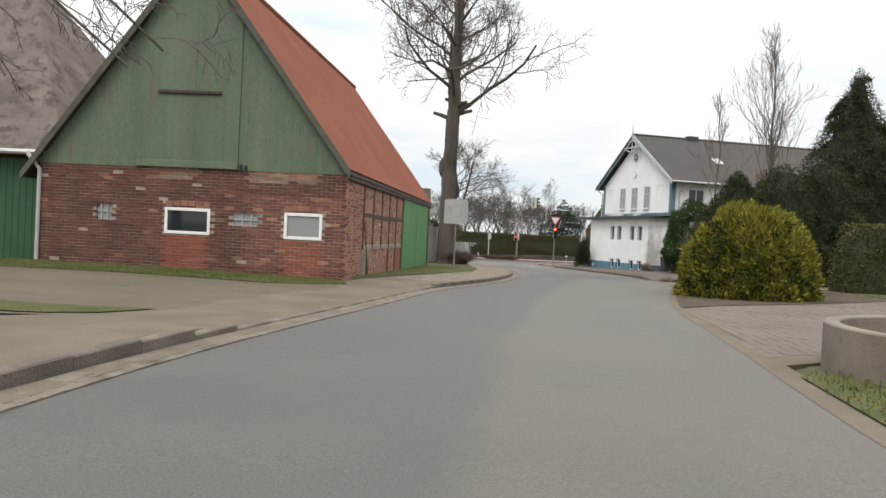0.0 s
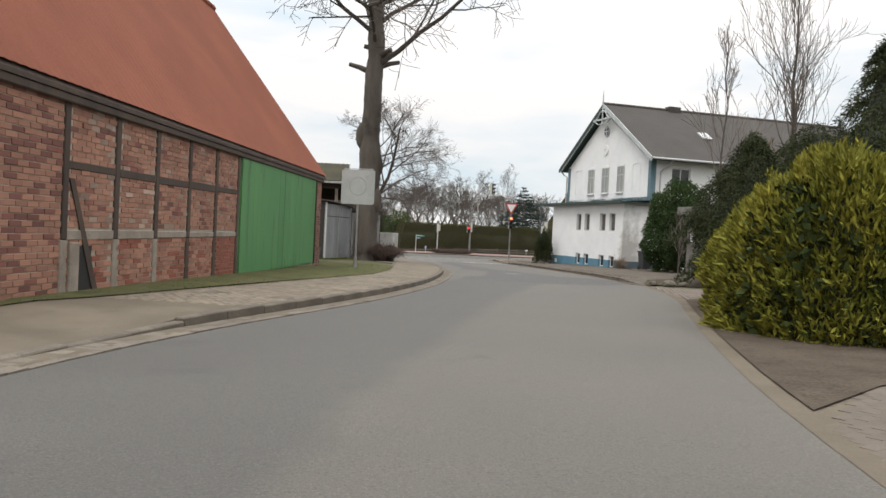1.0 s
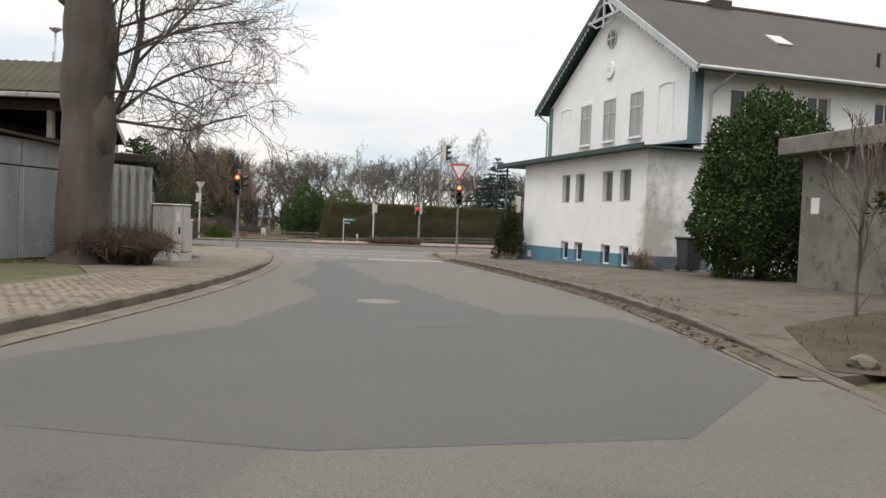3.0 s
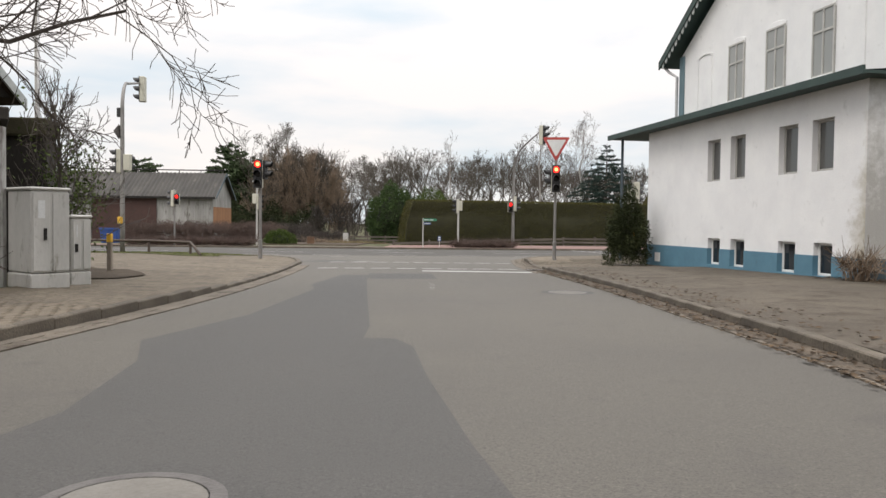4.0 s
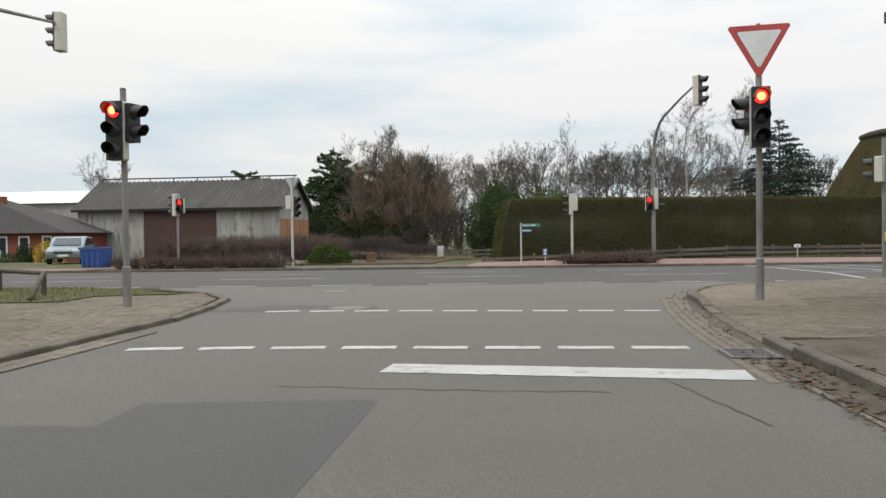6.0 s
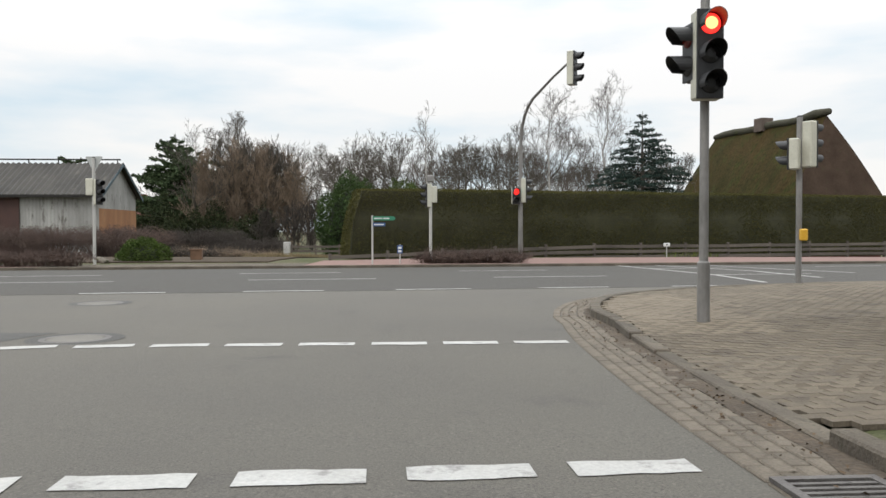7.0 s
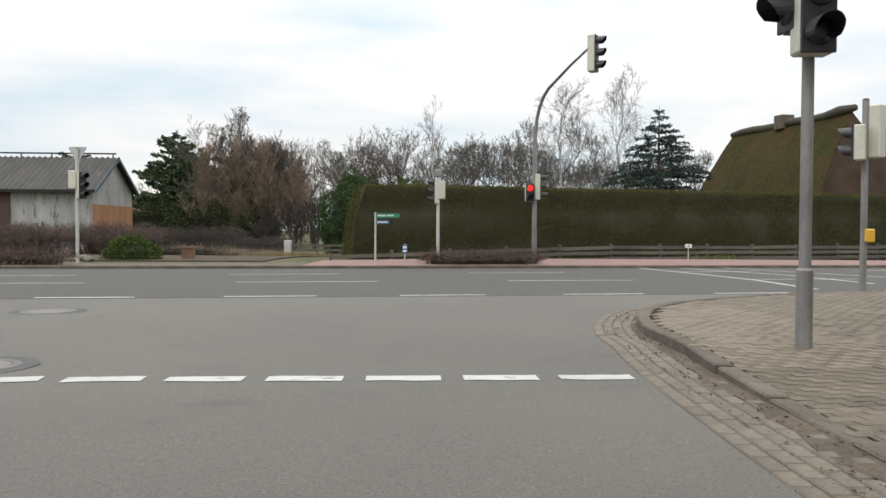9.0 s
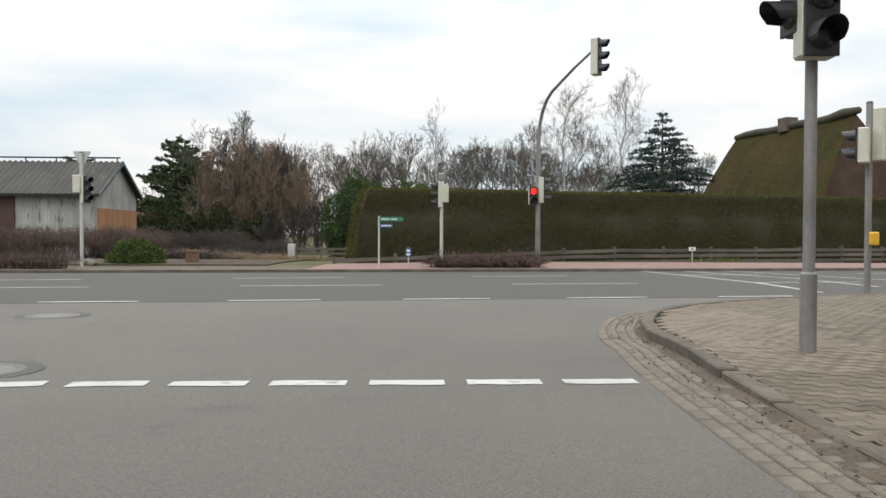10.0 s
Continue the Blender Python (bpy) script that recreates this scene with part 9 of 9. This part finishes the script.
gb = thing("grit_box", "small orange-brown wooden box behind the kerb", "box", -2.6, 99.4, land(-2.6, 99.4), 12)
g = Geo()
g.box(-0.22, 0.22, -0.18, 0.18, 0.0, 0.38)
part("body", g, M_BROWNBOX, gb, bevel=0.012)
g = Geo()
g.box(-0.24, 0.24, -0.20, 0.20, 0.38, 0.43)
part("lid", g, M_BROWNBOX, gb, bevel=0.01)

# ---- loose cover: grass, litter, paving stones ----
def inside(poly, x, y):
    c = False
    for (x0, y0), (x1, y1) in zip(poly, poly[1:] + poly[:1]):
        if (y0 > y) != (y1 > y) and x < (x1 - x0) * (y - y0) / (y1 - y0) + x0:
            c = not c
    return c


def scatter(poly, count, seed):
    rs = np.random.RandomState(seed)
    xs, ys = [p[0] for p in poly], [p[1] for p in poly]
    out = []
    while len(out) < count:
        x, y = rs.uniform(min(xs), max(xs)), rs.uniform(min(ys), max(ys))
        if inside(poly, x, y):
            out.append((x, y))
    return rs, out


def grass(poly, count, h, seed, label, mat=None):
    rs, pts = scatter(poly, count, seed)
    keep = [(x, y) for x, y in pts if noise.noise((x * 0.9, y * 0.9, seed)) > -0.25 or rs.uniform() < 0.3]
    p = np.array([(x, y, land(x, y) - 0.02) for x, y in keep])
    n = len(p)
    a = rs.uniform(0, 2 * math.pi, n)
    w = rs.uniform(0.006, 0.014, n)
    hh = h * rs.uniform(0.5, 1.3, n)
    side = np.stack([np.cos(a) * w, np.sin(a) * w, np.zeros(n)], 1)
    lean = np.stack([rs.normal(0, 0.35, n) * hh, rs.normal(0, 0.35, n) * hh, hh], 1)
    v = np.stack([p - side, p + side, p + lean + side * 0.25, p + lean - side * 0.25], 1)
    return tagged(new("grass", quads("grass", v, mat or M_GRASS)), label, "grass", kind="stuff")


def turf(poly, label):
    drape("verge", poly, M_TURF, label, dz=0.012, step=0.8, rim=False)


M_TURF = surface("mossy_turf", (0.049, 0.055, 0.020), (0.087, 0.082, 0.036), 1.3, 0.95, 0.8, 30, c3=(0.104, 0.085, 0.057), spots=0.56, grain=0.4)
matte(M_TURF)
barn_strip = [(-0.95, 27.3), (-0.35, 29.0), (0.6, 33.0), (1.7, 37.0), (2.7, 41.0), (3.1, 45.0), (3.2, 49.0), (2.5, 49.8), (-1.0, 49.2), (0.7, 45.3), (-0.2, 36.5), (-1.0, 28.0)]
turf(barn_strip, "thin grass verge along the barn")
grass(barn_strip, 16000, 0.035, 1, "short grass along the barn's foot")
gable_strip = [(-14.0, 28.2), (-9.0, 27.7), (-1.2, 26.95), (-0.9, 25.9), (-2.4, 24.4), (-5.0, 24.6), (-9.4, 25.0), (-14.0, 25.4)]
turf(gable_strip, "mossy strip before the gable")
grass(gable_strip, 22000, 0.05, 2, "short mossy grass before the gable")
yard_strip = [(-2.3, 17.2), (-2.7, 16.35), (-3.4, 15.8), (-6.0, 15.6), (-14.0, 15.6), (-14.0, 17.6), (-6.0, 17.3), (-3.6, 16.9)]
turf(yard_strip, "patch of grass at the yard's edge")
grass(yard_strip, 12000, 0.03, 3, "patchy grass at the yard's edge")
near_strip = [(2.95, 4.0), (3.9, 11.5), (4.42, 14.2), (4.75, 14.5), (5.2, 14.6), (7.6, 13.0), (8.0, 4.0)]
turf(near_strip, "grass verge beside the lane")
grass(near_strip, 12000, 0.07, 4, "bright grass verge beside the lane")
corner_strip = [(-16.0, 75.4), (-9.5, 76.2), (-3.0, 75.8), (-0.7, 74.6), (0.1, 75.2), (-0.3, 76.6), (0.6, 78.0), (-1.4, 79.6), (-5.0, 79.6), (-16.0, 77.0)]
turf(corner_strip, "thin grass behind the barrier")
grass(corner_strip, 7000, 0.06, 5, "thin grass behind the barrier")
stone_strip = [(12.0, 46.2), (13.5, 45.4), (17.0, 45.6), (20.0, 50.0), (16.0, 51.5), (13.0, 49.0)]
drape("soil_bed", stone_strip, M_DIRT, "bare brown soil with edge stones", dz=0.006, step=0.5, rim=False)
grass(stone_strip, 1000, 0.06, 6, "rough grass among the stones")
hedge_strip = [(14.8, 31.2), (26.0, 31.6), (26.0, 35.0), (15.8, 36.2)]
turf(hedge_strip, "lawn before the hedge")
grass(hedge_strip, 6000, 0.05, 7, "short lawn before the hedge")
path_weeds = [(17.0, 104.6), (19.6, 105.6), (19.6, 106.1), (17.0, 105.1)]
grass(path_weeds, 160, 0.2, 8, "weeds at the fence's foot")
shed_foot = [(-2.2, 47.4), (1.2, 59.2), (1.7, 58.6), (-1.3, 47.6)]
grass(shed_foot, 1600, 0.06, 9, "thin grass at the shed's foot")
M_DRYGRASS = surface("dry_grass", (0.13, 0.10, 0.05), (0.18, 0.14, 0.07), 1.0, 0.9, 0.0, 20, island=0.3)
wood_foot = [(-3.0, 106.0), (0.4, 105.0), (0.0, 118.0), (-5.0, 120.0)]
grass(wood_foot, 5000, 0.22, 10, "pale dry grass at the wood's edge", M_DRYGRASS)


def litter(poly, count, size, seed, label, dz, flat=True):
    """Fallen leaves lying flat."""
    rs, pts = scatter(poly, count, seed)
    v = np.zeros((len(pts), 4, 3))
    for i, (x, y) in enumerate(pts):
        z = (lane_z(y) if flat else land(x, y)) + dz + rs.uniform(0, 0.02)
        a, s = rs.uniform(0, 6.28), size * rs.uniform(0.5, 1.3)
        for k in range(4):
            b = a + k * math.pi / 2
            rr = s * (0.5 if k % 2 else 0.85)
            v[i, k] = (x + rr * math.cos(b), y + rr * math.sin(b), z + rs.uniform(-0.006, 0.012))
    return tagged(new("leaf_litter", quads("leaf_litter", v, M_LEAFLIT)), label, "leaves", kind="stuff")


def along(side, a, b, near, far, s=1.0):
    return edge_path(side, a, b, s, -near) + edge_path(side, a, b, s, -far)[::-1]


M_GRIT = surface("gutter_grit", (0.046, 0.034, 0.023), (0.095, 0.072, 0.050), 2.5, 0.95, 0.8, 40, c3=(0.07, 0.05, 0.035), grain=0.4)
drape("gutter_grit", [(a + 0.0, b) for a, b in edge_path(1, 46, 60.1, 0.4, -0.02)] + [(a - 0.07 * noise.noise((b * 1.3, 7.0, 0.0)), b) for a, b in edge_path(1, 46, 60.1, 0.4, -0.31)[::-1]], M_GRIT, "brown grit and rotten leaves in the gutter", dz=0.0205, flat=True, rim=False)
drape("gutter_grit", [(a + 0.0, b) for a, b in edge_path(1, 60, 71.1, 0.4, -0.02)] + [(a - 0.07 * noise.noise((b * 1.3, 9.0, 0.0)), b) for a, b in edge_path(1, 60, 71.1, 0.4, -0.31)[::-1]], M_GRIT, "brown grit and rotten leaves in the gutter", dz=0.0205, flat=True, rim=False)
nose = smooth_path(RIGHT_NOSE[:4])
ragged = [(a, b) for a, b in edge_path(1, 71, 78, 0.3, -0.02) + nose]
drape("gutter_grit", [(a + 0.02, b) for a, b in ragged] + [(a - 0.15 - 0.13 * noise.noise((b * 1.7, 3.0, 0.0)), b + 0.03) for a, b in ragged[::-1]], M_GRIT, "brown grit and rotten leaves under the kerb", dz=0.0145, flat=True, rim=False)
litter(edge_path(1, 71, 78, 1, 0.0) + [(a, b) for a, b in nose] + [(a - 0.42, b + 0.05) for a, b in nose[::-1]] + edge_path(1, 71, 78, 1, -0.42)[::-1], 420, 0.018, 26, "rotten leaves and dirt in the gutter", 0.012)
litter(along(1, 47, 72.0, 0.0, 0.45), 1500, 0.045, 21, "brown leaves along the kerb", 0.018)
litter(along(1, 50, 71.0, -0.1, -0.9), 500, 0.045, 22, "brown leaves on the pavement", 0.008, False)
drape("gutter_sand", along(-1, 10, 52.0, 0.02, 0.26, 0.5), M_PAVEBED, "sandy grit in the gutter", dz=0.0145, flat=True, rim=False)
litter([(8.6, 28.0), (10.5, 28.5), (12.0, 33.0), (11.0, 37.4), (9.6, 33.0)], 1500, 0.04, 23, "leaves under the bush", 0.012, False)
litter([(16.4, 63.0), (16.9, 65.0), (16.2, 66.0), (15.7, 66.0), (16.2, 64.0)], 260, 0.06, 24, "leaves at the house corner", 0.012, False)
twig_bush("dead_shrub", "small dead shrub at the house corner", 16.25, 64.9, land(16.25, 64.9), 0.35, 0.35, 0.55, 165, 70)


def pave(name, poly, ang, label, mat, near=None, lx=0.2, ly=0.1, seed=1, dz=0.0):
    """Paving stones in running bond within the outline; near ones are pieces of their own."""
    ca, sa = math.cos(radians(ang)), math.sin(radians(ang))
    uv = [(x * ca + y * sa, -x * sa + y * ca) for x, y in poly]
    u0, u1 = min(p[0] for p in uv), max(p[0] for p in uv)
    v0, v1 = min(p[1] for p in uv), max(p[1] for p in uv)
    rs = random.Random(seed)
    base = tagged(new(name), label, "paving", kind="structure")
    one = Geo()
    one.box(-lx / 2 + 0.002, lx / 2 - 0.002, -ly / 2 + 0.002, ly / 2 - 0.002, -0.05, 0.0)
    one = one.mesh("paving_stone", mat, bevel=0.003)
    rest = Geo()
    k, v = 0, v0
    while v < v1:
        u = u0 + (lx / 2 if k % 2 else 0)
        while u < u1:
            x, y = u * ca - v * sa, u * sa + v * ca
            if inside(poly, x, y):
                z = land(x, y) - 0.002 + dz + rs.uniform(-0.0016, 0.0016)
                m = pose(x, y, z, rs.uniform(-0.3, 0.3), rs.uniform(-0.3, 0.3), ang)
                if near and near(x, y):
                    o = new("paving_stone", one)
                    o.matrix_world = m
                    o.parent = base
                else:
                    a, b = lx / 2 - 0.0018, ly / 2 - 0.0018
                    q = [m @ Vector(p) for p in ((-a, -b, 0), (a, -b, 0), (a, b, 0), (-a, b, 0), (-a, -b, -0.03), (a, -b, -0.03), (a, b, -0.03), (-a, b, -0.03))]
                    rest.add(q, [(0, 1, 2, 3), (0, 4, 5, 1), (1, 5, 6, 2), (2, 6, 7, 3), (3, 7, 4, 0)])
            u += lx
        v += ly
        k += 1
    part("paving_rest", rest, mat, base, kind="stuff")


right_corner = edge_path(1, 72.5, 78, 0.5, 0.115) + [(10.52, 78.3), (10.68, 79.55), (11.11, 80.92), (11.94, 82.10), (13.06, 83.08), (14.25, 83.94), (16.0, 84.8), (17.0, 85.1), (17.0, 79.0), (13.3, 76.6), (13.6, 73.4), (13.4, 72.3)]
pave("corner_paving", right_corner, 12.7, "sandy rectangular stones of the corner", M_PAVE, near=lambda x, y: x < 12.0 and 76.0 < y < 80.9 and x < 11.9)
left_corner = edge_path(-1, 58, 72.1, 1, 0.115) + [(3.1, 73.6), (2.55, 75.3), (1.9, 76.9), (0.9, 77.9), (-0.2, 76.4), (0.3, 75.2), (-0.7, 74.4), (-3.0, 75.6), (-7.0, 75.4), (-7.0, 70.0), (1.2, 66.0), (2.9, 61.8), (3.2, 58.0)]
pave("corner_paving", left_corner, 100, "sandy rectangular stones of the corner", M_PAVE, seed=2)
left_path = edge_path(-1, 29, 58.1, 1, 0.115) + edge_path(-1, 29, 58.1, 1, 1.95)[::-1]
pave("footway_paving", left_path, 72, "pale rectangular stones of the footway", M_PAVE, seed=3)
drive_a = edge_path(1, 15.6, 24.0, 1, 0.13) + [(7.5, 25.2), (9.1, 26.3), (11.4, 27.9), (13.5, 29.8), (17.0, 30.4), (17.0, 19.5), (7.6, 18.6), (6.2, 16.5)]
pave("driveway_paving", drive_a, 35, "brick-coloured driveway stones", M_PAVERED, seed=5)
drive_b = edge_path(1, 37.2, 45.6, 1, 0.15) + [(12.3, 44.4), (13.8, 43.8), (18.0, 44.2), (18.0, 39.6), (14.6, 39.6), (11.4, 38.5)]
pave("driveway_paving", drive_b, 30, "brick-coloured driveway stones", M_PAVERED, seed=6)
